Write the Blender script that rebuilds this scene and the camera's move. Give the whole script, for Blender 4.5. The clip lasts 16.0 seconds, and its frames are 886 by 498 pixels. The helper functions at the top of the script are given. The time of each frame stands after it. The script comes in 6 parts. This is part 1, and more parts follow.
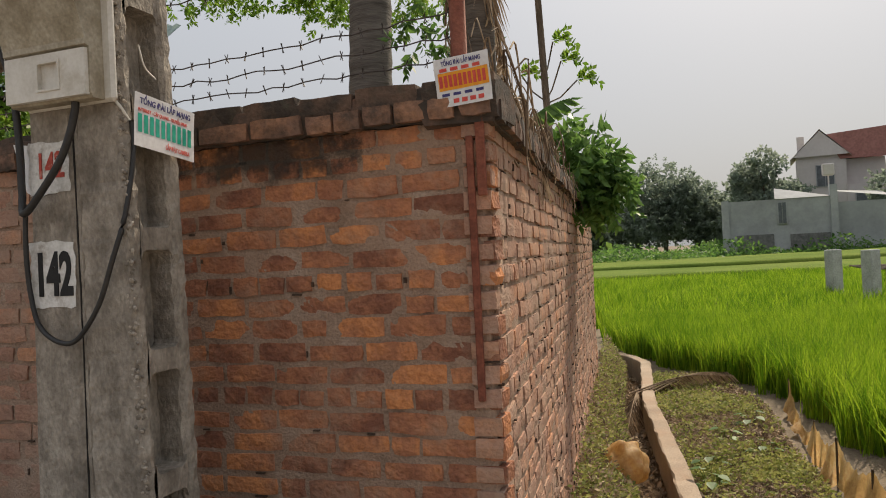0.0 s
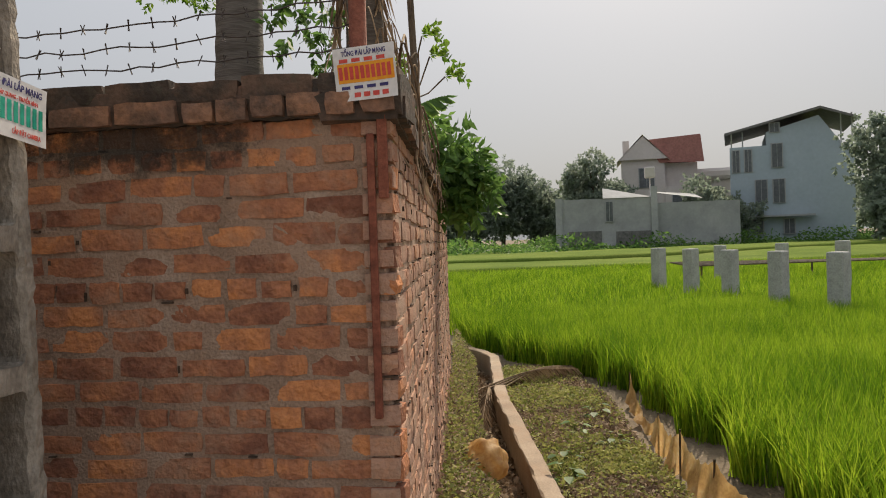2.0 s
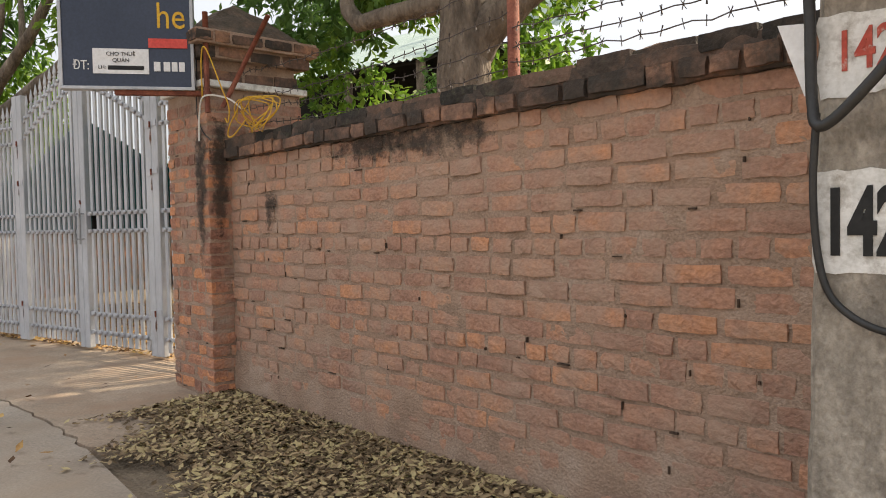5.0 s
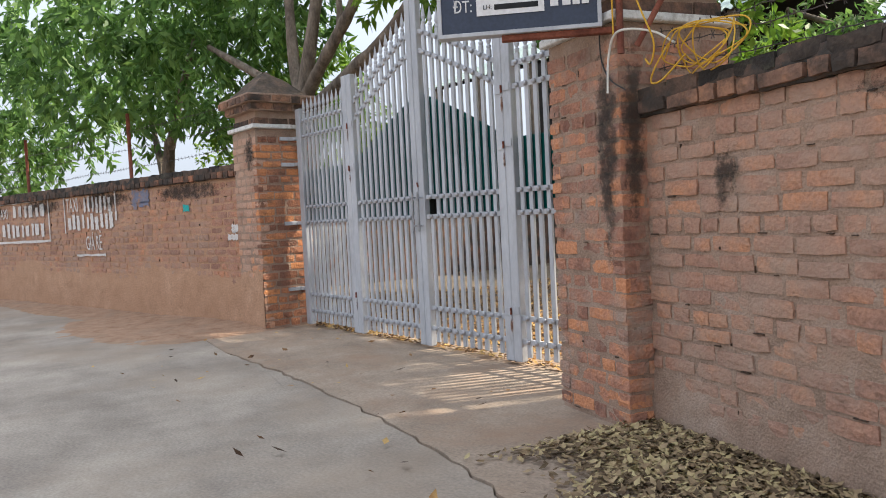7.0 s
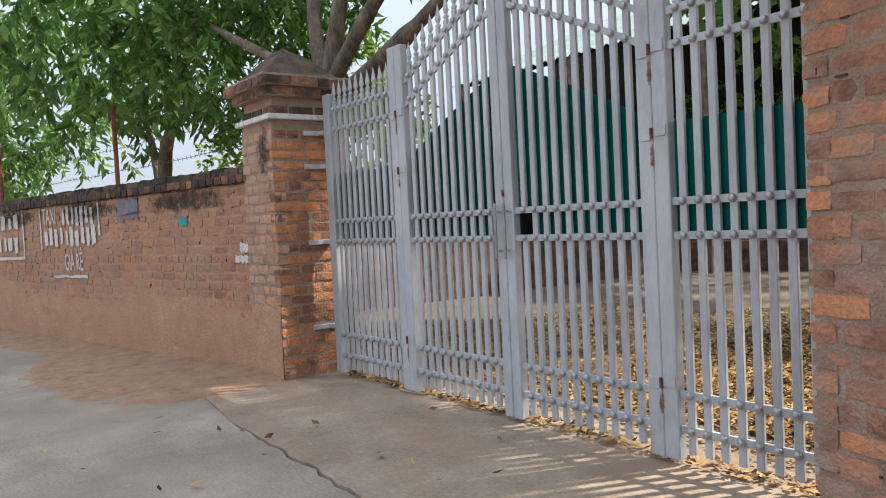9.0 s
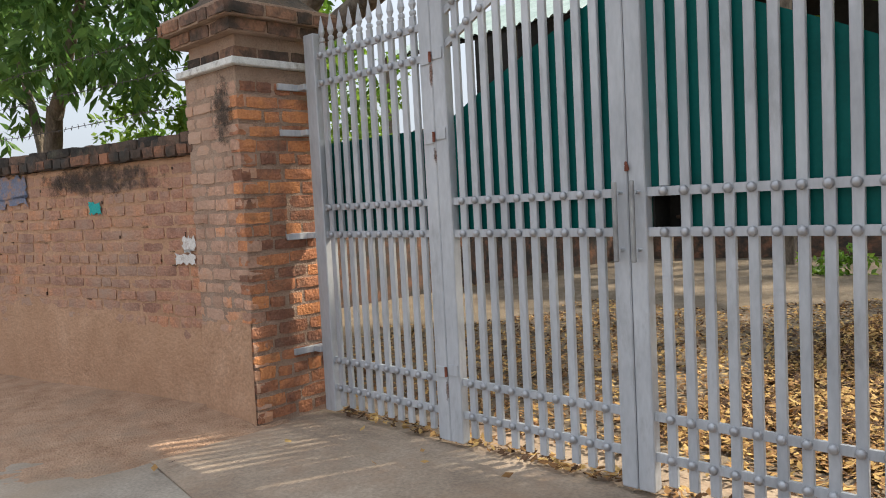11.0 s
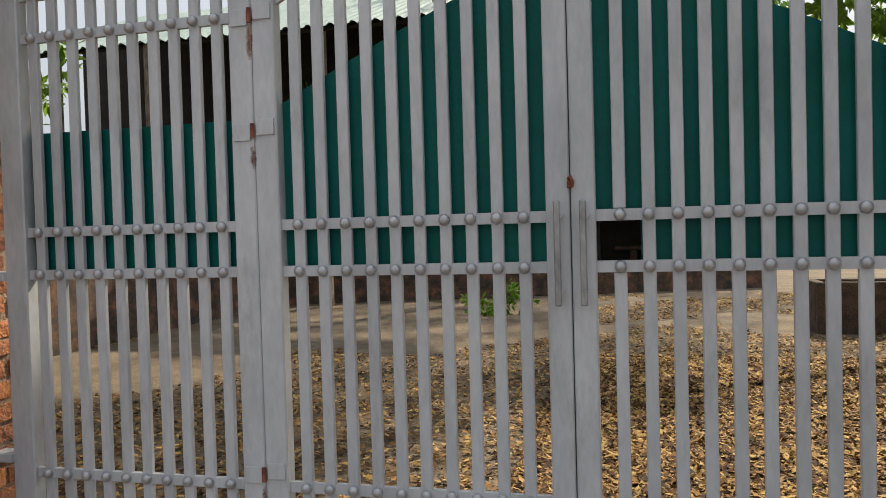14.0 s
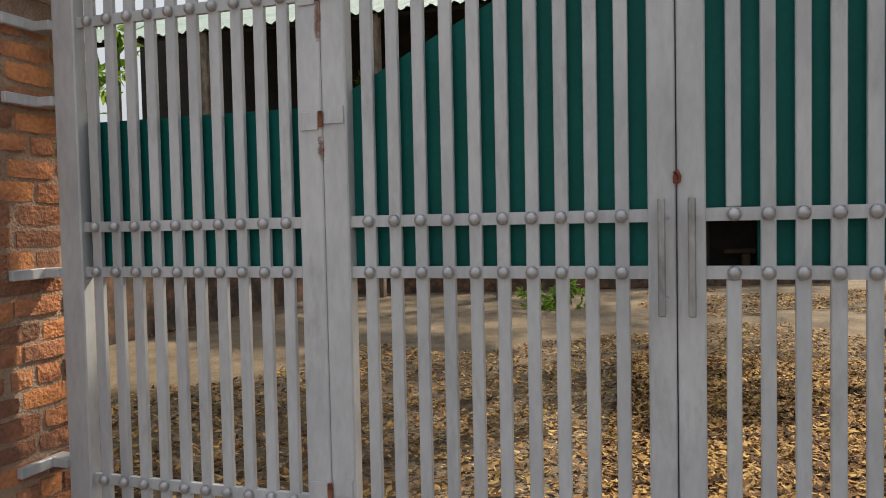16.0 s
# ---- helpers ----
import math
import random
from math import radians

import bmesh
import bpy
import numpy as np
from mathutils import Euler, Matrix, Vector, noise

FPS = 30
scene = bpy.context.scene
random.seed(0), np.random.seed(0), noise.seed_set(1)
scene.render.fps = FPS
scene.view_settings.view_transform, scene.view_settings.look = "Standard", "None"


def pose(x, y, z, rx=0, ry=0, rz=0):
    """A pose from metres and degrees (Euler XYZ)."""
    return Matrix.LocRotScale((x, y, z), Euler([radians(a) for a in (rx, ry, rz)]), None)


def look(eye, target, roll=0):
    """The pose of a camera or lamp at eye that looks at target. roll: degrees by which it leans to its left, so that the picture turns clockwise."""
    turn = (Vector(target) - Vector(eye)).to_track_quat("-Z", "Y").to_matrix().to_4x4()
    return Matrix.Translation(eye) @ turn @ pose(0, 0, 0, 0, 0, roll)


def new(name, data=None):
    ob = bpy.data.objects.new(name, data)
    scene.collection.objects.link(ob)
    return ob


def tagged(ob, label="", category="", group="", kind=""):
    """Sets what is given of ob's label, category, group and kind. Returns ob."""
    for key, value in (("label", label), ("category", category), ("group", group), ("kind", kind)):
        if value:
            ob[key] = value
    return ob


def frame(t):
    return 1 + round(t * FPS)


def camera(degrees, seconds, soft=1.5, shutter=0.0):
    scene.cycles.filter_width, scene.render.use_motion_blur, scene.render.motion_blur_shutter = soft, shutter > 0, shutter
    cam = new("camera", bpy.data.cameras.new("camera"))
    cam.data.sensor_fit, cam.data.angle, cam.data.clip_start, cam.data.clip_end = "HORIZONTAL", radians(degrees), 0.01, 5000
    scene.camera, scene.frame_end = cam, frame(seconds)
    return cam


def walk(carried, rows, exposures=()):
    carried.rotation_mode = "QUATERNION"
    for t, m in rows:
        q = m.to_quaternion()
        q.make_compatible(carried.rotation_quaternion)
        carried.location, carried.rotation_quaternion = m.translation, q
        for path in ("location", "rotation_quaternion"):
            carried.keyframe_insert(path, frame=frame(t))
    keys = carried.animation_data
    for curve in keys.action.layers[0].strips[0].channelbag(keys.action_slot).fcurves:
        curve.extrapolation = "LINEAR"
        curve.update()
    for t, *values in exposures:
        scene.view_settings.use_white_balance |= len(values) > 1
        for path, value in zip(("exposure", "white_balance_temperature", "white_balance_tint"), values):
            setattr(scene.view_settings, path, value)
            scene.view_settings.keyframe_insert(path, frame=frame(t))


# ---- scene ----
cam = camera(61.0, 16.0, soft=1.0)
PATH = [
    (0, (0.133, 0.001, 1.125), (-0.041, 1.993, 1.146), -2.9),
    (0.5, (0.083, 0.040, 1.143), (-0.043, 2.036, 1.137), -2.8),
    (1, (0.098, 0.056, 1.144), (0.074, 2.055, 1.108), -2.5),
    (1.5, (0.052, 0.103, 1.152), (0.172, 2.099, 1.107), -2.4),
    (2, (-0.059, 0.171, 1.185), (0.185, 2.155, 1.165), -1.9),
    (2.5, (-0.135, 0.201, 1.221), (0.072, 2.190, 1.241), -1.1),
    (3, (-0.241, 0.157, 1.176), (-0.368, 2.153, 1.202), -0.8),
    (3.5, (-0.410, 0.197, 1.150), (-0.890, 2.138, 1.166), -0.5),
    (4, (-0.625, 0.389, 1.156), (-1.381, 2.240, 1.144), -0.3),
    (4.2, (-0.720, 0.431, 1.145), (-1.575, 2.239, 1.115), -0.4),
    (6.3, (-2.244, 0.703, 1.149), (-3.645, 2.127, 1.060), -2.9),
    (6.5, (-2.394, 0.711, 1.158), (-3.858, 2.071, 1.061), -3.2),
    (7, (-2.831, 0.826, 1.163), (-4.415, 2.044, 1.069), -2.9),
    (7.5, (-3.243, 0.992, 1.174), (-4.865, 2.159, 1.081), -2.4),
    (8, (-3.679, 1.175, 1.206), (-5.307, 2.333, 1.119), -2.0),
    (8.5, (-4.147, 1.384, 1.225), (-5.763, 2.558, 1.145), -2.0),
    (9, (-4.646, 1.526, 1.275), (-6.236, 2.737, 1.198), -2.9),
    (9.5, (-5.115, 1.699, 1.285), (-6.699, 2.918, 1.221), -3.3),
    (10, (-5.565, 1.778, 1.305), (-7.126, 3.025, 1.211), -4.0),
    (10.2, (-5.745, 1.780, 1.318), (-7.285, 3.051, 1.205), -4.2),
    (12.3, (-7.384, 2.003, 1.325), (-8.387, 3.728, 1.181), -1.0),
    (12.5, (-7.501, 2.045, 1.348), (-8.436, 3.806, 1.188), -1.2),
    (13, (-7.758, 2.083, 1.301), (-8.449, 3.957, 1.196), -0.7),
    (13.5, (-7.881, 2.087, 1.295), (-8.399, 4.018, 1.229), -1.0),
    (14, (-7.908, 2.159, 1.279), (-8.384, 4.100, 1.226), -1.6),
    (14.5, (-7.932, 2.319, 1.302), (-8.428, 4.256, 1.259), -1.9),
    (15, (-8.022, 2.364, 1.307), (-8.563, 4.289, 1.244), -1.8),
    (15.5, (-8.084, 2.361, 1.302), (-8.657, 4.275, 1.223), -1.6),
    (16, (-8.080, 2.366, 1.313), (-8.678, 4.273, 1.233), -1.2),
]
walk(cam, [(t, look(eye, target, roll)) for t, eye, target, roll in PATH],
     exposures=[(0, 0.28, 6500, 10), (2.0, 0.24, 6500, 10), (3.0, 0.14, 6600, 10), (3.5, 0.3, 6700, 10), (4.2, 0.95, 6700, 10), (6.3, 1.2, 6150, 10), (7.0, 1.22, 5900, 10), (8.5, 1.1, 5830, 9), (10.2, 1.06, 5900, 8), (12.5, 0.93, 6330, 8), (13.5, 0.67, 6330, 8), (16, 0.69, 6500, 9)])

# ---- world and sun ----
SUN_DIR = Vector((0.40, 0.90, 0.0)).normalized() * math.cos(radians(43)) + Vector((0, 0, math.sin(radians(43))))
world = bpy.data.worlds.new("hazy_sky")
scene.world = world
world.use_nodes = True
wn, wl = world.node_tree.nodes, world.node_tree.links
sky = wn.new("ShaderNodeTexSky")
sky.sky_type = "NISHITA"
sky.sun_disc = False
sky.sun_elevation = radians(43)
sky.sun_rotation = math.atan2(SUN_DIR.x, SUN_DIR.y)
sky.air_density, sky.dust_density, sky.ozone_density = 1.0, 4.0, 1.0
haze = wn.new("ShaderNodeMix")
haze.data_type = "RGBA"
haze.inputs["Factor"].default_value = 0.85
haze.inputs["B"].default_value = (3.86, 3.94, 4.08, 1)
wl.new(sky.outputs["Color"], haze.inputs["A"])
# a clouded sky grows brighter from the horizon to the zenith
dome_dir, dome_z, dome_gain = wn.new("ShaderNodeTexCoord"), wn.new("ShaderNodeSeparateXYZ"), wn.new("ShaderNodeMath")
wl.new(dome_dir.outputs["Generated"], dome_z.inputs[0])
dome_gain.operation = "MULTIPLY_ADD"
dome_gain.use_clamp = False
wl.new(dome_z.outputs["Z"], dome_gain.inputs[0])
dome_gain.inputs[1].default_value, dome_gain.inputs[2].default_value = 0.75, 0.68
overcast = wn.new("ShaderNodeVectorMath")
overcast.operation = "SCALE"
wl.new(haze.outputs["Result"], overcast.inputs[0])
wl.new(dome_gain.outputs[0], overcast.inputs["Scale"])
wl.new(overcast.outputs["Vector"], wn["Background"].inputs["Color"])
wn["Background"].inputs["Strength"].default_value = 0.13
sun_data = bpy.data.lights.new("sun", "SUN")
sun_data.energy, sun_data.angle, sun_data.color = 4.3, radians(1.5), (1.0, 0.86, 0.66)
sun = new("sun", sun_data)
sun.matrix_world = look(SUN_DIR * 40, (0, 0, 0))


# ---- materials ----
def material(name, colors, scale=4.0, rough=0.8, bump=0.3, fine=60.0, metal=0.0, piece=0.0, island=0.0, spec=0.3, stretch=(1, 1, 1), stain=None, stain_scale=1.5, stain_at=(0.5, 0.65), dist=0.01, trans=0.0, grain=0.45):
    """A surface with colour at two scales, an optional stain of its own shape and fine relief."""
    m = bpy.data.materials.new(name)
    m.use_nodes = True
    n, l = m.node_tree.nodes, m.node_tree.links
    b = n["Principled BSDF"]
    geo = n.new("ShaderNodeNewGeometry")
    mp = n.new("ShaderNodeMapping")
    mp.inputs["Scale"].default_value = stretch
    l.new(geo.outputs["Position"], mp.inputs["Vector"])
    n1 = n.new("ShaderNodeTexNoise")
    n1.inputs["Scale"].default_value, n1.inputs["Detail"].default_value, n1.inputs["Roughness"].default_value = scale, 6.0, 0.65
    n2 = n.new("ShaderNodeTexNoise")
    n2.inputs["Scale"].default_value, n2.inputs["Detail"].default_value = fine, 4.0
    for x in (n1, n2):
        l.new(mp.outputs["Vector"], x.inputs["Vector"])
    ramp = n.new("ShaderNodeValToRGB")
    e = ramp.color_ramp.elements
    while len(e) < len(colors):
        e.new(0.5)
    for i, c in enumerate(colors):
        e[i].position = 0.3 + 0.4 * i / max(1, len(colors) - 1)
        e[i].color = (*c, 1)
    src = n1.outputs["Fac"]
    if piece or island:
        oi = n.new("ShaderNodeObjectInfo")
        add = n.new("ShaderNodeMath")
        add.operation = "MULTIPLY_ADD"
        l.new(oi.outputs["Random"] if piece else geo.outputs["Random Per Island"], add.inputs[0])
        add.inputs[1].default_value = piece or island
        sub = n.new("ShaderNodeMath")
        sub.operation = "SUBTRACT"
        l.new(src, sub.inputs[0])
        sub.inputs[1].default_value = (piece or island) / 2
        l.new(sub.outputs[0], add.inputs[2])
        src = add.outputs[0]
    l.new(src, ramp.inputs["Fac"])
    col = ramp.outputs["Color"]
    mix = n.new("ShaderNodeMix")
    mix.data_type, mix.blend_type = "RGBA", "OVERLAY"
    mix.inputs["Factor"].default_value = grain
    l.new(col, mix.inputs["A"])
    l.new(n2.outputs["Fac"], mix.inputs["B"])
    col = mix.outputs["Result"]
    if stain:
        n3 = n.new("ShaderNodeTexNoise")
        n3.inputs["Scale"].default_value, n3.inputs["Detail"].default_value, n3.inputs["Roughness"].default_value = stain_scale, 8.0, 0.7
        off = n.new("ShaderNodeVectorMath")
        off.operation = "ADD"
        off.inputs[1].default_value = (7.3, 2.1, 5.7)
        l.new(mp.outputs["Vector"], off.inputs[0])
        l.new(off.outputs[0], n3.inputs["Vector"])
        r3 = n.new("ShaderNodeValToRGB")
        r3.color_ramp.elements[0].position, r3.color_ramp.elements[1].position = stain_at
        l.new(n3.outputs["Fac"], r3.inputs["Fac"])
        m3 = n.new("ShaderNodeMix")
        m3.data_type = "RGBA"
        l.new(r3.outputs["Color"], m3.inputs["Factor"])
        l.new(col, m3.inputs["A"])
        m3.inputs["B"].default_value = (*stain, 1)
        col = m3.outputs["Result"]
    l.new(col, b.inputs["Base Color"])
    b.inputs["Roughness"].default_value, b.inputs["Metallic"].default_value = rough, metal
    b.inputs["Specular IOR Level"].default_value = spec
    if bump:
        bp = n.new("ShaderNodeBump")
        bp.inputs["Strength"].default_value, bp.inputs["Distance"].default_value = bump, dist
        l.new(n2.outputs["Fac"], bp.inputs["Height"])
        l.new(bp.outputs["Normal"], b.inputs["Normal"])
    if trans:
        tr = n.new("ShaderNodeBsdfTranslucent")
        l.new(col, tr.inputs["Color"])
        ms = n.new("ShaderNodeMixShader")
        ms.inputs["Fac"].default_value = trans
        l.new(b.outputs["BSDF"], ms.inputs[1])
        l.new(tr.outputs["BSDF"], ms.inputs[2])
        l.new(ms.outputs["Shader"], n["Material Output"].inputs["Surface"])
    return m


M = dict(
    brick=material("old_brick", [(0.21, 0.088, 0.055), (0.325, 0.138, 0.078), (0.42, 0.178, 0.09), (0.57, 0.235, 0.095)], 7, 0.9, 0.9, 55, piece=0.34, stain=(0.36, 0.235, 0.165), stain_scale=4.0, stain_at=(0.5, 0.76), dist=0.015),
    brick_run=material("old_brick_run", [(0.21, 0.088, 0.055), (0.325, 0.138, 0.078), (0.42, 0.178, 0.09), (0.57, 0.235, 0.095)], 7, 0.9, 0.9, 55, island=0.34, stain=(0.36, 0.235, 0.165), stain_scale=4.0, stain_at=(0.5, 0.76), dist=0.015),
    washed_brick=material("washed_brick", [(0.28, 0.148, 0.105), (0.38, 0.2, 0.138), (0.43, 0.22, 0.142), (0.52, 0.25, 0.138)], 6, 0.95, 0.7, 60, piece=0.34, stain=(0.40, 0.27, 0.2), stain_scale=3.0, stain_at=(0.45, 0.72), dist=0.015),
    washed_run=material("washed_brick_run", [(0.30, 0.17, 0.122), (0.37, 0.208, 0.146), (0.42, 0.228, 0.15), (0.51, 0.25, 0.138)], 6, 0.95, 0.7, 60, island=0.3, stain=(0.385, 0.268, 0.2), stain_scale=2.6, stain_at=(0.42, 0.66), dist=0.015),
    pale_brick=material("pale_washed_brick", [(0.34, 0.195, 0.135), (0.44, 0.265, 0.185), (0.50, 0.31, 0.22), (0.58, 0.29, 0.16)], 4, 0.95, 0.5, 60, piece=0.4, stain=(0.46, 0.31, 0.225), stain_scale=2.0, stain_at=(0.42, 0.66), dist=0.015),
    orange_brick=material("orange_brick", [(0.22, 0.105, 0.068), (0.37, 0.165, 0.092), (0.48, 0.205, 0.1), (0.60, 0.255, 0.105)], 6, 0.9, 0.8, 60, piece=0.42, stain=(0.15, 0.105, 0.078), stain_scale=5, stain_at=(0.52, 0.74), dist=0.015),
    grey_brick=material("pillar_brick", [(0.22, 0.11, 0.078), (0.35, 0.175, 0.118), (0.44, 0.21, 0.13), (0.56, 0.25, 0.125)], 6, 0.95, 0.8, 60, piece=0.42, stain=(0.34, 0.265, 0.21), stain_scale=3.4, stain_at=(0.46, 0.68), dist=0.015),
    cap_brick=material("mossy_brick", [(0.055, 0.042, 0.034), (0.13, 0.082, 0.06), (0.21, 0.122, 0.085), (0.31, 0.165, 0.1)], 6, 0.95, 0.7, 60, piece=0.42, stain=(0.045, 0.04, 0.034), stain_scale=5, stain_at=(0.46, 0.66)),
    cap_dark=material("blackened_slab", [(0.028, 0.025, 0.022), (0.065, 0.05, 0.04), (0.14, 0.09, 0.065)], 7, 0.95, 0.7, 60, island=0.5, stain=(0.09, 0.085, 0.06), stain_scale=7, stain_at=(0.55, 0.7)),
    cap_run=material("mossy_brick_and_shade_run", [(0.06, 0.045, 0.035), (0.14, 0.085, 0.06), (0.30, 0.14, 0.08)], 6, 0.95, 0.6, 60, island=0.5, stain=(0.05, 0.045, 0.04), stain_scale=4, stain_at=(0.42, 0.6)),
    mortar=material("lime_mortar", [(0.235, 0.16, 0.115), (0.33, 0.232, 0.17), (0.40, 0.3, 0.232)], 5, 0.95, 0.9, 90, stain=(0.36, 0.235, 0.165), stain_scale=4.0, stain_at=(0.47, 0.74)),
    pale_mortar=material("pale_mortar", [(0.27, 0.2, 0.15), (0.37, 0.285, 0.215), (0.45, 0.36, 0.28)], 3, 0.95, 0.7, 90, stain=(0.3, 0.19, 0.13), stain_scale=4, stain_at=(0.46, 0.7)),
    wash=material("earth_washed_plaster", [(0.37, 0.215, 0.13), (0.45, 0.272, 0.168), (0.51, 0.322, 0.21)], 5, 0.95, 0.7, 45, stain=(0.42, 0.245, 0.145), stain_scale=1.1, stain_at=(0.4, 0.8), dist=0.012),
    dirt=material("red_dirt", [(0.28, 0.166, 0.102), (0.385, 0.242, 0.154), (0.46, 0.306, 0.205)], 6, 0.95, 0.9, 70, stain=(0.32, 0.225, 0.155), stain_scale=2.2, stain_at=(0.5, 0.7), dist=0.02),
    concrete=material("pole_concrete", [(0.17, 0.147, 0.12), (0.295, 0.26, 0.215), (0.42, 0.375, 0.315)], 11, 0.92, 1.0, 75, stretch=(1, 1, 0.65), stain=(0.12, 0.104, 0.086), stain_scale=8, stain_at=(0.5, 0.8), grain=0.5),
    road=material("road_concrete", [(0.215, 0.18, 0.145), (0.315, 0.268, 0.217), (0.42, 0.36, 0.29)], 1.3, 0.85, 0.35, 60, stain=(0.33, 0.255, 0.185), stain_scale=0.6, stain_at=(0.45, 0.75)),
    apron=material("apron_concrete", [(0.245, 0.188, 0.14), (0.325, 0.252, 0.186), (0.395, 0.312, 0.235)], 1.9, 0.9, 0.45, 60, stain=(0.31, 0.208, 0.138), stain_scale=1.4, stain_at=(0.48, 0.7)),
    soil=material("dry_soil", [(0.10, 0.077, 0.053), (0.165, 0.127, 0.088), (0.22, 0.172, 0.12)], 2, 0.95, 0.8, 40, dist=0.02),
    field=material("field_ground", [(0.08, 0.125, 0.021), (0.12, 0.168, 0.03), (0.165, 0.2, 0.044)], 0.15, 1.0, 0.6, 8, spec=0.05, dist=0.03),
    steel=material("grey_painted_steel", [(0.33, 0.338, 0.358), (0.435, 0.443, 0.463), (0.525, 0.533, 0.553)], 4, 0.42, 0.03, 60, spec=0.5, stretch=(1, 1, 0.3), stain=(0.27, 0.265, 0.265), stain_scale=7, stain_at=(0.56, 0.78), grain=0.15),
    rivet=material("dull_rivet", [(0.33, 0.33, 0.345), (0.45, 0.45, 0.465)], 20, 0.28, 0.03, 60, spec=0.6, metal=0.45, grain=0.1),
    pink_brick=material("pink_washed_brick", [(0.30, 0.17, 0.122), (0.37, 0.208, 0.146), (0.42, 0.228, 0.15), (0.51, 0.25, 0.138)], 6, 0.95, 0.7, 60, piece=0.3, stain=(0.385, 0.268, 0.2), stain_scale=2.6, stain_at=(0.42, 0.66), dist=0.015),
    aggregate=material("bared_pebbles", [(0.18, 0.156, 0.128), (0.3, 0.265, 0.22), (0.4, 0.357, 0.3)], 30, 0.9, 0.3, 60, island=0.6),
    moss_and_shade=material("mossy_and_shaded", [(0.05, 0.042, 0.033), (0.10, 0.075, 0.055), (0.17, 0.11, 0.075)], 8, 0.95, 0.8, 50, dist=0.02),
    worn_steel=material("worn_dark_steel", [(0.16, 0.16, 0.16), (0.3, 0.3, 0.3), (0.4, 0.4, 0.4)], 12, 0.45, 0.05, 60, metal=0.3, stretch=(1, 1, 0.3)),
    green=material("green_sheet", [(0.002, 0.078, 0.068), (0.003, 0.1, 0.088), (0.006, 0.122, 0.107)], 1.5, 0.5, 0.05, 60, spec=0.15, grain=0.15),
    rust=material("rusted_steel", [(0.10, 0.035, 0.022), (0.2, 0.065, 0.04), (0.27, 0.1, 0.06)], 12, 0.85, 0.4, 90),
    plastic=material("dirty_white_plastic", [(0.48, 0.45, 0.385), (0.6, 0.575, 0.515), (0.68, 0.66, 0.6)], 6, 0.5, 0.06, 90, spec=0.5, stain=(0.34, 0.29, 0.2), stain_scale=5, stain_at=(0.55, 0.8), grain=0.2),
    plastic_dirt=material("grimy_plastic", [(0.22, 0.19, 0.13), (0.36, 0.32, 0.24), (0.45, 0.41, 0.33)], 8, 0.6, 0.1, 90, stain=(0.2, 0.16, 0.1), stain_scale=6, stain_at=(0.45, 0.7)),
    white=material("white_paint", [(0.5, 0.49, 0.46), (0.66, 0.65, 0.62), (0.74, 0.73, 0.7)], 14, 0.8, 0.2, 90, stain=(0.36, 0.33, 0.29), stain_scale=16, stain_at=(0.52, 0.68)),
    paper=material("printed_sheet", [(0.66, 0.65, 0.64), (0.74, 0.73, 0.72)], 5, 0.45, 0.05, 60, spec=0.5),
    chalk=material("faded_whitewash", [(0.58, 0.54, 0.5), (0.72, 0.69, 0.66)], 20, 0.9, 0.3, 90, stain=(0.36, 0.24, 0.18), stain_scale=25, stain_at=(0.57, 0.7)),
    black=material("black_paint", [(0.008, 0.008, 0.008), (0.02, 0.02, 0.02)], 20, 0.6, 0.1, 90),
    red=material("red_paint", [(0.34, 0.05, 0.035), (0.45, 0.09, 0.06)], 20, 0.7, 0.1, 90, stain=(0.5, 0.42, 0.37), stain_scale=30, stain_at=(0.55, 0.66)),
    rubber=material("black_cable", [(0.012, 0.012, 0.012), (0.03, 0.028, 0.026)], 20, 0.5, 0.1, 90, spec=0.5),
    gap=material("earthy_gap", [(0.05, 0.034, 0.024), (0.11, 0.07, 0.048)], 20, 0.95, 0.3, 60),
    # near black: painted shade of shed and lock hole, and the pole's crack
    dark=material("shade_and_crack_dark", [(0.012, 0.011, 0.01), (0.03, 0.027, 0.024)], 3, 0.9, 0.2, 40),
    bark=material("grey_bark", [(0.07, 0.056, 0.043), (0.16, 0.128, 0.097), (0.27, 0.22, 0.17)], 9, 0.95, 1.0, 60, stretch=(1, 1, 0.35), dist=0.02),
    palm=material("palm_bark", [(0.07, 0.06, 0.05), (0.13, 0.115, 0.1), (0.19, 0.17, 0.15)], 6, 0.95, 0.8, 40, stretch=(0.4, 0.4, 3)),
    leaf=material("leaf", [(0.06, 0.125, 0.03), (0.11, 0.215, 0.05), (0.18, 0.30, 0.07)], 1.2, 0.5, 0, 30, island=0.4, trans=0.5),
    # lighter, yellower copy of leaf: sunlit foliage put into the colour
    leaf_lit=material("leaf_lit_copy", [(0.08, 0.17, 0.02), (0.15, 0.27, 0.03), (0.23, 0.34, 0.05)], 1.2, 0.5, 0, 30, island=0.3, trans=0.5),
    # haze over the distance is mixed into this pale leaf colour
    hazed_leaf=material("hazed_leaf", [(0.19, 0.235, 0.19), (0.235, 0.285, 0.222), (0.28, 0.32, 0.245)], 0.15, 0.9, 0, 3, island=0.2, trans=0.65),
    rice=material("rice_blade", [(0.095, 0.2, 0.008), (0.2, 0.335, 0.015), (0.36, 0.49, 0.034)], 0.5, 0.5, 0, 20, island=0.55, trans=0.45),
    weed=material("weed_leaf", [(0.16, 0.19, 0.045), (0.29, 0.31, 0.085), (0.41, 0.40, 0.14)], 3, 0.7, 0, 30, island=0.5, trans=0.4),
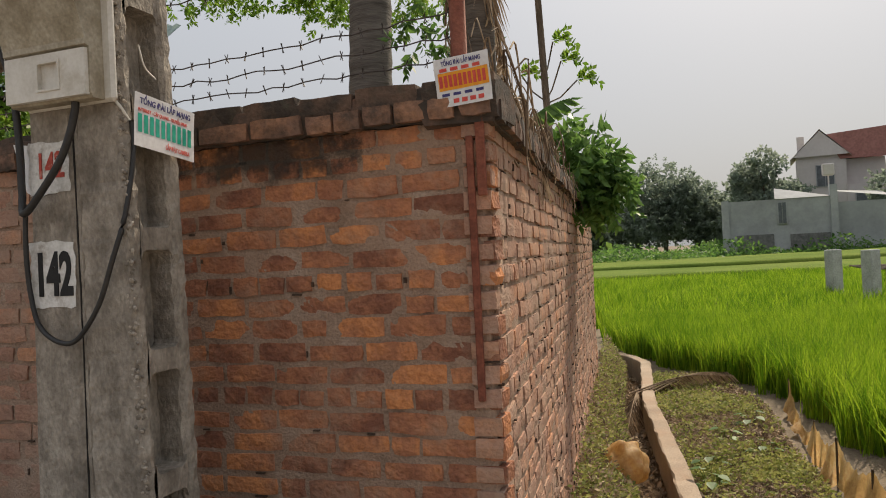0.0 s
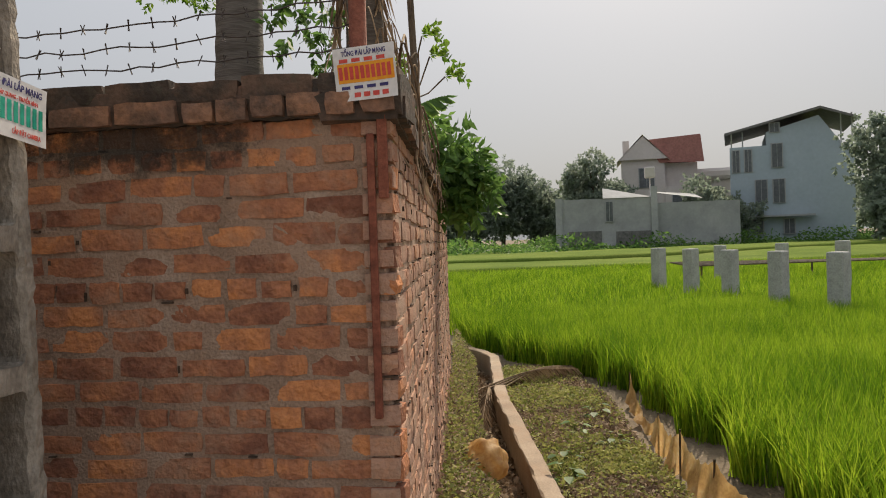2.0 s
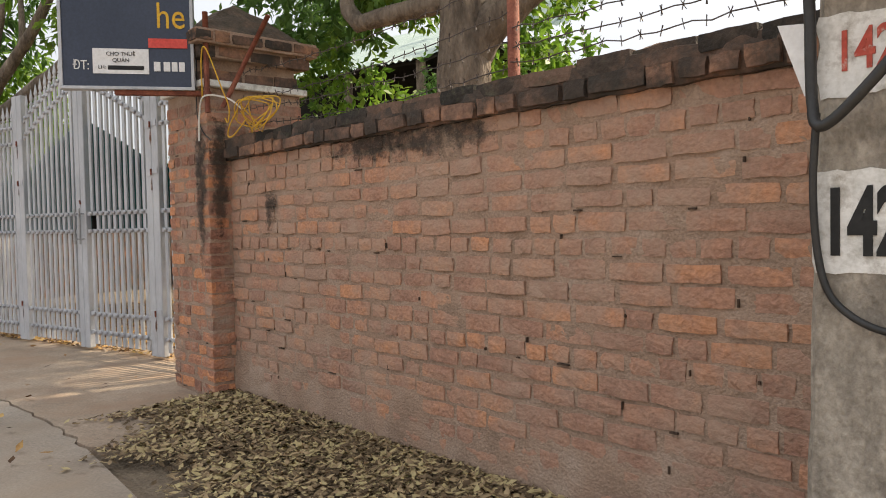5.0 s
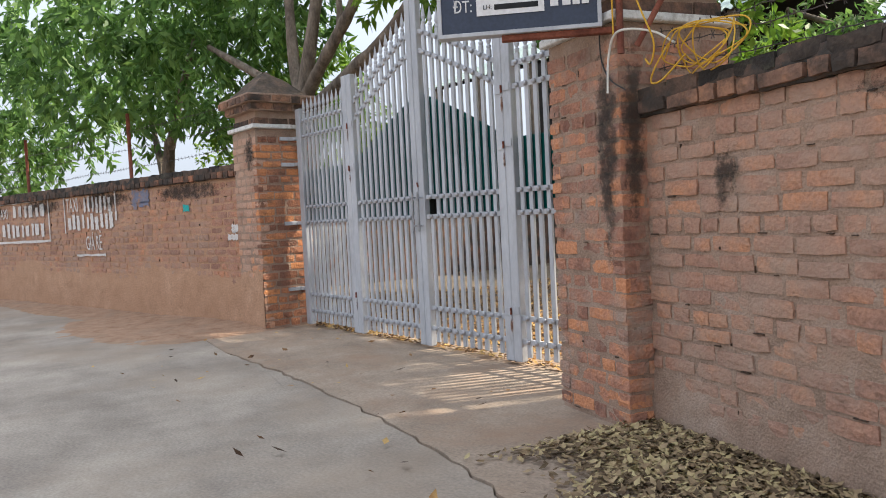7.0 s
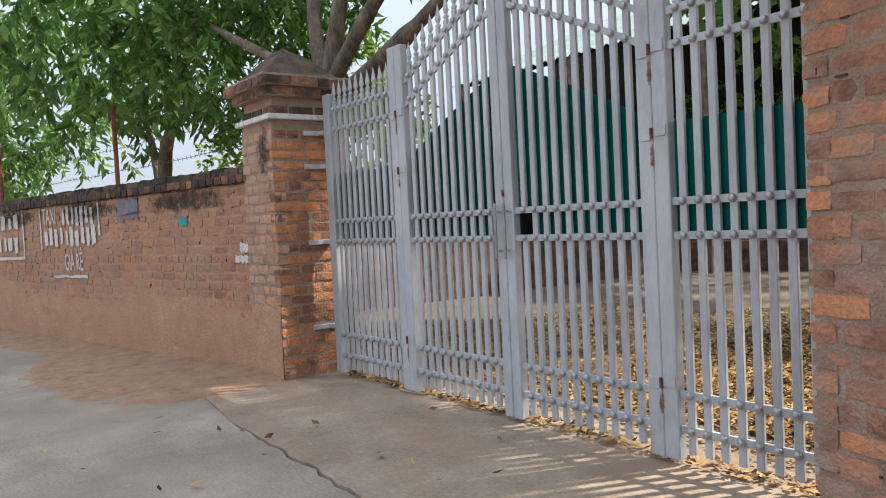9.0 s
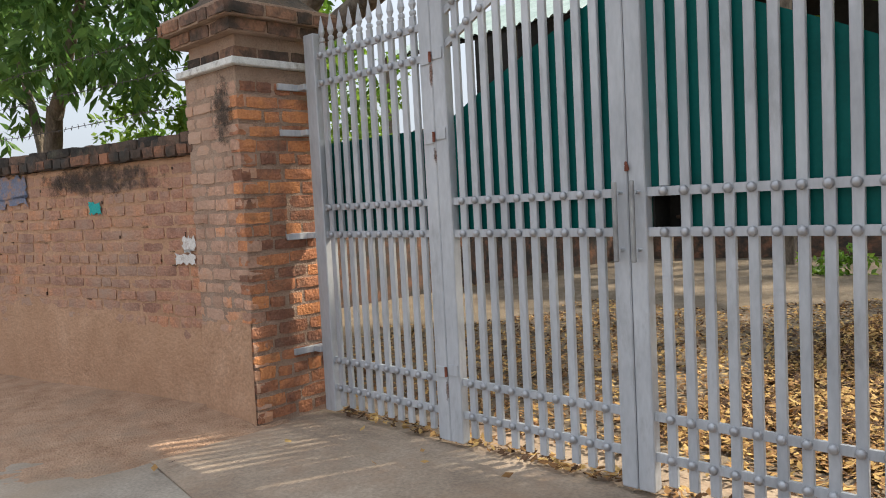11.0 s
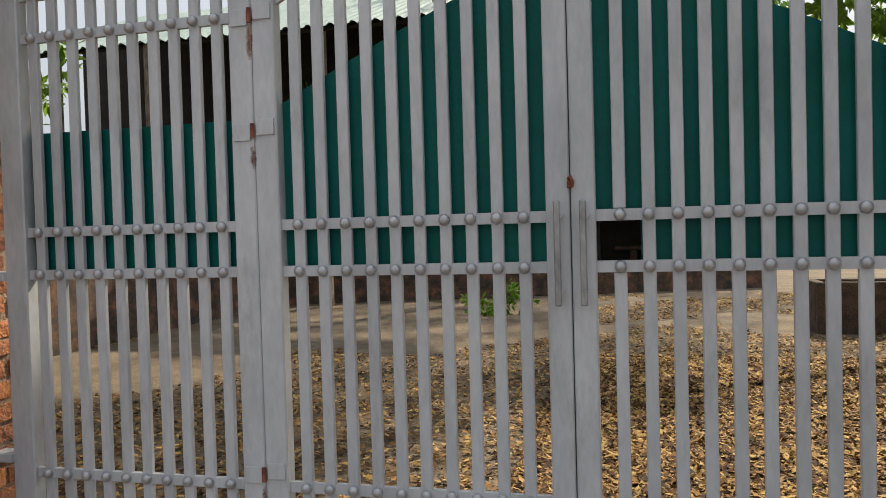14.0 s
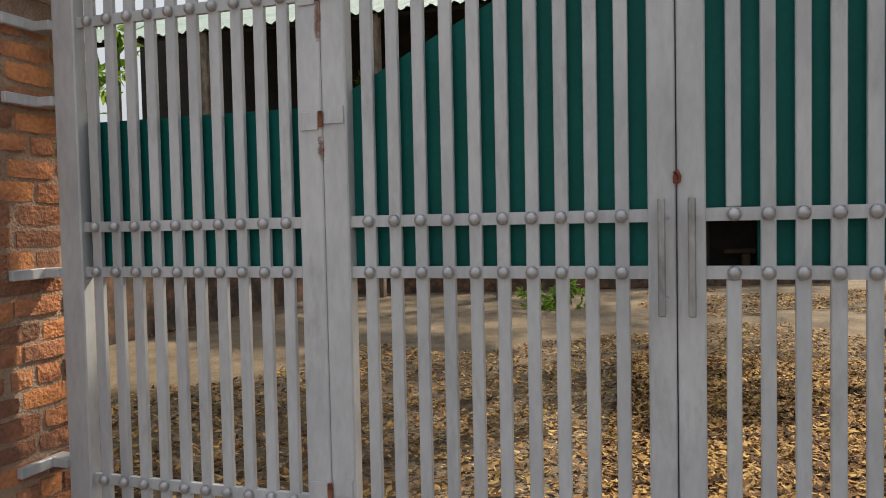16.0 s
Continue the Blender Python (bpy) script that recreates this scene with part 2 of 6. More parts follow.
    dry=material("dry_leaf", [(0.06, 0.03, 0.014), (0.18, 0.092, 0.036), (0.33, 0.18, 0.064), (0.50, 0.33, 0.12)], 3, 0.85, 0, 30, island=0.65, trans=0.12),
    litter=material("leaf_litter", [(0.11, 0.075, 0.042), (0.24, 0.17, 0.095), (0.36, 0.265, 0.15), (0.46, 0.375, 0.19)], 3, 0.9, 0, 30, island=0.6, trans=0.1),
    dead=material("dead_frond", [(0.14, 0.1, 0.068), (0.29, 0.21, 0.14), (0.44, 0.335, 0.225)], 4, 0.95, 0, 30, island=0.5, trans=0.15),
    net=material("tan_tarp", [(0.52, 0.31, 0.115), (0.66, 0.43, 0.19), (0.72, 0.54, 0.31)], 7, 0.6, 0.3, 40, trans=0.62),
    roof=material("corrugated_roof", [(0.20, 0.27, 0.255), (0.27, 0.34, 0.32), (0.34, 0.41, 0.39)], 1.5, 0.6, 0.1, 30),
    sign_blue=material("navy_sign", [(0.018, 0.026, 0.05), (0.03, 0.04, 0.07)], 3, 0.35, 0.02, 60, spec=0.5),
    yellow=material("yellow_wire", [(0.55, 0.3, 0.02), (0.68, 0.42, 0.04)], 9, 0.5, 0, 60),
    wire=material("barbed_wire", [(0.06, 0.05, 0.045), (0.13, 0.11, 0.1)], 30, 0.6, 0.2, 90, metal=0.5),
    teal=material("teal_paint", [(0.02, 0.3, 0.28), (0.05, 0.4, 0.38)], 20, 0.8, 0.2, 90),
    far_grey=material("far_render", [(0.30, 0.31, 0.315), (0.36, 0.37, 0.372), (0.42, 0.425, 0.425)], 0.3, 0.95, 0, 4, stain=(0.25, 0.255, 0.255), stain_scale=0.25, stain_at=(0.5, 0.75), grain=0.12),
    far_blue=material("far_blue_render", [(0.34, 0.405, 0.46), (0.40, 0.465, 0.52)], 0.3, 0.9, 0, 3, grain=0.1),
    far_cream=material("far_cream_render", [(0.52, 0.475, 0.455), (0.59, 0.54, 0.515)], 0.3, 0.9, 0, 3, grain=0.1),
    far_red=material("far_roof_tile", [(0.27, 0.12, 0.1), (0.32, 0.15, 0.125)], 0.8, 0.9, 0, 4),
    far_dark=material("far_window", [(0.09, 0.1, 0.11), (0.13, 0.14, 0.15)], 1, 0.4, 0, 4),
    far_plinth=material("far_blockwork", [(0.13, 0.13, 0.125), (0.18, 0.175, 0.165)], 2, 0.9, 0, 4),
    blue_wash=material("faded_blue_paint", [(0.13, 0.16, 0.24), (0.2, 0.2, 0.25)], 8, 0.9, 0.2, 60, stain=(0.33, 0.2, 0.14), stain_scale=12, stain_at=(0.48, 0.6)),
    post=material("post_concrete", [(0.3, 0.3, 0.29), (0.38, 0.38, 0.37), (0.44, 0.44, 0.43)], 4, 0.9, 0.4, 30),
    orange_ink=material("orange_ink", [(0.75, 0.3, 0.02), (0.85, 0.38, 0.03)], 6, 0.5, 0, 60),
    green_ink=material("green_ink", [(0.01, 0.3, 0.2), (0.015, 0.36, 0.25)], 6, 0.5, 0, 60),
    blue_ink=material("blue_ink", [(0.04, 0.04, 0.14), (0.06, 0.05, 0.18)], 6, 0.5, 0, 60),
    red_ink=material("red_ink", [(0.55, 0.06, 0.05), (0.65, 0.1, 0.07)], 6, 0.5, 0, 60),
)



def mould_film(name, tones=((0.03, 0.027, 0.022), (0.07, 0.06, 0.05)), dense=0.45):
    """A thin growth or run that thins out in ragged gaps towards its rim."""
    m = material(name, list(tones), 9, 0.95, 0.4, 70)
    n, l = m.node_tree.nodes, m.node_tree.links
    nz, tc, sep, tr, mx, pos = n.new("ShaderNodeTexNoise"), n.new("ShaderNodeTexCoord"), n.new("ShaderNodeSeparateXYZ"), n.new("ShaderNodeBsdfTransparent"), n.new("ShaderNodeMixShader"), n.new("ShaderNodeNewGeometry")
    nz.inputs["Scale"].default_value, nz.inputs["Detail"].default_value, nz.inputs["Roughness"].default_value = 9.0, 10.0, 0.8
    l.new(pos.outputs["Position"], nz.inputs["Vector"])
    l.new(tc.outputs["Generated"], sep.inputs[0])

    def calc(op, a, b):
        x = n.new("ShaderNodeMath")
        x.operation = op
        for k, v in enumerate((a, b)):
            if isinstance(v, (int, float)):
                x.inputs[k].default_value = v
            else:
                l.new(v, x.inputs[k])
        return x.outputs[0]
    dx = calc("MULTIPLY", calc("SUBTRACT", sep.outputs["X"], 0.5), 2.0)
    dz = calc("MULTIPLY", calc("SUBTRACT", sep.outputs["Z"], 0.5), 2.0)
    d2 = calc("ADD", calc("MULTIPLY", dx, dx), calc("MULTIPLY", dz, dz))
    f = calc("MULTIPLY", calc("SUBTRACT", calc("SUBTRACT", nz.outputs["Fac"], 0.36), calc("MULTIPLY", d2, 0.22)), 3.2)
    f = calc("MINIMUM", calc("MAXIMUM", f, 0.0), dense)
    l.new(f, mx.inputs["Fac"])
    l.new(tr.outputs["BSDF"], mx.inputs[1])
    l.new(n["Principled BSDF"].outputs["BSDF"], mx.inputs[2])
    l.new(mx.outputs["Shader"], n["Material Output"].inputs["Surface"])
    return m


M["mould"] = mould_film("black_mould")
M["rust_run"] = mould_film("rust_run", ((0.2, 0.08, 0.035), (0.3, 0.14, 0.07)), 0.6)


# ---- mesh helpers ----
def part(name, bm, mat, parent=None, label=""):
    me = bpy.data.meshes.new(name)
    bm.to_mesh(me)
    bm.free()
    me.materials.append(M[mat])
    ob = new(name, me)
    ob.parent = parent
    return tagged(ob, label)


def thing(name, at, label, category, group="", kind=""):
    ob = new(name)
    ob.matrix_basis = at if isinstance(at, Matrix) else pose(*at)
    ob.empty_display_size = 0.1
    return tagged(ob, label, category, group, kind)


def np_mesh(name, verts, faces, mat, parent=None, smooth=False):
    me = bpy.data.meshes.new(name)
    faces = np.asarray(faces, dtype=np.int32)
    k = faces.shape[1]
    me.vertices.add(len(verts))
    me.vertices.foreach_set("co", np.asarray(verts, dtype=np.float32).ravel())
    me.loops.add(faces.size)
    me.loops.foreach_set("vertex_index", faces.ravel())
    me.polygons.add(len(faces))
    me.polygons.foreach_set("loop_start", np.arange(0, faces.size, k, dtype=np.int32))
    me.polygons.foreach_set("loop_total", np.full(len(faces), k, dtype=np.int32))
    if smooth:
        me.polygons.foreach_set("use_smooth", np.ones(len(faces), dtype=bool))
    me.update(calc_edges=True)
    me.materials.append(M[mat])
    ob = new(name, me)
    ob.parent = parent
    return ob


def box(bm, x0, x1, y0, y1, z0, z1, bevel=0.0, m=None):
    r = bmesh.ops.create_cube(bm, size=1)
    vs = r["verts"]
    bmesh.ops.scale(bm, vec=(x1 - x0, y1 - y0, z1 - z0), verts=vs)
    bmesh.ops.translate(bm, vec=((x0 + x1) / 2, (y0 + y1) / 2, (z0 + z1) / 2), verts=vs)
    if bevel:
        es = list({e for v in vs for e in v.link_edges})
        r = bmesh.ops.bevel(bm, geom=es, offset=bevel, segments=1, affect="EDGES")
        vs = list({v for f in r["faces"] for v in f.verts} | {v for v in vs if v.is_valid})
    if m is not None:
        bmesh.ops.transform(bm, matrix=m, verts=[v for v in vs if v.is_valid])
    return [v for v in vs if v.is_valid]


def box_part(name, x0, x1, y0, y1, z0, z1, mat, parent=None, bevel=0.004, label="", m=None):
    bm = bmesh.new()
    box(bm, x0, x1, y0, y1, z0, z1, bevel, m)
    return part(name, bm, mat, parent, label)


def tube_mesh(pts, radii, sides=8, bm=None, cap=True):
    """A round tube along points, with a radius at each."""
    bm = bm or bmesh.new()
    pts = [Vector(p) for p in pts]
    rings = []
    up = Vector((0.13, 0.21, 0.97))
    for i, p in enumerate(pts):
        d = (pts[min(i + 1, len(pts) - 1)] - pts[max(i - 1, 0)]).normalized()
        a = d.cross(up)
        if a.length < 0.15:
            a = d.cross(Vector((1, 0.2, 0)))
        a.normalize()
        b = d.cross(a)
        r = radii[i] if hasattr(radii, "__len__") else radii
        rings.append([bm.verts.new(p + r * (math.cos(q) * a + math.sin(q) * b)) for q in (2 * math.pi * k / sides for k in range(sides))])
    for r0, r1 in zip(rings, rings[1:]):
        for k in range(sides):
            f = bm.faces.new((r0[k], r0[(k + 1) % sides], r1[(k + 1) % sides], r1[k]))
            f.smooth = True
    if cap:
        bm.faces.new(rings[0])
        bm.faces.new(rings[-1][::-1])
    return bm


def spline(pts, n=8):
    """Points along a smooth curve through the given ones."""
    pts = [Vector(p) for p in pts]
    q = [2 * pts[0] - pts[1], *pts, 2 * pts[-1] - pts[-2]]
    out = []
    for i in range(1, len(q) - 2):
        for k in range(n):
            t = k / n
            a, b, c, d = q[i - 1], q[i], q[i + 1], q[i + 2]
            out.append(0.5 * (2 * b + (c - a) * t + (2 * a - 5 * b + 4 * c - d) * t * t + (3 * b - a - 3 * c + d) * t ** 3))
    return out + [pts[-1]]


def smooth(a, b, x):
    t = np.clip((x - a) / (b - a), 0, 1)
    return t * t * (3 - 2 * t)


def value_noise(x, y, seed=0):
    """Soft noise in -1..1 on arrays, from summed waves."""
    rng = np.random.RandomState(seed)
    s = 0
    for k in range(7):
        a, f, p = rng.rand() * 6.28, 0.6 * 1.7 ** k, rng.rand(2) * 6.28
        s = s + np.sin((x * math.cos(a) + y * math.sin(a)) * f + p[0]) * np.cos((x * math.sin(a) - y * math.cos(a)) * f * 0.8 + p[1]) / 1.35 ** k
    return s / 2.5


def text_mesh(s, size, depth=0.0015, bold=0.0):
    cu = bpy.data.curves.new("lettering", "FONT")
    cu.body, cu.size, cu.extrude, cu.align_x, cu.align_y = s, size, depth, "CENTER", "CENTER"
    cu.resolution_u, cu.offset = 3, bold
    ob = bpy.data.objects.new("lettering", cu)
    scene.collection.objects.link(ob)
    dg = bpy.context.evaluated_depsgraph_get()
    me = bpy.data.meshes.new_from_object(ob.evaluated_get(dg))
    bpy.data.objects.remove(ob)
    return me


def lettering(name, s, size, mat, parent, m, label="", squash=1.0, bold=0.0):
    me = text_mesh(s, size, bold=bold)
    me.materials.clear()
    me.materials.append(M[mat])
    ob = new(name, me)
    ob.parent = parent
    ob.matrix_basis = m @ Matrix.Diagonal((squash, 1, 1, 1))
    return tagged(ob, label)

# ---- large structure ----
# Frame of the front wall: u runs along it from the corner, w out of its face, z up.
CORNER = Vector((0.085, 2.6025, 0))
WALL = Matrix(((-0.9671, -0.2543, 0, CORNER.x), (0.2543, -0.9671, 0, CORNER.y), (0, 0, 1, 0), (0, 0, 0, 1)))
SIDE_DIR = Vector((0.148, 0.989, 0)).normalized()
SIDE = Matrix(((SIDE_DIR.x, SIDE_DIR.y, 0, CORNER.x), (SIDE_DIR.y, -SIDE_DIR.x, 0, CORNER.y), (0, 0, 1, 0), (0, 0, 0, 1)))
LEFT = Matrix(((-0.9796, 0.2011, 0, -10.95), (-0.2011, -0.9796, 0, 4.25), (0, 0, 1, 0), (0, 0, 0, 1)))
WALL_TOP, COURSE = 1.60, 0.0865
GATE_Y = 4.66


KERB = [(1.14, 4.0), (1.24, 5.2), (1.36, 6.4), (1.50, 7.8), (1.63, 9.2), (1.86, 10.6), (2.12, 12.2), (2.02, 12.9), (1.62, 14.0)]


def ground_height(x, y):
    low = smooth(-0.1, 0.35, x) * smooth(2.7, 4.4, y)
    h = -0.04 - 0.78 * low
    far = smooth(38, 75, np.hypot(x, y))
    inside = (1 - smooth(-0.4, 0.0, x)) * smooth(3.5, 5.5, y)
    xk = np.interp(y, [p[1] for p in KERB], [p[0] for p in KERB])
    h = h - 0.26 * smooth(xk - 0.30, xk - 0.24, x) * (1 - smooth(xk + 0.02, xk + 0.10, x)) * smooth(3.2, 3.6, y) * (1 - smooth(13.2, 13.8, y))
    return h * (1 - far) + (-0.15) * far + 0.04 * inside + 0.025 * value_noise(x * 1.2, y * 1.2, 3) * low


gx = np.concatenate([-np.geomspace(900, 14, 22), np.linspace(-13, 0.2, 67), np.linspace(0.3, 2.6, 70), np.linspace(2.8, 14, 56), np.geomspace(14.5, 900, 30)])
gy = np.concatenate([-np.geomspace(900, 6, 16), np.linspace(-5, 20, 126), np.geomspace(20.5, 1200, 34)])
X, Y = np.meshgrid(gx, gy)
V = np.stack([X, Y, ground_height(X, Y)], -1).reshape(-1, 3)
idx = np.arange(X.size).reshape(X.shape)
F = np.stack([idx[:-1, :-1], idx[:-1, 1:], idx[1:, 1:], idx[1:, :-1]], -1).reshape(-1, 4)
ground = np_mesh("ground", V, F, "soil", smooth=True)
tagged(ground, "brown earth and field ground reaching the horizon", "ground", kind="structure")


def slab(name, outline, z0, z1, mat, label, cut=0.35, seed=1, amp=0.006):
    """A flat slab with an outline, its top gently uneven."""
    bm = bmesh.new()
    vs = [bm.verts.new((x, y, z1)) for x, y in outline]
    f = bm.faces.new(vs)
    bmesh.ops.triangulate(bm, faces=[f])
    for _ in range(5):
        es = [e for e in bm.edges if e.calc_length() > cut]
        if not es:
            break
        bmesh.ops.subdivide_edges(bm, edges=es, cuts=1)
        bmesh.ops.triangulate(bm, faces=bm.faces[:])
    for v in bm.verts:
        v.co.z += amp * float(value_noise(np.float64(v.co.x * 1.5), np.float64(v.co.y * 1.5), seed))
    r = bmesh.ops.extrude_face_region(bm, geom=bm.faces[:])
    for g in r["geom"]:
        if isinstance(g, bmesh.types.BMVert):
            g.co.z = z0
    bmesh.ops.recalc_face_normals(bm, faces=bm.faces[:])
    return tagged(part(name, bm, mat), label, "paving", kind="structure")


def crack(off):
    """The wandering joint between the road and the apron."""
    rng = random.Random(9)
    pts = [(-4.985, 2.785), (-5.6, 2.95), (-6.29, 3.09), (-7.1, 3.2), (-7.9, 3.29), (-8.7, 3.33), (-9.45, 3.36)]
    out = []
    for (xa, ya), (xb, yb) in zip(pts, pts[1:]):
        for k in range(8):
            t = k / 8
            out.append((xa + (xb - xa) * t, ya + (yb - ya) * t + rng.uniform(-0.02, 0.02) + off * rng.uniform(0.5, 1.4)))
    return out + [pts[-1]]


road = slab("road", [(-60, -12), (14, -12), (14, 2.2), (0.6, 2.2), (-3.3, 2.2), *crack(-0.007), (-10.6, 3.54), (-11.12, 3.94), (-11.0, 4.3), (-20, 2.5), (-60, -5.6)],
            -0.1, 0.0, "road", "worn grey concrete road with brown dust", cut=1.2)
apron = slab("pavement", [(-4.6, 3.05), (-4.95, 3.45), (-5.2, 3.95), (-5.5, 5.1), (-10.5, 5.1), (-10.45, 4.3), (-11.1, 4.3), (-11.14, 3.95), (-10.6, 3.55), *crack(0.007)[::-1]],
             -0.1, 0.006, "apron", "dusty concrete apron in front of the gate", cut=0.5, seed=4)


def dirt_verge():
    """Trodden earth against the wall's foot, running out unevenly over the concrete."""
    us, ts = np.linspace(-0.75, 24, 420), np.linspace(0, 1.25, 44)
    U, T = np.meshgrid(us, ts)
    reach = np.interp(U, [-0.75, -0.3, 0.5, 1.5, 2.5, 3.5, 6, 24], [0.4, 1.05, 1.25, 1.25, 0.9, 0.6, 0.45, 0.4])
    Wd = T * reach - 0.02
    x, y = LEFT[0][0] * U + LEFT[0][1] * Wd + LEFT[0][3], LEFT[1][0] * U + LEFT[1][1] * Wd + LEFT[1][3]
    z = 0.004 + 0.034 * (1 - T) - 0.05 * (1 - smooth(-0.75, -0.4, U)) + 0.011 * value_noise(x * 3, y * 3, 31) + 0.007 * value_noise(x * 13, y * 13, 32)
    i = np.arange(U.size).reshape(U.shape)
    f = np.stack([i[:-1, :-1], i[:-1, 1:], i[1:, 1:], i[1:, :-1]], -1).reshape(-1, 4)
    ob = np_mesh("trim", np.stack([x, y, z], -1).reshape(-1, 3), f, "dirt", smooth=True)
    return tagged(ob, "reddish dirt verge at the wall's foot", "verge", kind="structure")


dirt_verge()


def brick_mesh(name, L, D, H, mat, seed, rough=0.004):
    """One worn hand-made brick: an uneven face with rounded, chipped edges. Face towards +y."""
    rng = random.Random(seed)
    nu, nz = (4, 2) if L > 0.08 else (2, 2)
    bm = bmesh.new()
    grid = []
    for i in range(nu + 1):
        col = []
        for j in range(nz + 1):
            rim = i in (0, nu) or j in (0, nz)
            corner = i in (0, nu) and j in (0, nz)
            x = L * (i / nu - 0.5) * (0.98 if corner else 1) + rng.uniform(-1, 1) * rough
            z = H * (j / nz - 0.5) * (0.95 if corner else 1) + rng.uniform(-1, 1) * rough * (0.7 if rim else 0.4)
            y = rng.uniform(-1, 1) * rough * 0.5 - (0.0025 if rim else 0.0) - (0.002 if corner else 0.0)
            col.append(bm.verts.new((x, y, z)))
        grid.append(col)
    for i in range(nu):
        for j in range(nz):
            bm.faces.new((grid[i][j], grid[i + 1][j], grid[i + 1][j + 1], grid[i][j + 1]))
    loop = [grid[i][0] for i in range(nu + 1)] + [grid[nu][j] for j in range(1, nz + 1)] + [grid[i][nz] for i in range(nu - 1, -1, -1)] + [grid[0][j] for j in range(nz - 1, 0, -1)]
    back = [bm.verts.new((v.co.x, -D, v.co.z)) for v in loop]
    k = len(loop)
    for i in range(k):
        bm.faces.new((loop[i], back[i], back[(i + 1) % k], loop[(i + 1) % k]))
    bmesh.ops.recalc_face_normals(bm, faces=bm.faces[:])
    me = bpy.data.meshes.new(name)
    bm.to_mesh(me)
    bm.free()
    me.materials.append(M[mat])
    return me


def rough_face(name, frame_m, u0, u1, z0, z1, depth, mat, parent, seed, step=0.03, amp=0.006, skirt=0.0, base=-0.0095, label=""):
    """The mortar body of a wall: a thick slab whose face is uneven, thicker where mortar is smeared over the bricks."""
    nu, nz = max(2, int((u1 - u0) / step)), max(2, int((z1 - z0) / step))
    us, zs = np.linspace(u0, u1, nu + 1), np.linspace(z0, z1, nz + 1)
    U, Z = np.meshgrid(us, zs)
    w = base + amp * value_noise(U * 11, Z * 19, seed) + 0.45 * amp * value_noise(U * 2.5, Z * 3, seed + 1) + 0.5 * amp * value_noise(U * 37, Z * 41, seed + 5)
    if skirt:
        w = w + skirt * (1 - smooth(0.08, 0.34, Z + 0.08 * value_noise(U * 3, Z * 3, seed + 2))) * smooth(1.2, 2.0, U)
    front = np.stack([U, w, Z], -1).reshape(-1, 3)
    back = np.stack([U, np.full_like(U, -depth), Z], -1).reshape(-1, 3)
    n = len(front)
    i = np.arange(n).reshape(U.shape)
    quads = [np.stack([i[:-1, :-1], i[:-1, 1:], i[1:, 1:], i[1:, :-1]], -1).reshape(-1, 4)]
    quads.append(quads[0][:, ::-1] + n)
    for line in (i[0], i[-1], i[:, 0], i[:, -1]):
        quads.append(np.stack([line[:-1], line[1:], line[1:] + n, line[:-1] + n], -1))
    v = np.concatenate([front, back])
    R = np.array(frame_m.to_3x3())
    v = v @ R.T + np.array(frame_m.translation)
    return np_mesh(name, v, np.concatenate(quads), mat, parent, smooth=False)


def plaster(name, frame_m, u0, u1, z0, z1, parent, seed, mat="wash", label="", step=0.02, fade=0.35):
    """An old smeared coat at a wall's foot that thins out upwards until the bricks break through."""
    us, zs = np.linspace(u0, u1, max(3, int((u1 - u0) / step))), np.linspace(z0, z1, max(3, int((z1 - z0) / step)))
    U, Z = np.meshgrid(us, zs)
    edge = Z + 0.16 * value_noise(U * 2.3, Z * 3, seed) + 0.05 * value_noise(U * 13, Z * 15, seed + 1)
    w = 0.007 - 0.022 * smooth(z1 - fade - 0.1, z1 - 0.06, edge) + 0.0025 * value_noise(U * 9, Z * 14, seed + 2) + 0.0015 * value_noise(U * 31, Z * 37, seed + 3)
    i = np.arange(U.size).reshape(U.shape)
    f = np.stack([i[:-1, :-1], i[:-1, 1:], i[1:, 1:], i[1:, :-1]], -1).reshape(-1, 4)
    v = np.stack([U, w, Z], -1).reshape(-1, 3) @ np.array(frame_m.to_3x3()).T + np.array(frame_m.translation)
    ob = np_mesh(name, v, f, mat, parent, smooth=True)
    return tagged(ob, label)


def courses(u0, u1, z0, z1, seed, length=0.212, joint=0.015, pitch=COURSE):
    """Places of the bricks of a wall face: u, z, length, row by row, with headers now and then."""
    rng = random.Random(seed)
    out, row, z = [], 0, z0 + pitch / 2
    while z < z1 - pitch * 0.3:
        u = u0 - (0.11 if row % 2 else 0.0) - rng.uniform(0, 0.04)
        head = row % 5 == 3
        while u < u1:
            ln = (0.105 if head else length) * rng.uniform(0.92, 1.06)
            if not head and rng.random() < 0.12:
                ln = 0.105
            a, b = max(u, u0), min(u + ln, u1)
            if b - a > 0.04:
                out.append(((a + b) / 2, z + rng.uniform(-0.006, 0.006), b - a, row))
            u += ln + joint * rng.uniform(0.7, 1.9)
        z, row = z + pitch, row + 1
    return out

# ---- the gate: four hinged leaves ----
def sheet_top(x):
    """Height of the green sheet's top edge along the gate."""
    d = abs(x + 8.085)
    if d > 1.035:
        return 1.70
    s = 1 - d / 1.035
    return 1.745 + 0.55 * s - 0.08 * s * s


def dome(r):
    bm = bmesh.new()
    bmesh.ops.create_uvsphere(bm, u_segments=10, v_segments=6, radius=r)
    bmesh.ops.scale(bm, vec=(1, 0.8, 1), verts=bm.verts)
    for f in bm.faces:
        f.smooth = True
    me = bpy.data.meshes.new("rivet")
    bm.to_mesh(me)
    bm.free()
    me.materials.append(M["rivet"])
    return me


RIVET = dome(0.0205)


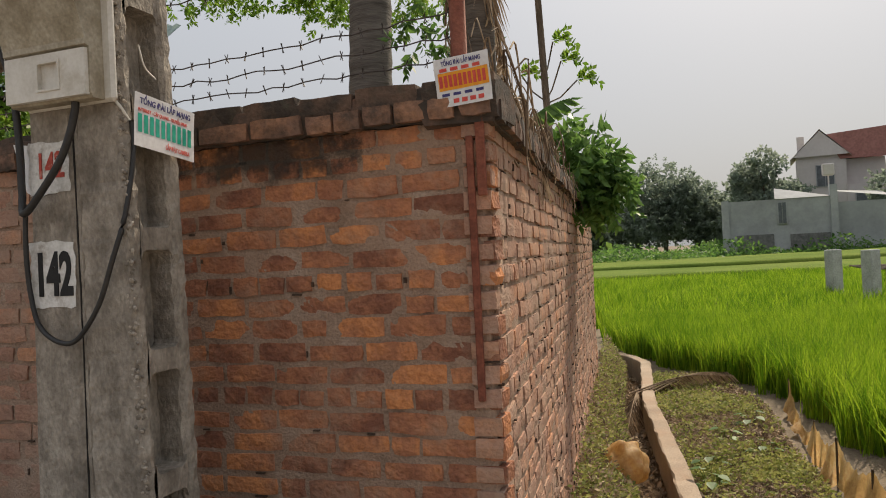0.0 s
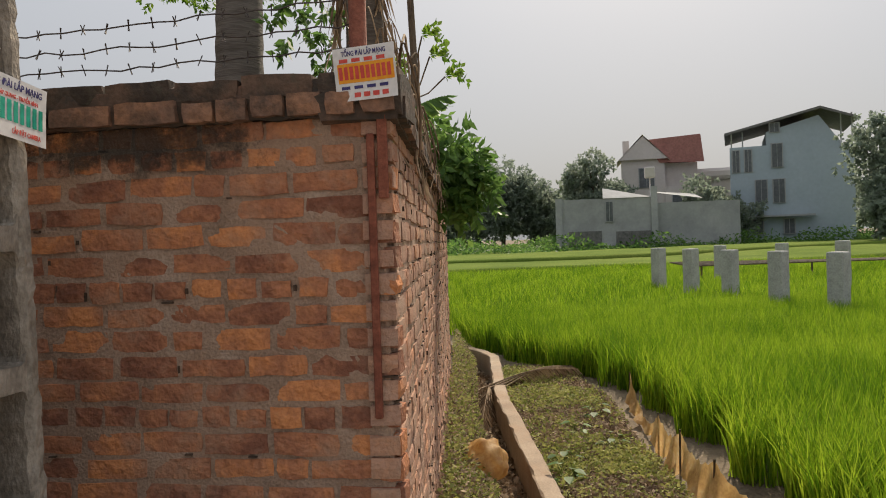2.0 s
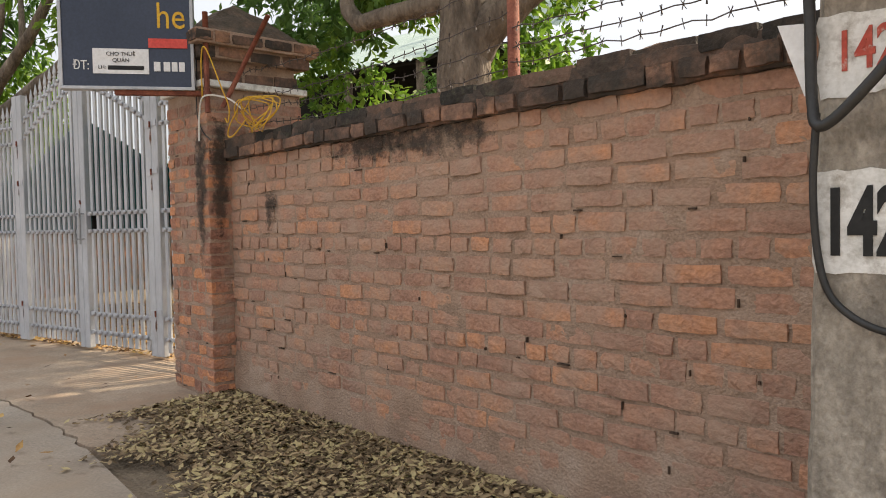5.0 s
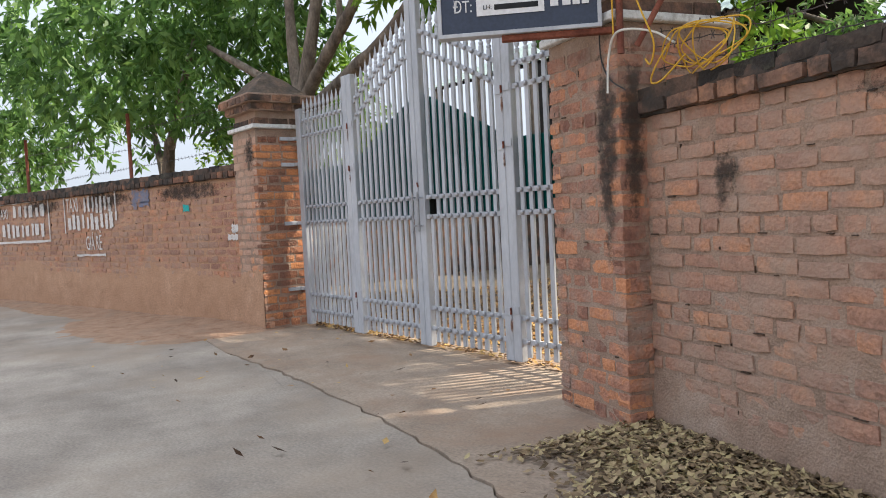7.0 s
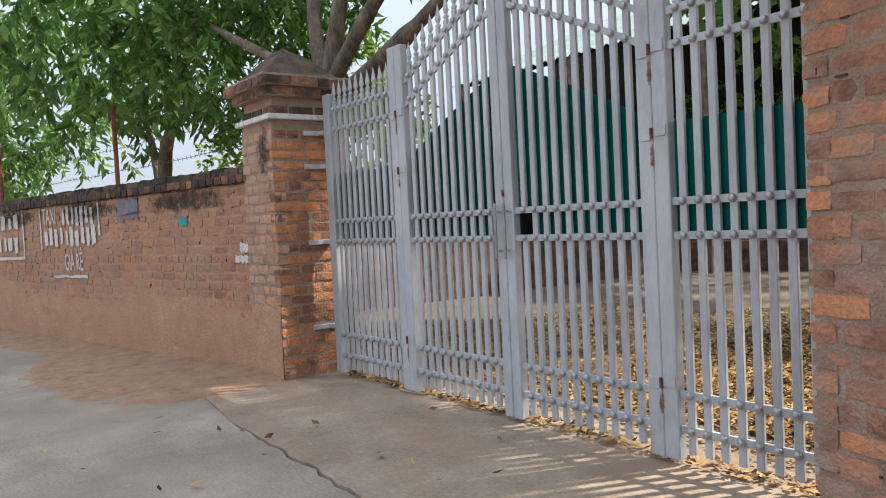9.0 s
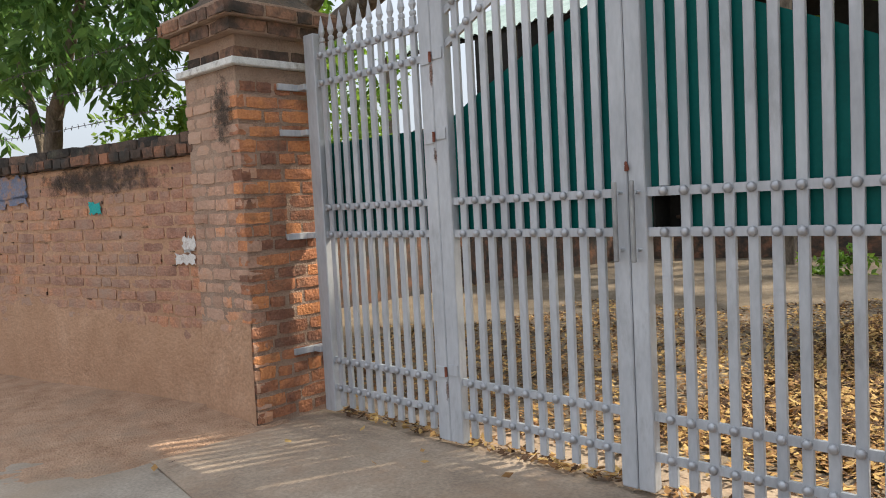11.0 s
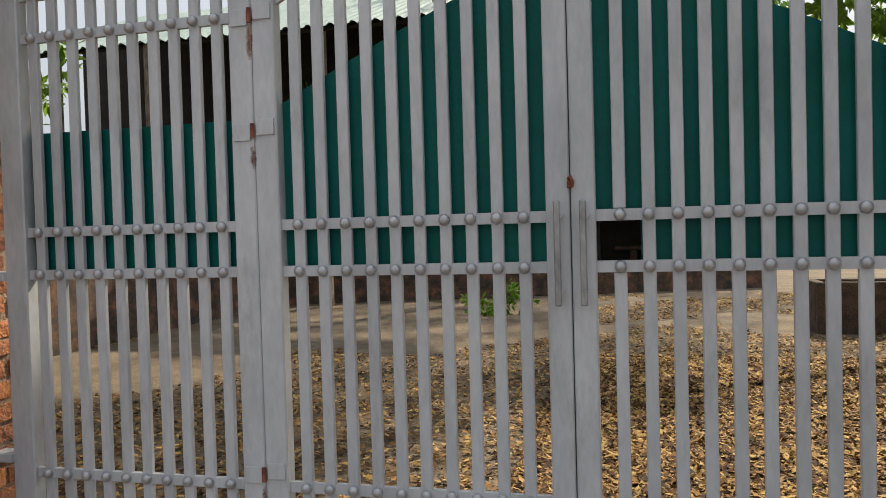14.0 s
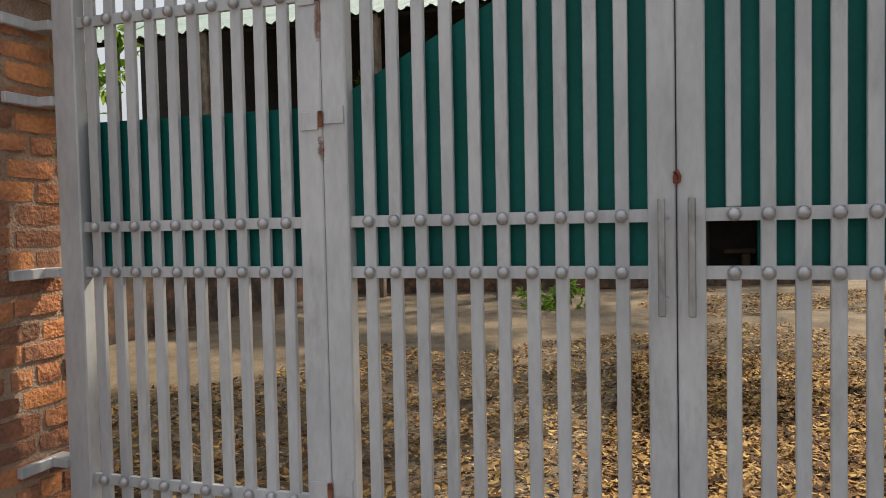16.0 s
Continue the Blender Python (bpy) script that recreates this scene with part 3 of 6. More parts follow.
def gate_leaf(x_stile_a, x_stile_b, stile_w, pickets, label, hole=None):
    """One leaf: two stiles, pickets with spear tips, riveted rails and a green sheet behind."""
    leaf = thing("gate_leaf", (0, GATE_Y, 0), label, "gate", "leaves of the steel gate")
    x_lo, x_hi = min(x_stile_a, x_stile_b), max(x_stile_a, x_stile_b)
    for x, w in ((x_stile_a, stile_w[0]), (x_stile_b, stile_w[1])):
        top = {True: 2.55, False: 3.02}[abs(x + 8.085) > 0.2]
        if abs(x + 8.085) > 1.9:
            top = 2.37
        box_part("stile", x - w / 2, x + w / 2, -0.03, 0.03, 0.03, top, "steel", leaf, 0.005)
    for x in pickets:
        top = sheet_top(x) + 0.60
        spans = [(0.07, top)]
        if hole and hole[0] < x < hole[1]:
            spans = [(0.07, hole[2] - 0.02), (hole[3] + 0.02, top)]
        bm = bmesh.new()
        lean = random.uniform(-0.002, 0.002)
        for z0, z1 in spans:
            box(bm, x - 0.0205 + lean, x + 0.0205 + lean, -0.014, 0.008, z0, z1, 0.003)
        picket = part("picket", bm, "steel", leaf)
        bm = bmesh.new()
        prof = [(0.014, 0.0), (0.024, 0.012), (0.024, 0.026), (0.012, 0.034), (0.026, 0.062), (0.018, 0.1), (0.002, 0.165)]
        rings = [[bm.verts.new((x + r * math.cos(a), -0.001 + 0.6 * r * math.sin(a), top + z)) for a in (k * math.pi / 4 for k in range(8))] for r, z in prof]
        for r0, r1 in zip(rings, rings[1:]):
            for k in range(8):
                bm.faces.new((r0[k], r0[(k + 1) % 8], r1[(k + 1) % 8], r1[k]))
        part("spear_tip", bm, "steel", picket, "cast grey spear tip")
    for h in (1.31, 1.143, 0.36, 0.185, "low", "high"):
        xs = np.linspace(x_lo, x_hi, 25)
        bm = bmesh.new()
        ring = []
        for x in xs:
            z = h if not isinstance(h, str) else sheet_top(float(x)) + (0.365 if h == "low" else 0.53)
            ring.append([bm.verts.new((x, y, z + d)) for y, d in ((-0.012, -0.019), (-0.012, 0.019), (0.006, 0.019), (0.006, -0.019))])
        for r0, r1 in zip(ring, ring[1:]):
            for k in range(4):
                bm.faces.new((r0[k], r0[(k + 1) % 4], r1[(k + 1) % 4], r1[k]))
        rail = part("rail", bm, "steel", leaf)
        for x in pickets:
            z = h if not isinstance(h, str) else sheet_top(x) + (0.365 if h == "low" else 0.53)
            rv = new("rivet", RIVET)
            rv.parent = rail
            rv.matrix_basis = pose(x, -0.022, z)
    bm = bmesh.new()
    cols = np.linspace(x_lo + 0.01, x_hi - 0.01, 40)
    if hole:
        cols = np.sort(np.concatenate([cols, [hole[0] - 0.0005, hole[0] + 0.0005, hole[1] - 0.0005, hole[1] + 0.0005]]))
    front = []
    for x in cols:
        x = float(x)
        in_hole = hole and hole[0] < x < hole[1]
        front.append((x, in_hole))
    for (xa, ha), (xb, hb) in zip(front, front[1:]):
        for z0, z1, z2 in ([(hole[3], sheet_top(xa), sheet_top(xb))] if ha and hb else [(1.125, sheet_top(xa), sheet_top(xb))]):
            a = [(xa, 0.024, z0), (xb, 0.024, z0), (xb, 0.024, z2), (xa, 0.024, z1)]
            b = [(p[0], 0.028, p[2]) for p in a]
            va, vb = [bm.verts.new(p) for p in a], [bm.verts.new(p) for p in b]
            bm.faces.new(va)
            bm.faces.new(vb[::-1])
            for k in range(4):
                bm.faces.new((va[k], vb[k], vb[(k + 1) % 4], va[(k + 1) % 4]))
    bmesh.ops.remove_doubles(bm, verts=bm.verts[:], dist=0.0003)
    part("backing_sheet", bm, "green", leaf, "dark green sheet metal behind the bars")
    return leaf


def mirror_x(x):
    return -16.17 - x


P1 = [-10.144 + 0.0884 * k for k in range(10)]
P2 = [-9.046 + 0.0895 * k for k in range(10)]
LEAF_LABEL = "grey painted steel gate leaf with riveted bars and spear tips"
leaf1 = gate_leaf(-10.247, -9.245, (0.10, 0.088), P1, LEAF_LABEL)
leaf2 = gate_leaf(-9.155, -8.126, (0.088, 0.078), P2, LEAF_LABEL)
HOLE = (-8.005, -7.864, 1.143, 1.31)
leaf3 = gate_leaf(mirror_x(-9.155), mirror_x(-8.126), (0.088, 0.078), [mirror_x(x) for x in P2][::-1], "grey steel gate leaf with riveted bars and a hand hole", HOLE)
leaf4 = gate_leaf(mirror_x(-10.247), mirror_x(-9.245), (0.10, 0.088), [mirror_x(x) for x in P1][::-1], LEAF_LABEL)


def hinge(leaf, x, z):
    bm = bmesh.new()
    box(bm, x - 0.075, x - 0.012, -0.037, -0.031, z - 0.03, z + 0.03, 0.001)
    box(bm, x + 0.012, x + 0.08, -0.037, -0.031, z - 0.012, z + 0.045, 0.001)
    h = part("hinge", bm, "steel", leaf)
    bm = tube_mesh([(x, -0.041, z - 0.022), (x, -0.041, z + 0.03)], 0.008, 10)
    part("pin", bm, "rust", h, "rusted hinge pin")
    bm = bmesh.new()
    box(bm, x - 0.022, x + 0.012, -0.0325, -0.0315, z - 0.17, z - 0.02, 0.0)
    part("rust_run", bm, "rust_run", h, "thin rust run below the hinge")


for z in (2.055, 1.645, 0.405):
    hinge(leaf2, -9.2, z)
    hinge(leaf3, mirror_x(-9.2), z)
for leaf, x in ((leaf2, -8.126), (leaf3, mirror_x(-8.126))):
    bm = bmesh.new()
    box(bm, x - 0.011, x + 0.011, -0.078, -0.064, 1.02, 1.36, 0.004)
    hd = part("handle", bm, "worn_steel", leaf, "flat worn steel pull handle")
    for z in (1.07, 1.31):
        part("stud", tube_mesh([(x + 0.012, -0.028, z), (x + 0.012, -0.07, z)], 0.008, 8), "steel", hd)
# box is coloured near black to hold the shade inside the hole
bm = bmesh.new()
for a in ((-8.01, -7.825, 0.03, 0.16, 1.325, 1.33), (-8.01, -7.825, 0.03, 0.16, 1.12, 1.125), (-8.01, -7.995, 0.03, 0.16, 1.125, 1.325), (-7.84, -7.825, 0.03, 0.16, 1.125, 1.325), (-8.01, -7.825, 0.16, 0.165, 1.12, 1.33)):
    box(bm, *a)
part("lock_box", bm, "dark", leaf3, "lock box behind the hand hole, its inner shade put into the colour")
bm = bmesh.new()
box(bm, -7.95, -7.86, 0.12, 0.14, 1.19, 1.205, 0.004)
box(bm, -7.90, -7.875, 0.11, 0.13, 1.15, 1.19, 0.004)
# strip added behind the leaves' slit to block the bright sky
box_part("meeting_strip", -8.11, -8.06, 0.031, 0.036, 0.05, 3.0, "worn_steel", leaf2, 0.001)
# bolt takes a dark brown that matches the hole's painted shade
part("bolt", bm, "gap", leaf3, "bolt and padlock, the hole's shade put into their dark colour")
bm = tube_mesh([(-8.09, -0.034, 1.43), (-8.083, -0.044, 1.437), (-8.076, -0.044, 1.42), (-8.078, -0.034, 1.405)], 0.0055, 8)
box(bm, -8.094, -8.076, -0.04, -0.031, 1.4, 1.425, 0.003)
part("latch", bm, "rust", leaf2, "small rusted latch")


# ---- pillars ----
BRICKS = {}


def brick_set(mat, tag, n=8, H=0.066, D=0.1):
    if tag not in BRICKS:
        BRICKS[tag] = {}
        for i in range(n):
            for L in (0.06, 0.105, 0.16, 0.22):
                BRICKS[tag][(i, L)] = brick_mesh("brick", L, D, H, mat, i * 7 + int(L * 1000), 0.005)
    return BRICKS[tag]


def lay(parent, frame_m, places, seed, mat="brick", tag="brick", cap=10 ** 6, proud=0.0, run_mat="brick_run", near=None, smear=False):
    """Lays bricks as parts; past the cap they are joined into one run."""
    rng = random.Random(seed)
    kit = brick_set(mat, tag)
    inv = parent.matrix_basis.inverted()
    order = sorted(places, key=(near or (lambda p: 0)))
    verts, faces = [], []
    for k, (u, z, ln, row) in enumerate(order):
        key = min((0.06, 0.105, 0.16, 0.22), key=lambda q: abs(q - ln))
        me = kit[(rng.randrange(8), key)]
        sunk = rng.choice((0.0, 0.0, 0.001, 0.002, 0.004)) if smear else 0.0
        m = frame_m @ pose(u, proud + rng.uniform(-0.004, 0.003) - sunk, z, rng.uniform(-2, 2), rng.uniform(-1.6, 1.6), rng.uniform(-1, 1)) @ Matrix.Diagonal((ln / key, 1, rng.uniform(0.84, 1.12), 1))
        if k < cap:
            ob = new("brick", me)
            ob.parent = parent
            ob.matrix_basis = inv @ m
        else:
            o = len(verts)
            verts += [tuple(inv @ m @ v.co) for v in me.vertices]
            faces += [tuple(i + o for i in p.vertices) for p in me.polygons]
    if faces:
        me = bpy.data.meshes.new("brick_run")
        me.from_pydata(verts, [], faces)
        me.materials.append(M[run_mat])
        ob = new("brick_run", me)
        ob.parent = parent
        tagged(ob, kind="stuff")


def turned(m, u, w, deg):
    return m @ pose(u, w, 0, 0, 0, deg)


def pillar(label, frame_m, u0, u1, w_front, depth, z_neck, seed, side_faces, mats=("washed_brick", "brick", "brick"), core="pale_mortar"):
    """A square brick pillar with a white string band, a neck, a corbelled cap and a mortar top."""
    p = thing("gate_pillar", Matrix.Identity(4), label, "pillar", "brick gate pillars")
    W, c = u1 - u0, (u0 + u1) / 2
    bm = bmesh.new()
    d = 0.006
    box(bm, u0 + d, u1 - d, w_front - depth + d, w_front - d, -0.1, z_neck, 0.004, frame_m)
    part("core", bm, core, p)
    faces = [(turned(frame_m, u0, w_front, 0), W)]
    if "low" in side_faces:
        faces.append((turned(frame_m, u0, w_front - depth, 90), depth))
    if "high" in side_faces:
        faces.append((turned(frame_m, u1, w_front, -90), depth))
    for k, (m, ln) in enumerate(faces):
        lay(p, m, courses(0, ln, 0.02, z_neck - 0.005, seed + k), seed + k, mats[k], mats[k], proud=0.0 + 0.003 * k)
    # neck, corbels and top
    for n, (z0, z1, o, mt) in enumerate(((z_neck, z_neck + 0.045, 0.035, "white"), (z_neck + 0.045, z_neck + 0.19, -0.02, "cap_brick"), (z_neck + 0.19, z_neck + 0.27, 0.05, "cap_brick"), (z_neck + 0.27, z_neck + 0.36, 0.10, "cap_brick"))):
        if n == 0:
            bm = bmesh.new()
            box(bm, u0 - o, u1 + o, w_front - depth - o, w_front + o, z0, z1, 0.006, frame_m)
            part("string_band", bm, mt, p, "whitewashed cement band")
            continue
        bm = bmesh.new()
        box(bm, u0 - o + 0.012, u1 + o - 0.012, w_front - depth - o + 0.012, w_front + o - 0.012, z0, z1 + 0.001 * n, 0.003, frame_m)
        part("corbel_core", bm, "mortar", p)
        Wt, Dt = W + 2 * o, depth + 2 * o
        for m, ln in ((turned(frame_m, u0 - o, w_front + o, 0), Wt), (turned(frame_m, u0 - o, w_front - depth - o, 90), Dt), (turned(frame_m, u1 + o, w_front + o, -90), Dt)):
            lay(p, m, courses(0, ln, z0, z1 - 0.001, seed + 10 + n, pitch=min(COURSE, z1 - z0)), seed + 20 + n, "cap_brick", "cap")
    bm = bmesh.new()
    z = z_neck + 0.36
    cw = w_front - depth / 2
    steps = 6
    rings = []
    rng = random.Random(seed)
    for i in range(steps + 1):
        t = i / steps
        r = (1 - t) ** 0.8
        hw, hd = (W / 2 + 0.06) * r + 0.01, (depth / 2 + 0.06) * r + 0.01
        ring = []
        for a in range(16):
            q = 2 * math.pi * a / 16
            cx, cy = math.cos(q), math.sin(q)
            k = 1 / max(abs(cx), abs(cy)) ** 0.7
            ring.append(bm.verts.new(frame_m @ Vector((c + hw * cx * k, cw + hd * cy * k, z + 0.30 * t ** 1.1 + rng.uniform(-0.012, 0.012)))))
        rings.append(ring)
    for r0, r1 in zip(rings, rings[1:]):
        for k in range(16):
            bm.faces.new((r0[k], r0[(k + 1) % 16], r1[(k + 1) % 16], r1[k]))
    bm.faces.new(rings[-1])
    bmesh.ops.recalc_face_normals(bm, faces=bm.faces[:])
    part("mortar_top", bm, "moss_and_shade", p, "weathered dark mortar top")
    return p


PILLAR_L = pose(-10.38, 4.19, 0, 0, 0, 180)
left_pillar = pillar("orange brick gate pillar with a white band and dark cap", PILLAR_L, 0, 0.62, 0.0, 0.62, 2.17, 31, ("low",), ("pale_brick", "orange_brick", "orange_brick"), "mortar")
right_pillar = pillar("grey-washed brick gate pillar with black mould streak", WALL, 5.50, 6.15, 0.155, 0.72, 2.08, 47, ("low", "high"), ("grey_brick", "grey_brick", "grey_brick"), "mortar")
for z in (2.06, 1.78, 1.14, 0.42):
    bm = bmesh.new()
    box(bm, -10.50, -10.29, -0.05, 0.03, z - 0.018, z + 0.018, 0.003)
    box(bm, -10.378, -10.355, -0.19, -0.03, z - 0.02, z + 0.02, 0.003)
    b = part("bracket", bm, "steel", leaf1, "welded steel wall bracket")
    bm = bmesh.new()
    box(bm, mirror_x(-10.29), mirror_x(-10.45), -0.03, 0.03, z - 0.018, z + 0.018, 0.003)
    part("bracket", bm, "steel", leaf4, "welded steel wall bracket")


# ---- concrete pole with its meter box ----
POLE = Matrix.Translation(Vector((-1.0547, 2.295, 0))) @ WALL.to_3x3().to_4x4()
# what hangs on the pole: its own frame, a little larger and set back with the pole's face
HUNG = Matrix.Translation((-0.41, 0.197, 1.15)) @ Matrix.Scale(1.033, 4) @ Matrix.Translation((0.41, -0.197, -1.15)) @ Matrix.Translation((-1.07, 2.237, 0)) @ WALL.to_3x3().to_4x4()


def pole_half(z):
    """Half the pole's width, which narrows upwards."""
    return max(0.12, 0.234 - 0.027 * (z - 0.45))


pole = thing("utility_pole", Matrix.Identity(4), "weathered concrete utility pole with ladder holes and painted numbers", "utility pole")


def rough_block(u0, u1, w0, w1, z0, z1, seed, amp=0.006, step=0.09, chip=0.0):
    """A cast block with chipped, uneven edges."""
    bm = bmesh.new()
    n = max(1, int((z1 - z0) / step))
    rng = random.Random(seed)
    rings = []
    for i in range(n + 1):
        z = z0 + (z1 - z0) * i / n
        j = [rng.uniform(-amp, amp) for _ in range(8)]
        c = 0.012 + rng.uniform(0, amp) + chip * rng.random()
        pts = [(u0 + j[0], w0 + c), (u0 + c, w0 + j[1]), (u1 - c, w0 + j[2]), (u1 + j[3], w0 + c), (u1 + j[4], w1 - c), (u1 - c, w1 + j[5]), (u0 + c, w1 + j[6]), (u0 + j[7], w1 - c)]
        pts = [(0.2185 + (a - 0.2185) * pole_half(z) / 0.2185, b) for a, b in pts]
        rings.append([bm.verts.new(POLE @ Vector((a, b, z))) for a, b in pts])
    for r0, r1 in zip(rings, rings[1:]):
        for k in range(8):
            bm.faces.new((r0[k], r0[(k + 1) % 8], r1[(k + 1) % 8], r1[k]))
    bm.faces.new(rings[0])
    bm.faces.new(rings[-1])
    bmesh.ops.recalc_face_normals(bm, faces=bm.faces[:])
    return bm


PT = 6.4
part("front_flange", rough_block(0.0, 0.222, -0.058, 0.0, -0.8, PT, 1, 0.004, 0.03, 0.012), "concrete", pole)
part("front_flange", rough_block(0.230, 0.437, -0.058, 0.0, -0.8, PT, 2, 0.002, 0.1, 0.003), "concrete", pole)
part("joint_fill", rough_block(0.200, 0.252, -0.056, -0.006, -0.8, PT, 3, 0.0015, 0.1), "concrete", pole)
bm = bmesh.new()
rngj = random.Random(33)
zs = [-0.8 + 0.04 * k for k in range(150)]
crk = [[bm.verts.new(POLE @ Vector((0.2265 + s * rngj.uniform(0.0012, 0.0035) + 0.002 * math.sin(z * 5), w, z))) for s, w in ((-1, -0.02), (-1, -0.003), (1, -0.003), (1, -0.02))] for z in zs]
for r0, r1 in zip(crk, crk[1:]):
    for k in range(4):
        bm.faces.new((r0[k], r0[(k + 1) % 4], r1[(k + 1) % 4], r1[k]))
bmesh.ops.recalc_face_normals(bm, faces=bm.faces[:])
part("joint_crack", bm, "dark", pole, "thin dark crack between the pole's halves")
part("back_flange", rough_block(0.0, 0.437, -0.262, -0.196, -0.8, PT, 4, 0.004, 0.03, 0.008), "concrete", pole)
part("middle_rib", rough_block(0.105, 0.332, -0.23, -0.04, -0.8, PT, 5, 0.002, 0.2), "concrete", pole)
for k in range(-2, 14):
    z = 0.831 + 0.4035 * k
    bm = bmesh.new()
    prof = [(-0.05, 0.07), (-0.058, 0.046), (-0.075, 0.037), (-0.178, 0.037), (-0.192, 0.046), (-0.2, 0.07)]
    ends = [0.2185 + s * (pole_half(z) - 0.006) for s in (-1, 1)]
    va = [[bm.verts.new(POLE @ Vector((uu, w, z + s * h))) for w, h in prof] for uu in ends for s in (1, -1)]
    for i in range(5):
        bm.faces.new((va[0][i], va[0][i + 1], va[1][i + 1], va[1][i]))
        bm.faces.new((va[2][i], va[2][i + 1], va[3][i + 1], va[3][i]))
        bm.faces.new((va[0][i], va[0][i + 1], va[2][i + 1], va[2][i]))
        bm.faces.new((va[1][i], va[1][i + 1], va[3][i + 1], va[3][i]))
    bmesh.ops.recalc_face_normals(bm, faces=bm.faces[:])
    part("web", bm, "concrete", pole)


rnga = random.Random(17)
bm = bmesh.new()
for k in range(800):
    z = rnga.uniform(-0.2, 2.4)
    edge = 0.2185 - pole_half(z)
    c = POLE @ Vector((edge + 0.012 + rnga.uniform(-0.008, 0.02), -rnga.uniform(0.0, 0.03), z))
    r = bmesh.ops.create_icosphere(bm, subdivisions=1, radius=rnga.uniform(0.004, 0.01), matrix=Matrix.Translation(c) @ pose(0, 0, 0, rnga.uniform(0, 90), rnga.uniform(0, 90), 0) @ Matrix.Diagonal((1, 0.7, 1.3, 1)))
tagged(part("exposed_aggregate", bm, "aggregate", pole, "pebbles bared along the worn edge"), kind="stuff")


def flat_on(frame_m, u, w, z):
    """A pose on a wall face: x of the text to the viewer's right, z of the text out of the face."""
    return frame_m @ Matrix(((-1, 0, 0, u), (0, 0, 1, w), (0, 1, 0, z), (0, 0, 0, 1)))


def patch(name, frame_m, u0, u1, z0, z1, w, mat, parent, seed, ragged=0.006, label="", thick=0.0012):
    """A thin painted patch with a ragged outline."""
    rng = random.Random(seed)
    bm = bmesh.new()
    pts = []
    for a, b in (((u0, z0), (u1, z0)), ((u1, z0), (u1, z1)), ((u1, z1), (u0, z1)), ((u0, z1), (u0, z0))):
        for i in range(8):
            t = i / 8
            pts.append((a[0] + (b[0] - a[0]) * t + rng.uniform(-ragged, ragged), a[1] + (b[1] - a[1]) * t + rng.uniform(-ragged, ragged)))
    f = bm.faces.new([bm.verts.new(frame_m @ Vector((p, w + thick, q))) for p, q in pts])
    r = bmesh.ops.extrude_face_region(bm, geom=[f])
    for g in r["geom"]:
        if isinstance(g, bmesh.types.BMVert):
            g.co = frame_m @ (frame_m.inverted() @ g.co - Vector((0, thick, 0)))
    bmesh.ops.recalc_face_normals(bm, faces=bm.faces[:])
    return part(name, bm, mat, parent, label)


patch("paint_patch", POLE, 0.242, 0.418, 1.40, 1.572, 0.003, "white", pole, 5, 0.005, "flaking white paint square")
patch("paint_patch", POLE, 0.237, 0.428, 1.02, 1.24, 0.003, "white", pole, 6, 0.006, "white paint square with drips")
lettering("pole_number", "142", 0.12, "red", pole, flat_on(POLE, 0.322, 0.0062, 1.49), "faded red painted number", 0.68, 0.002)
lettering("pole_number", "142", 0.195, "black", pole, flat_on(POLE, 0.328, 0.0062, 1.125), "black stencilled number", 0.56, 0.007)

BOX = HUNG @ Matrix.Translation((0.0, 0.0, -0.055))
meter = thing("meter_box", Matrix.Identity(4), "grimy white plastic electricity meter box on the pole", "meter box")
bm = bmesh.new()
box(bm, -0.018, 0.345, 0.004, 0.03, 1.71, 2.32, 0.01, BOX)
part("back_plate", bm, "plastic", meter)
bm = bmesh.new()
prof = [(0.03, 1.715), (0.075, 1.715), (0.085, 1.73), (0.085, 1.868), (0.10, 1.872), (0.10, 1.89), (0.155, 2.05), (0.15, 2.25), (0.03, 2.27)]
sides = [[bm.verts.new(BOX @ Vector((u, w, z))) for w, z in prof] for u in (0.016, 0.345)]
for k in range(len(prof)):
    bm.faces.new((sides[0][k], sides[0][(k + 1) % len(prof)], sides[1][(k + 1) % len(prof)], sides[1][k]))
bm.faces.new(sides[0])
bm.faces.new(sides[1][::-1])
bmesh.ops.recalc_face_normals(bm, faces=bm.faces[:])
part("case", bm, "plastic_dirt", meter, "yellowed upper case")
bm = bmesh.new()
for a in ((0.022, 0.34, 1.722, 1.752), (0.022, 0.34, 1.832, 1.862), (0.022, 0.125, 1.752, 1.832), (0.205, 0.34, 1.752, 1.832)):
    box(bm, a[0], a[1], 0.083, 0.1, a[2], a[3], 0.0, BOX)
box(bm, 0.12, 0.21, 0.083, 0.087, 1.75, 1.835, 0.0, BOX)
part("lower_cover", bm, "plastic", meter, "white cover with a recessed window")
bm = bmesh.new()
for a in ((0.118, 0.212, 1.746, 1.753), (0.118, 0.212, 1.831, 1.838), (0.118, 0.126, 1.753, 1.831), (0.204, 0.212, 1.753, 1.831)):
    box(bm, a[0], a[1], 0.099, 0.104, a[2], a[3], 0.0, BOX)
part("window_frame", bm, "plastic", meter)
bm = bmesh.new()
prof = [(0.04, 2.30), (0.25, 2.25), (0.265, 2.20)]
va = [[bm.verts.new(BOX @ Vector((u, w, z + dz))) for w, z in prof] for u in (-0.035, 0.37) for dz in (0.0, 0.006)]
for i in range(2):
    for a, b in ((0, 1), (2, 3), (0, 2), (1, 3)):
        bm.faces.new((va[a][i], va[a][i + 1], va[b][i + 1], va[b][i]))
bmesh.ops.recalc_face_normals(bm, faces=bm.faces[:])
part("rain_hood", bm, "rust", meter, "rusted sheet rain hood")


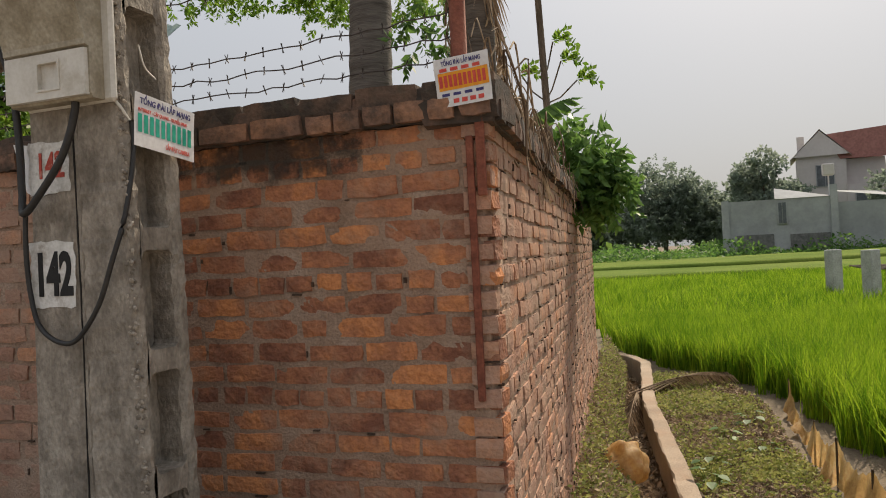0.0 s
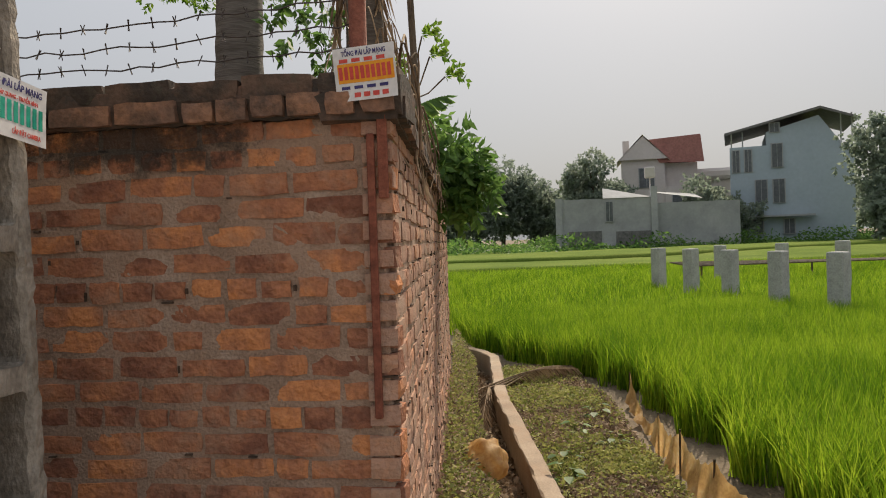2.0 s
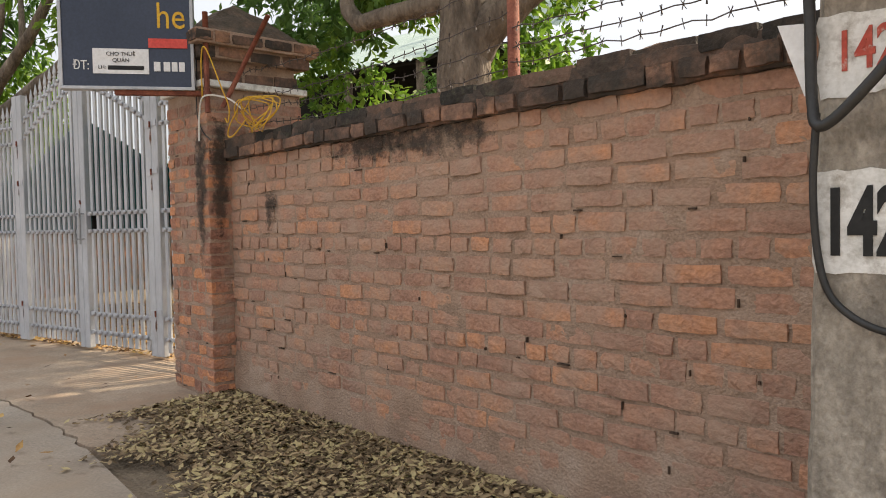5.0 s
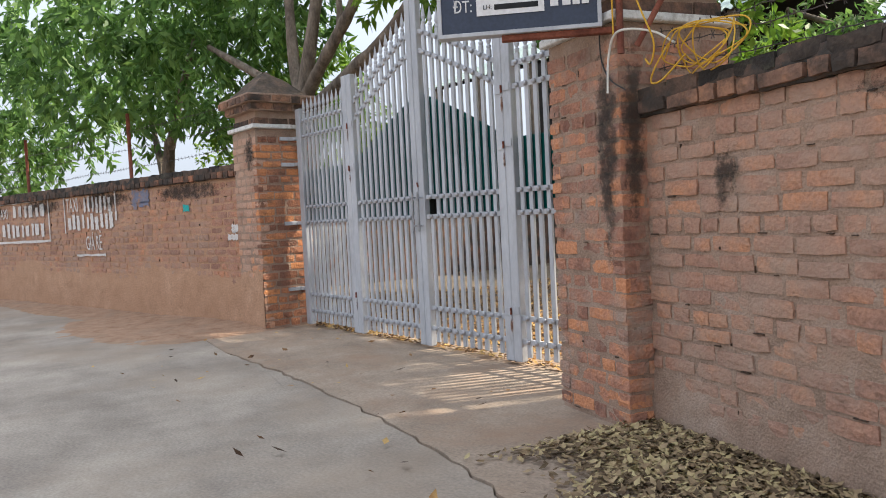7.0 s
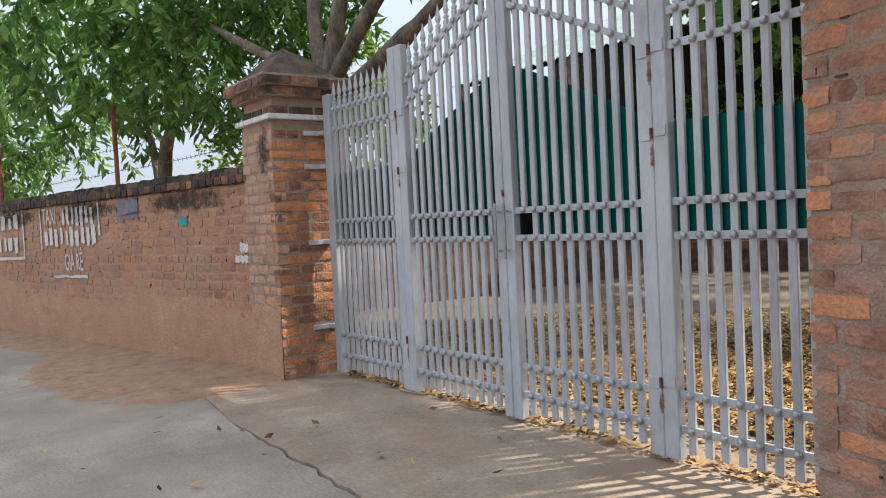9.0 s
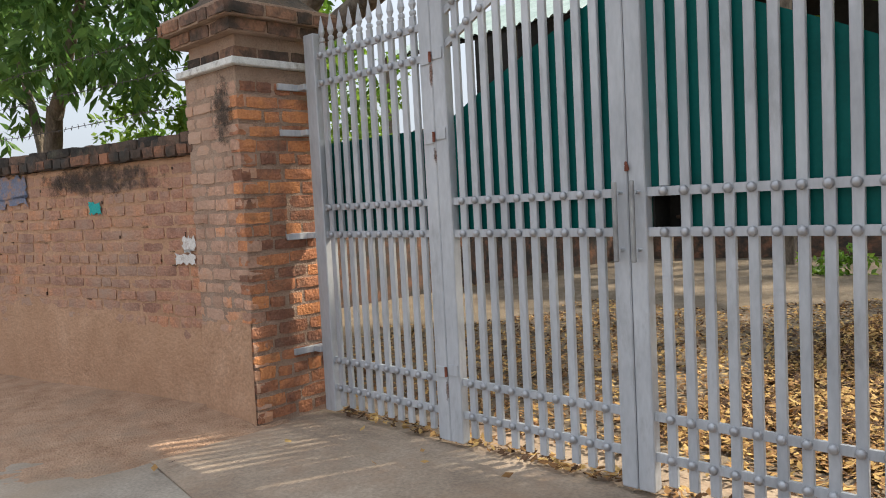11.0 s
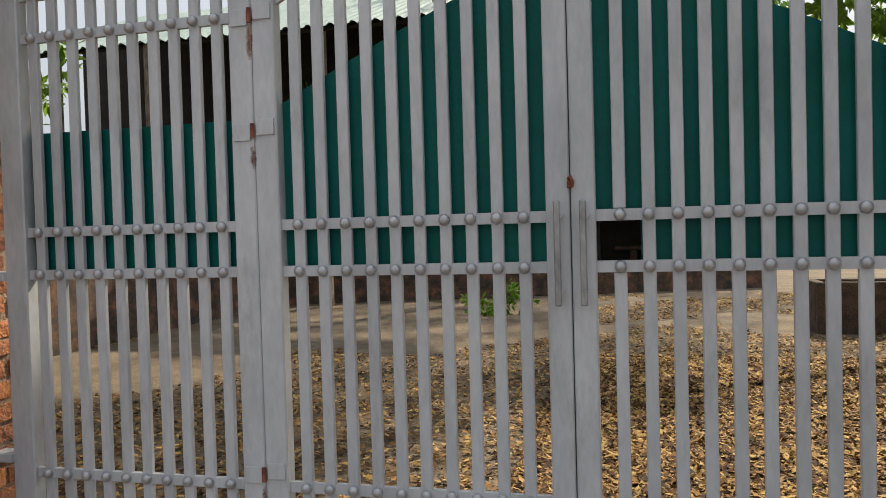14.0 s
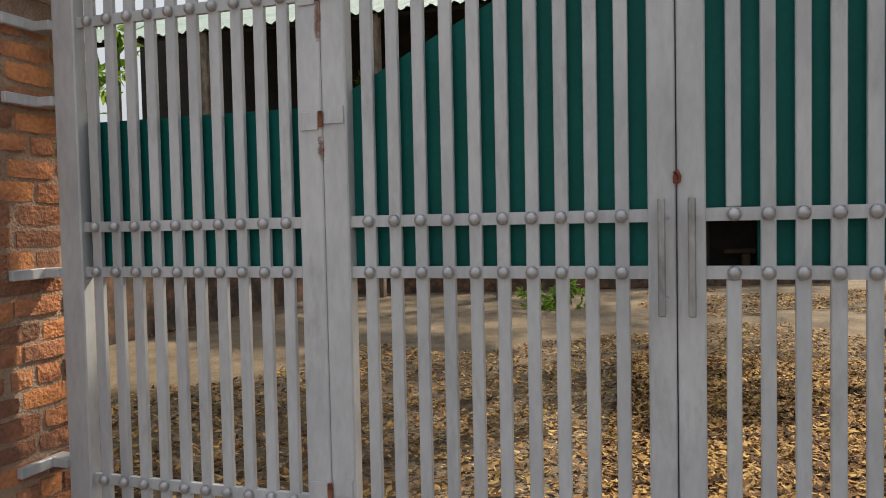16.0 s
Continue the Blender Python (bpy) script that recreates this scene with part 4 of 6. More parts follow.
def cable(name, frame_m, pts, r, mat, label, category="cable", n=8, parent=None):
    bm = tube_mesh([frame_m @ p for p in spline(pts, n)], r, 7)
    return tagged(part(name, bm, mat, parent), label, category)


cable("cable", HUNG, [(0.345, 0.06, 2.6), (0.40, 0.05, 2.2), (0.395, 0.04, 1.9), (0.375, 0.03, 1.6), (0.37, 0.03, 1.40), (0.345, 0.05, 1.33), (0.27, 0.06, 1.38), (0.17, 0.055, 1.5), (0.115, 0.05, 1.64), (0.11, 0.07, 1.73)], 0.0125, "rubber", "thick black cable looped beneath the meter box")
cable("cable", HUNG, [(0.36, 0.03, 1.36), (0.37, 0.025, 1.2), (0.362, 0.02, 1.06), (0.33, 0.022, 0.97), (0.25, 0.03, 0.92), (0.17, 0.03, 0.925), (0.08, 0.028, 1.03), (0.02, 0.025, 1.17), (-0.018, 0.0, 1.32), (-0.03, -0.03, 1.5), (-0.028, -0.03, 1.60)], 0.0085, "rubber", "black cable hanging in a loop on the pole")
for k, o in enumerate((0.0, 0.022, -0.02)):
    cable("cable", HUNG, [(0.47 + o, 0.0, 2.7), (0.45 - o, 0.02, 2.2), (0.43 + o, 0.03, 1.95), (0.39 + 0.4 * o, 0.02, 1.72)], 0.007, "rubber", "black service cable beside the meter box")
cable("cable_tie", HUNG, [(0.05, 0.05, 1.72), (0.02, 0.02, 1.69), (-0.01, 0.0, 1.645), (-0.02, -0.03, 1.60), (-0.025, -0.04, 1.585)], 0.005, "plastic", "pale plastic wire tying a sheet to the pole")
cable("cable_tie", HUNG, [(-0.005, -0.1, 1.86), (-0.01, -0.12, 1.79), (-0.01, -0.17, 1.76)], 0.003, "plastic", "thin pale wire tied round the pole")
bm = bmesh.new()
g = [[bm.verts.new(HUNG @ Vector((0.385 + 0.085 * a * (0.25 + 0.75 * b), -0.02 - 0.01 * b * a, 1.395 + 0.165 * b + 0.012 * a))) for b in (0, 0.5, 1)] for a in (0.0, 0.5, 1.0 - 0.02)]
for i in range(2):
    for j in range(2):
        bm.faces.new((g[i][j], g[i + 1][j], g[i + 1][j + 1], g[i][j + 1]))
tagged(part("loose_sheet", bm, "paper"), "blank white plastic sheet curled behind the pole", "sheet")


def poster(label, origin, right, up, w, h, ink, seed, curl=0.02):
    """A printed plastic sheet: readable heading words, other lines as plain bars."""
    right, up = Vector(right).normalized(), Vector(up).normalized()
    nrm = right.cross(up).normalized()
    up = nrm.cross(right)
    m = Matrix.Translation(Vector(origin)) @ Matrix((right, up, nrm)).transposed().to_4x4()
    p = thing("advert_sheet", m, label, "poster", "advert sheets")
    rng = random.Random(seed)
    nu, nv = 14, 10

    def bend(x, y):
        return curl * (math.sin(3.1 * x / w + seed) * 0.5 + math.sin(4 * y / h + seed * 2) * 0.35)
    bm = bmesh.new()
    for s in (0, -0.001):
        vs = [[bm.verts.new((w * i / nu, h * j / nv, bend(w * i / nu, h * j / nv) + s)) for j in range(nv + 1)] for i in range(nu + 1)]
        for i in range(nu):
            for j in range(nv):
                f = bm.faces.new((vs[i][j], vs[i + 1][j], vs[i + 1][j + 1], vs[i][j + 1]))
                f.smooth = True
    part("sheet", bm, "paper", p)

    def drape(me, z):
        for v in me.vertices:
            v.co.z += bend(v.co.x, v.co.y) + z

    def word(s, size, x, y, mat, sq=1.0):
        me = text_mesh(s, size, 0.0004, size * 0.02)
        for v in me.vertices:
            v.co.x, v.co.y = v.co.x * sq + x, v.co.y + y
        drape(me, 0.0012)
        me.materials.clear()
        me.materials.append(M[mat])
        o = new("lettering", me)
        o.parent = p

    def bars(x0, x1, y0, y1, mat, n, z=0.0014):
        step = (x1 - x0) / n
        for i in range(n):
            a, b = x0 + i * step, x0 + i * step + step * (0.68 if n > 1 else 1.0)
            bm = bmesh.new()
            cuts = 2 if n > 1 else 10
            for k in range(cuts):
                xa, xb = a + (b - a) * k / cuts, a + (b - a) * (k + 1) / cuts
                for ya, yb in ((y0, (y0 + y1) / 2), ((y0 + y1) / 2, y1)):
                    bm.faces.new([bm.verts.new((x, y, bend(x, y) + z)) for x, y in ((xa, ya), (xb, ya), (xb, yb), (xa, yb))])
            bmesh.ops.remove_doubles(bm, verts=bm.verts[:], dist=0.0001)
            part("printed_bar", bm, mat, p)
    if ink == "green":
        word("TỔNG ĐÀI LẮP MẠNG", h * 0.155, w * 0.5, h * 0.86, "blue_ink", w * 0.95 / (h * 0.155 * 11.2))
        word("INTERNET - CÁP QUANG - TRUYỀN HÌNH", h * 0.095, w * 0.46, h * 0.69, "red_ink", w * 0.9 / (h * 0.095 * 21.0))
        bars(w * 0.05, w * 0.97, h * 0.27, h * 0.62, "green_ink", 10)
        word("LẮP ĐẶT CAMERA", h * 0.115, w * 0.7, h * 0.12, "red_ink", w * 0.48 / (h * 0.115 * 9.4))
    else:
        word("TỔNG ĐÀI LẮP MẠNG", h * 0.13, w * 0.5, h * 0.88, "blue_ink", w * 0.8 / (h * 0.13 * 11.2))
        bars(w * 0.10, w * 0.90, h * 0.72, h * 0.79, "red_ink", 4)
        bars(w * 0.06, w * 0.97, h * 0.34, h * 0.70, "orange_ink", 1)
        bars(w * 0.08, w * 0.95, h * 0.40, h * 0.64, "red_ink", 10, 0.0026)
        bars(w * 0.10, w * 0.92, h * 0.22, h * 0.28, "blue_ink", 4)
        bars(w * 0.30, w * 0.9, h * 0.06, h * 0.15, "red_ink", 4)
    return p

# ---- adverts, sign, wires ----
poster("white plastic advert sheet tied to the pole", (-1.05, 2.318, 1.535), (0.080, 0.270, -0.028), (0.0, 0.0, 1.0), 0.29, 0.178, "green", 1, 0.006)
poster("orange and white advert sheet hung at the wall's corner", (-0.085, 2.60, 1.638), (0.215, -0.10, 0.01), (0.02, 0.0, 1.0), 0.205, 0.168, "orange", 2, 0.014)

# ---- front wall ----
wall_front = rough_face("wall_front", WALL, 0.03, 5.62, -0.9, WALL_TOP, 0.2, "mortar", None, 11, 0.012, 0.0055, skirt=0.012, base=-0.0092)
tagged(wall_front, "old orange brick garden wall with smeared mortar", "wall", kind="structure")
wall_side = rough_face("wall_side", SIDE, 0.06, 8.3, -1.0, WALL_TOP - 0.02, 0.2, "mortar", None, 21, 0.02, 0.0055, base=-0.011)
tagged(wall_side, "sunlit brick side wall with rough mortar", "wall", kind="structure")
wall_left = rough_face("wall_left", LEFT, 0.0, 26, -0.1, 1.70, 0.2, "wash", None, 41, 0.03, 0.004, skirt=0.012, base=-0.0115)
tagged(wall_left, "reddish brick wall washed with earth, painted adverts", "wall", kind="structure")


def coping(wall, frame_m, u0, u1, z, seed, depth=0.2, split=300, over=0.05):
    """Two courses of blackened bricks on edge, oversailing the face, with a mortar crest."""
    rng = random.Random(seed)
    crest = bmesh.new()
    n = int((u1 - u0) / 0.06)
    rings = []
    for i in range(n + 1):
        u = u0 + (u1 - u0) * i / n
        h = z + 0.145 + 0.012 * math.sin(u * 5 + seed) + rng.uniform(-0.012, 0.012)
        o = 0.012 + rng.uniform(-0.01, 0.012)
        pts = [(over * 0.4, z), (over * 0.4 + o, z + 0.075), (over * 0.3 + o, z + 0.12), (-depth * 0.3, h), (-depth * 0.8, h - 0.01), (-depth - over, z + 0.08), (-depth - over * 0.5, z)]
        rings.append([crest.verts.new(frame_m @ Vector((u, w, q + rng.uniform(-0.006, 0.006)))) for w, q in pts])
    for r0, r1 in zip(rings, rings[1:]):
        for k in range(7):
            crest.faces.new((r0[k], r0[(k + 1) % 7], r1[(k + 1) % 7], r1[k]))
    crest.faces.new(rings[0])
    crest.faces.new(rings[-1])
    bmesh.ops.recalc_face_normals(crest, faces=crest.faces[:])
    part("coping", crest, "cap_run", wall, "black mossy mortar crest")
    pl = []
    u = u0 + 0.02
    while u < u1 - 0.05:
        ln = rng.choice((0.105, 0.105, 0.105, 0.22)) * rng.uniform(0.9, 1.08)
        pl.append((u + ln / 2, z + 0.04 + rng.uniform(-0.006, 0.006), ln, 0))
        u += ln + rng.uniform(0.008, 0.025)
    lay(wall, frame_m, pl, seed, "cap_brick", "cap", proud=over, cap=split, run_mat="cap_run")
    pl, u = [], u0
    while u < u1 - 0.12:
        ln = rng.uniform(0.19, 0.3)
        pl.append((u + ln / 2, z + 0.112 + rng.uniform(-0.008, 0.008), ln, 0))
        u += ln + rng.uniform(0.004, 0.02)
    lay(wall, frame_m, pl, seed + 50, "cap_brick", "cap", proud=over * 0.7, cap=0, run_mat="cap_dark")


coping(wall_front, WALL, -0.04, 5.55, WALL_TOP, 3)
coping(wall_side, SIDE, -0.02, 8.3, WALL_TOP - 0.02, 5, over=0.05)
coping(wall_left, LEFT, -0.05, 26, 1.70, 7, split=0)

# the steel angle, corner post and barbed wire
post = thing("corner_post", Matrix.Identity(4), "rusted steel angle post strapped to the wall's corner", "post")
bm = bmesh.new()
box(bm, 0.055, 0.08, 0.006, 0.024, 0.62, 1.54, 0.003, WALL)
part("angle_bar", bm, "rust", post)
bm = bmesh.new()
box(bm, 0.012, 0.045, 0.008, 0.022, 1.33, 1.6, 0.003, WALL)
part("plate", bm, "rust", post)
part("tube", tube_mesh([WALL @ Vector((0.12, -0.08, 1.5)), WALL @ Vector((0.12, -0.10, 3.1))], 0.03, 8), "rust", post)
post2 = tagged(part("fence_post", tube_mesh([WALL @ Vector((3.0, -0.12, 1.68)), WALL @ Vector((3.0, -0.12, 3.4))], 0.028, 8), "rust"), "rusted steel fence post behind the wall", "post")


def barbed(u0, u1, z0, z1, sag, seed, w=-0.1, frame_m=WALL, name="barbed_wire"):
    rng = random.Random(seed)
    n = 40
    pts = []
    for i in range(n + 1):
        t = i / n
        pts.append(frame_m @ Vector((u0 + (u1 - u0) * t, w + rng.uniform(-0.006, 0.006), z0 + (z1 - z0) * t - sag * 4 * t * (1 - t) + rng.uniform(-0.008, 0.008))))
    bm = tube_mesh(pts, 0.0028, 5)
    L = abs(u1 - u0)
    for k in range(int(L / 0.085)):
        t = (k + 0.5) / int(L / 0.085)
        i = min(n - 1, int(t * n))
        p = pts[i].lerp(pts[i + 1], t * n - i)
        for _ in range(2):
            d = Vector((rng.uniform(-0.5, 0.5), rng.uniform(-0.6, 0.6), rng.choice((-1, 1)))).normalized() * 0.02
            tube_mesh([p - d, p + d], 0.002, 4, bm)
    return tagged(part(name, bm, "wire"), "rusty barbed wire strung above the wall", "barbed wire", "barbed wire strands")


for z0, z1, s, sd in ((2.02, 1.98, 0.03, 1), (1.93, 1.90, 0.02, 2), (1.85, 1.83, 0.015, 3), (2.25, 2.30, 0.03, 4)):
    barbed(0.12, 3.0, z0, z1, s, sd)
for z0, z1, s, sd in ((1.92, 1.95, 0.04, 5), (2.05, 2.02, 0.05, 6), (1.82, 1.85, 0.05, 7), (2.2, 2.2, 0.05, 8)):
    barbed(3.0, 5.5, z0, z1, s, sd)


# ---- trees ----
def leaf_cloud(name, blobs, count, size, mat, parent, seed, droop=0.4, aspect=0.42, shell=0.55):
    """A crown of many small pointed leaves, in twig clumps inside uneven blobs."""
    rng = np.random.RandomState(seed)
    blobs = np.array(blobs, float)
    vol = blobs[:, 3] * blobs[:, 4] * blobs[:, 5]
    per = 14
    nt = max(1, count // per)
    which = rng.choice(len(blobs), nt, p=vol / vol.sum())
    d = rng.normal(size=(nt, 3))
    d /= np.linalg.norm(d, axis=1, keepdims=True)
    r = shell + (1 - shell) * rng.rand(nt) ** 0.6
    r *= 1 + 0.22 * np.sin(d[:, 0] * 5 + which) * np.cos(d[:, 2] * 4 + d[:, 1] * 3)
    c = blobs[which, :3] + d * r[:, None] * blobs[which, 3:6]
    twig = d * 0.6 + rng.normal(size=(nt, 3)) * 0.6
    twig[:, 2] -= droop
    twig /= np.linalg.norm(twig, axis=1, keepdims=True)
    c = np.repeat(c, per, 0)
    tw = np.repeat(twig, per, 0)
    n = len(c)
    along = rng.rand(n, 1) * size * 2.4
    side = rng.normal(size=(n, 3))
    side -= tw * (side * tw).sum(1, keepdims=True)
    side /= np.linalg.norm(side, axis=1, keepdims=True)
    p = c + tw * along
    ldir = tw * 0.5 + side * 0.9
    ldir[:, 2] -= droop * 0.5
    ldir /= np.linalg.norm(ldir, axis=1, keepdims=True)
    nrm = np.cross(ldir, rng.normal(size=(n, 3)))
    nrm /= np.linalg.norm(nrm, axis=1, keepdims=True)
    L = size * (0.7 + 0.6 * rng.rand(n, 1))
    wv = nrm * L * aspect * 0.5
    up = np.cross(nrm, ldir)
    v = np.stack([p, p + ldir * L * 0.45 + wv + up * L * 0.06, p + ldir * L, p + ldir * L * 0.45 - wv + up * L * 0.06], 1).reshape(-1, 3)
    f = np.arange(n * 4).reshape(-1, 4)
    return np_mesh(name, v, f, mat, parent)


def limbs(parent, paths, mat="bark", name="limb"):
    for k, (pts, r0, r1) in enumerate(paths):
        s = spline(pts, 6)
        n = len(s)
        rng = random.Random(k)
        bm = tube_mesh(s, [(r0 + (r1 - r0) * i / (n - 1)) * rng.uniform(0.92, 1.08) for i in range(n)], 10)
        part("trunk" if k == 0 else name, bm, mat, parent)

# tree behind the left pillar
t1 = thing("tree", Matrix.Identity(4), "tall leafy tree with a forked grey trunk behind the gate pillar", "tree")
limbs(t1, [([(-11.45, 5.35, -0.1), (-11.45, 5.35, 1.5), (-11.5, 5.35, 2.75)], 0.19, 0.15),
           ([(-11.5, 5.35, 2.65), (-11.75, 5.4, 3.3), (-12.0, 5.5, 4.8)], 0.09, 0.06),
           ([(-11.5, 5.35, 2.65), (-11.35, 5.45, 3.4), (-11.2, 5.7, 5.0)], 0.10, 0.06),
           ([(-11.45, 5.35, 2.65), (-10.9, 5.35, 3.05), (-10.3, 5.5, 3.7), (-9.9, 5.7, 4.6)], 0.09, 0.05),
           ([(-10.75, 5.4, 3.15), (-10.7, 5.5, 3.5), (-10.9, 5.6, 4.3)], 0.05, 0.03),
           ([(-11.5, 5.35, 2.7), (-12.4, 5.2, 3.15), (-13.6, 5.0, 3.75)], 0.08, 0.04)])
leaf_cloud("crown", [(-13.8, 6.2, 4.9, 1.3, 1.2, 1.0), (-14.8, 5.6, 4.2, 1.5, 1.4, 1.2), (-11.9, 7.0, 6.0, 1.3, 1.2, 0.6), (-13.9, 5.0, 3.3, 0.9, 0.7, 0.6), (-12.6, 5.6, 4.6, 0.8, 0.8, 0.6)], 7500, 0.19, "leaf", t1, 1, 0.9, 0.3)
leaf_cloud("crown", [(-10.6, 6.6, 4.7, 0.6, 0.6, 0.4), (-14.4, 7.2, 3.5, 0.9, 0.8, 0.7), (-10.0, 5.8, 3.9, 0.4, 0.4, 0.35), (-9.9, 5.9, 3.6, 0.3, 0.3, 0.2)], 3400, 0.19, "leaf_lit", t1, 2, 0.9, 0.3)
dl = tagged(part("tree_limb", tube_mesh(spline([(-11.2, 5.35, 2.55), (-10.3, 5.4, 2.85), (-9.4, 5.5, 3.3), (-8.7, 5.5, 3.9)], 6), [0.085] * 8 + [0.06] * 11, 8), "bark"), "bare grey limb reaching over the gate", "tree limb")

t2 = thing("tree", Matrix.Identity(4), "dense dark tree overhanging the painted wall", "tree")
limbs(t2, [([(-16.2, 5.0, -0.1), (-16.0, 5.0, 1.4), (-15.6, 5.0, 2.6)], 0.13, 0.09),
           ([(-15.9, 5.0, 1.6), (-16.5, 5.1, 2.4), (-17.4, 5.2, 3.6)], 0.08, 0.04),
           ([(-15.6, 5.0, 2.5), (-15.0, 5.0, 3.2), (-14.6, 5.2, 4.2)], 0.08, 0.04)])
leaf_cloud("crown", [(-16.5, 4.6, 4.3, 1.9, 1.7, 1.4), (-18.6, 4.4, 4.7, 1.8, 1.6, 1.2), (-15.5, 5.0, 5.0, 1.8, 1.6, 1.2), (-22.0, 3.7, 2.5, 1.1, 0.9, 0.9), (-21.5, 4.4, 4.4, 2.0, 1.5, 1.5), (-24.5, 3.6, 3.8, 2.2, 1.5, 1.6)], 10500, 0.24, "leaf", t2, 3, 0.9, 0.32)
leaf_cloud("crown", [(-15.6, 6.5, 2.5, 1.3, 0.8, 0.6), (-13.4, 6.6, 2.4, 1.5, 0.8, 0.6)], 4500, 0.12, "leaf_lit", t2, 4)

# big tree behind the front wall
t3 = thing("tree", Matrix.Identity(4), "thick mossy trunk with spreading limbs behind the wall, unseen shade lobes added above", "tree")
limbs(t3, [([(-3.75, 4.6, -0.1), (-3.75, 4.6, 1.4), (-3.72, 4.6, 2.4), (-3.7, 4.7, 3.6)], 0.19, 0.15),
           ([(-3.72, 4.6, 2.15), (-3.5, 4.65, 2.42), (-3.15, 4.85, 2.75), (-2.85, 5.0, 3.1), (-2.4, 5.2, 3.9)], 0.13, 0.1),
           ([(-3.75, 4.6, 2.55), (-4.1, 4.6, 2.55), (-4.6, 4.6, 2.53)], 0.075, 0.06),
           ([(-4.56, 4.6, 2.51), (-4.7, 4.62, 2.75), (-4.55, 4.65, 3.4)], 0.06, 0.05)])
# lobes at 5 m and higher are unseen, added to shade road and pillar
leaf_cloud("crown", [(-4.4, 5.4, 4.9, 1.8, 2.0, 0.9), (-5.6, 6.9, 5.4, 2.2, 1.3, 0.6), (-8.8, 7.2, 5.5, 2.2, 1.3, 0.6), (-11.5, 7.5, 5.6, 1.8, 1.4, 0.6), (-6.5, 8.5, 5.0, 1.1, 0.8, 0.6), (-4.6, 5.2, 3.5, 0.7, 0.6, 0.3), (-7.4, 6.2, 2.9, 0.5, 0.5, 0.5), (-6.6, 6.6, 3.5, 0.8, 0.7, 0.45), (-5.6, 6.2, 3.9, 0.7, 0.6, 0.4), (-7.2, 9.7, 5.6, 0.8, 0.7, 0.4), (-8.75, 8.1, 5.6, 0.65, 0.5, 0.35)], 48000, 0.15, "leaf", t3, 5, 0.4, 0.42, 0.2)
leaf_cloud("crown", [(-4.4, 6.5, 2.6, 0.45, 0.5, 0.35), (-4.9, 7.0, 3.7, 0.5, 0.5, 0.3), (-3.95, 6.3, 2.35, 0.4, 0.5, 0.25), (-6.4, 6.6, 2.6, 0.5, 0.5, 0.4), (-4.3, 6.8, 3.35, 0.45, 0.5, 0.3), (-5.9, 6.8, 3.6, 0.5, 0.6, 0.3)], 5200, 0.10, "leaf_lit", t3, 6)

t4 = thing("tree", Matrix.Identity(4), "sunlit yellow-green tree at the back of the garden, unseen shade lobes added above", "tree")
limbs(t4, [([(-4.8, 10.8, 0), (-4.9, 10.8, 1.4), (-5.7, 10.8, 2.5), (-6.7, 10.8, 3.4)], 0.12, 0.06), ([(-5.5, 10.8, 2.4), (-6.6, 10.6, 2.9), (-7.9, 10.6, 3.6)], 0.06, 0.03), ([(-4.9, 10.8, 1.6), (-5.0, 10.9, 2.6), (-5.3, 11, 3.4)], 0.06, 0.03)])
# lobes at 8 m stand out of view, added to shade gate and yard
leaf_cloud("crown", [(-6.7, 10.8, 3.3, 0.7, 0.7, 0.45), (-7.7, 10.7, 3.2, 0.7, 0.7, 0.4), (-7.2, 10.4, 2.3, 0.7, 0.6, 0.5), (-9.5, 9.6, 4.3, 1.0, 0.7, 0.4), (-5.6, 10.4, 8.2, 1.6, 0.8, 0.5), (-5.2, 10.2, 8.0, 1.3, 0.7, 0.5), (-7.4, 14.2, 8.4, 2.0, 1.6, 0.6)], 16000, 0.15, "leaf", t4, 21, 0.5, 0.36, 0.3)

# palm and dead fronds near the corner
pm = thing("palm_tree", Matrix.Identity(4), "grey ringed palm trunk behind the wall's corner", "palm tree")
bm = tube_mesh([(-0.62, 3.75 + 0.02 * k, -0.2 + 0.08 * k) for k in range(60)], [0.125 + (0.006 if k % 2 else 0) for k in range(60)], 14)
part("trunk", bm, "palm", pm)
leaf_cloud("crown", [(-0.95, 4.3, 2.12, 0.1, 0.2, 0.08), (-0.22, 4.3, 2.4, 0.24, 0.3, 0.26), (-0.55, 4.2, 2.95, 0.4, 0.3, 0.1)], 700, 0.06, "leaf", pm, 7, 0.8)


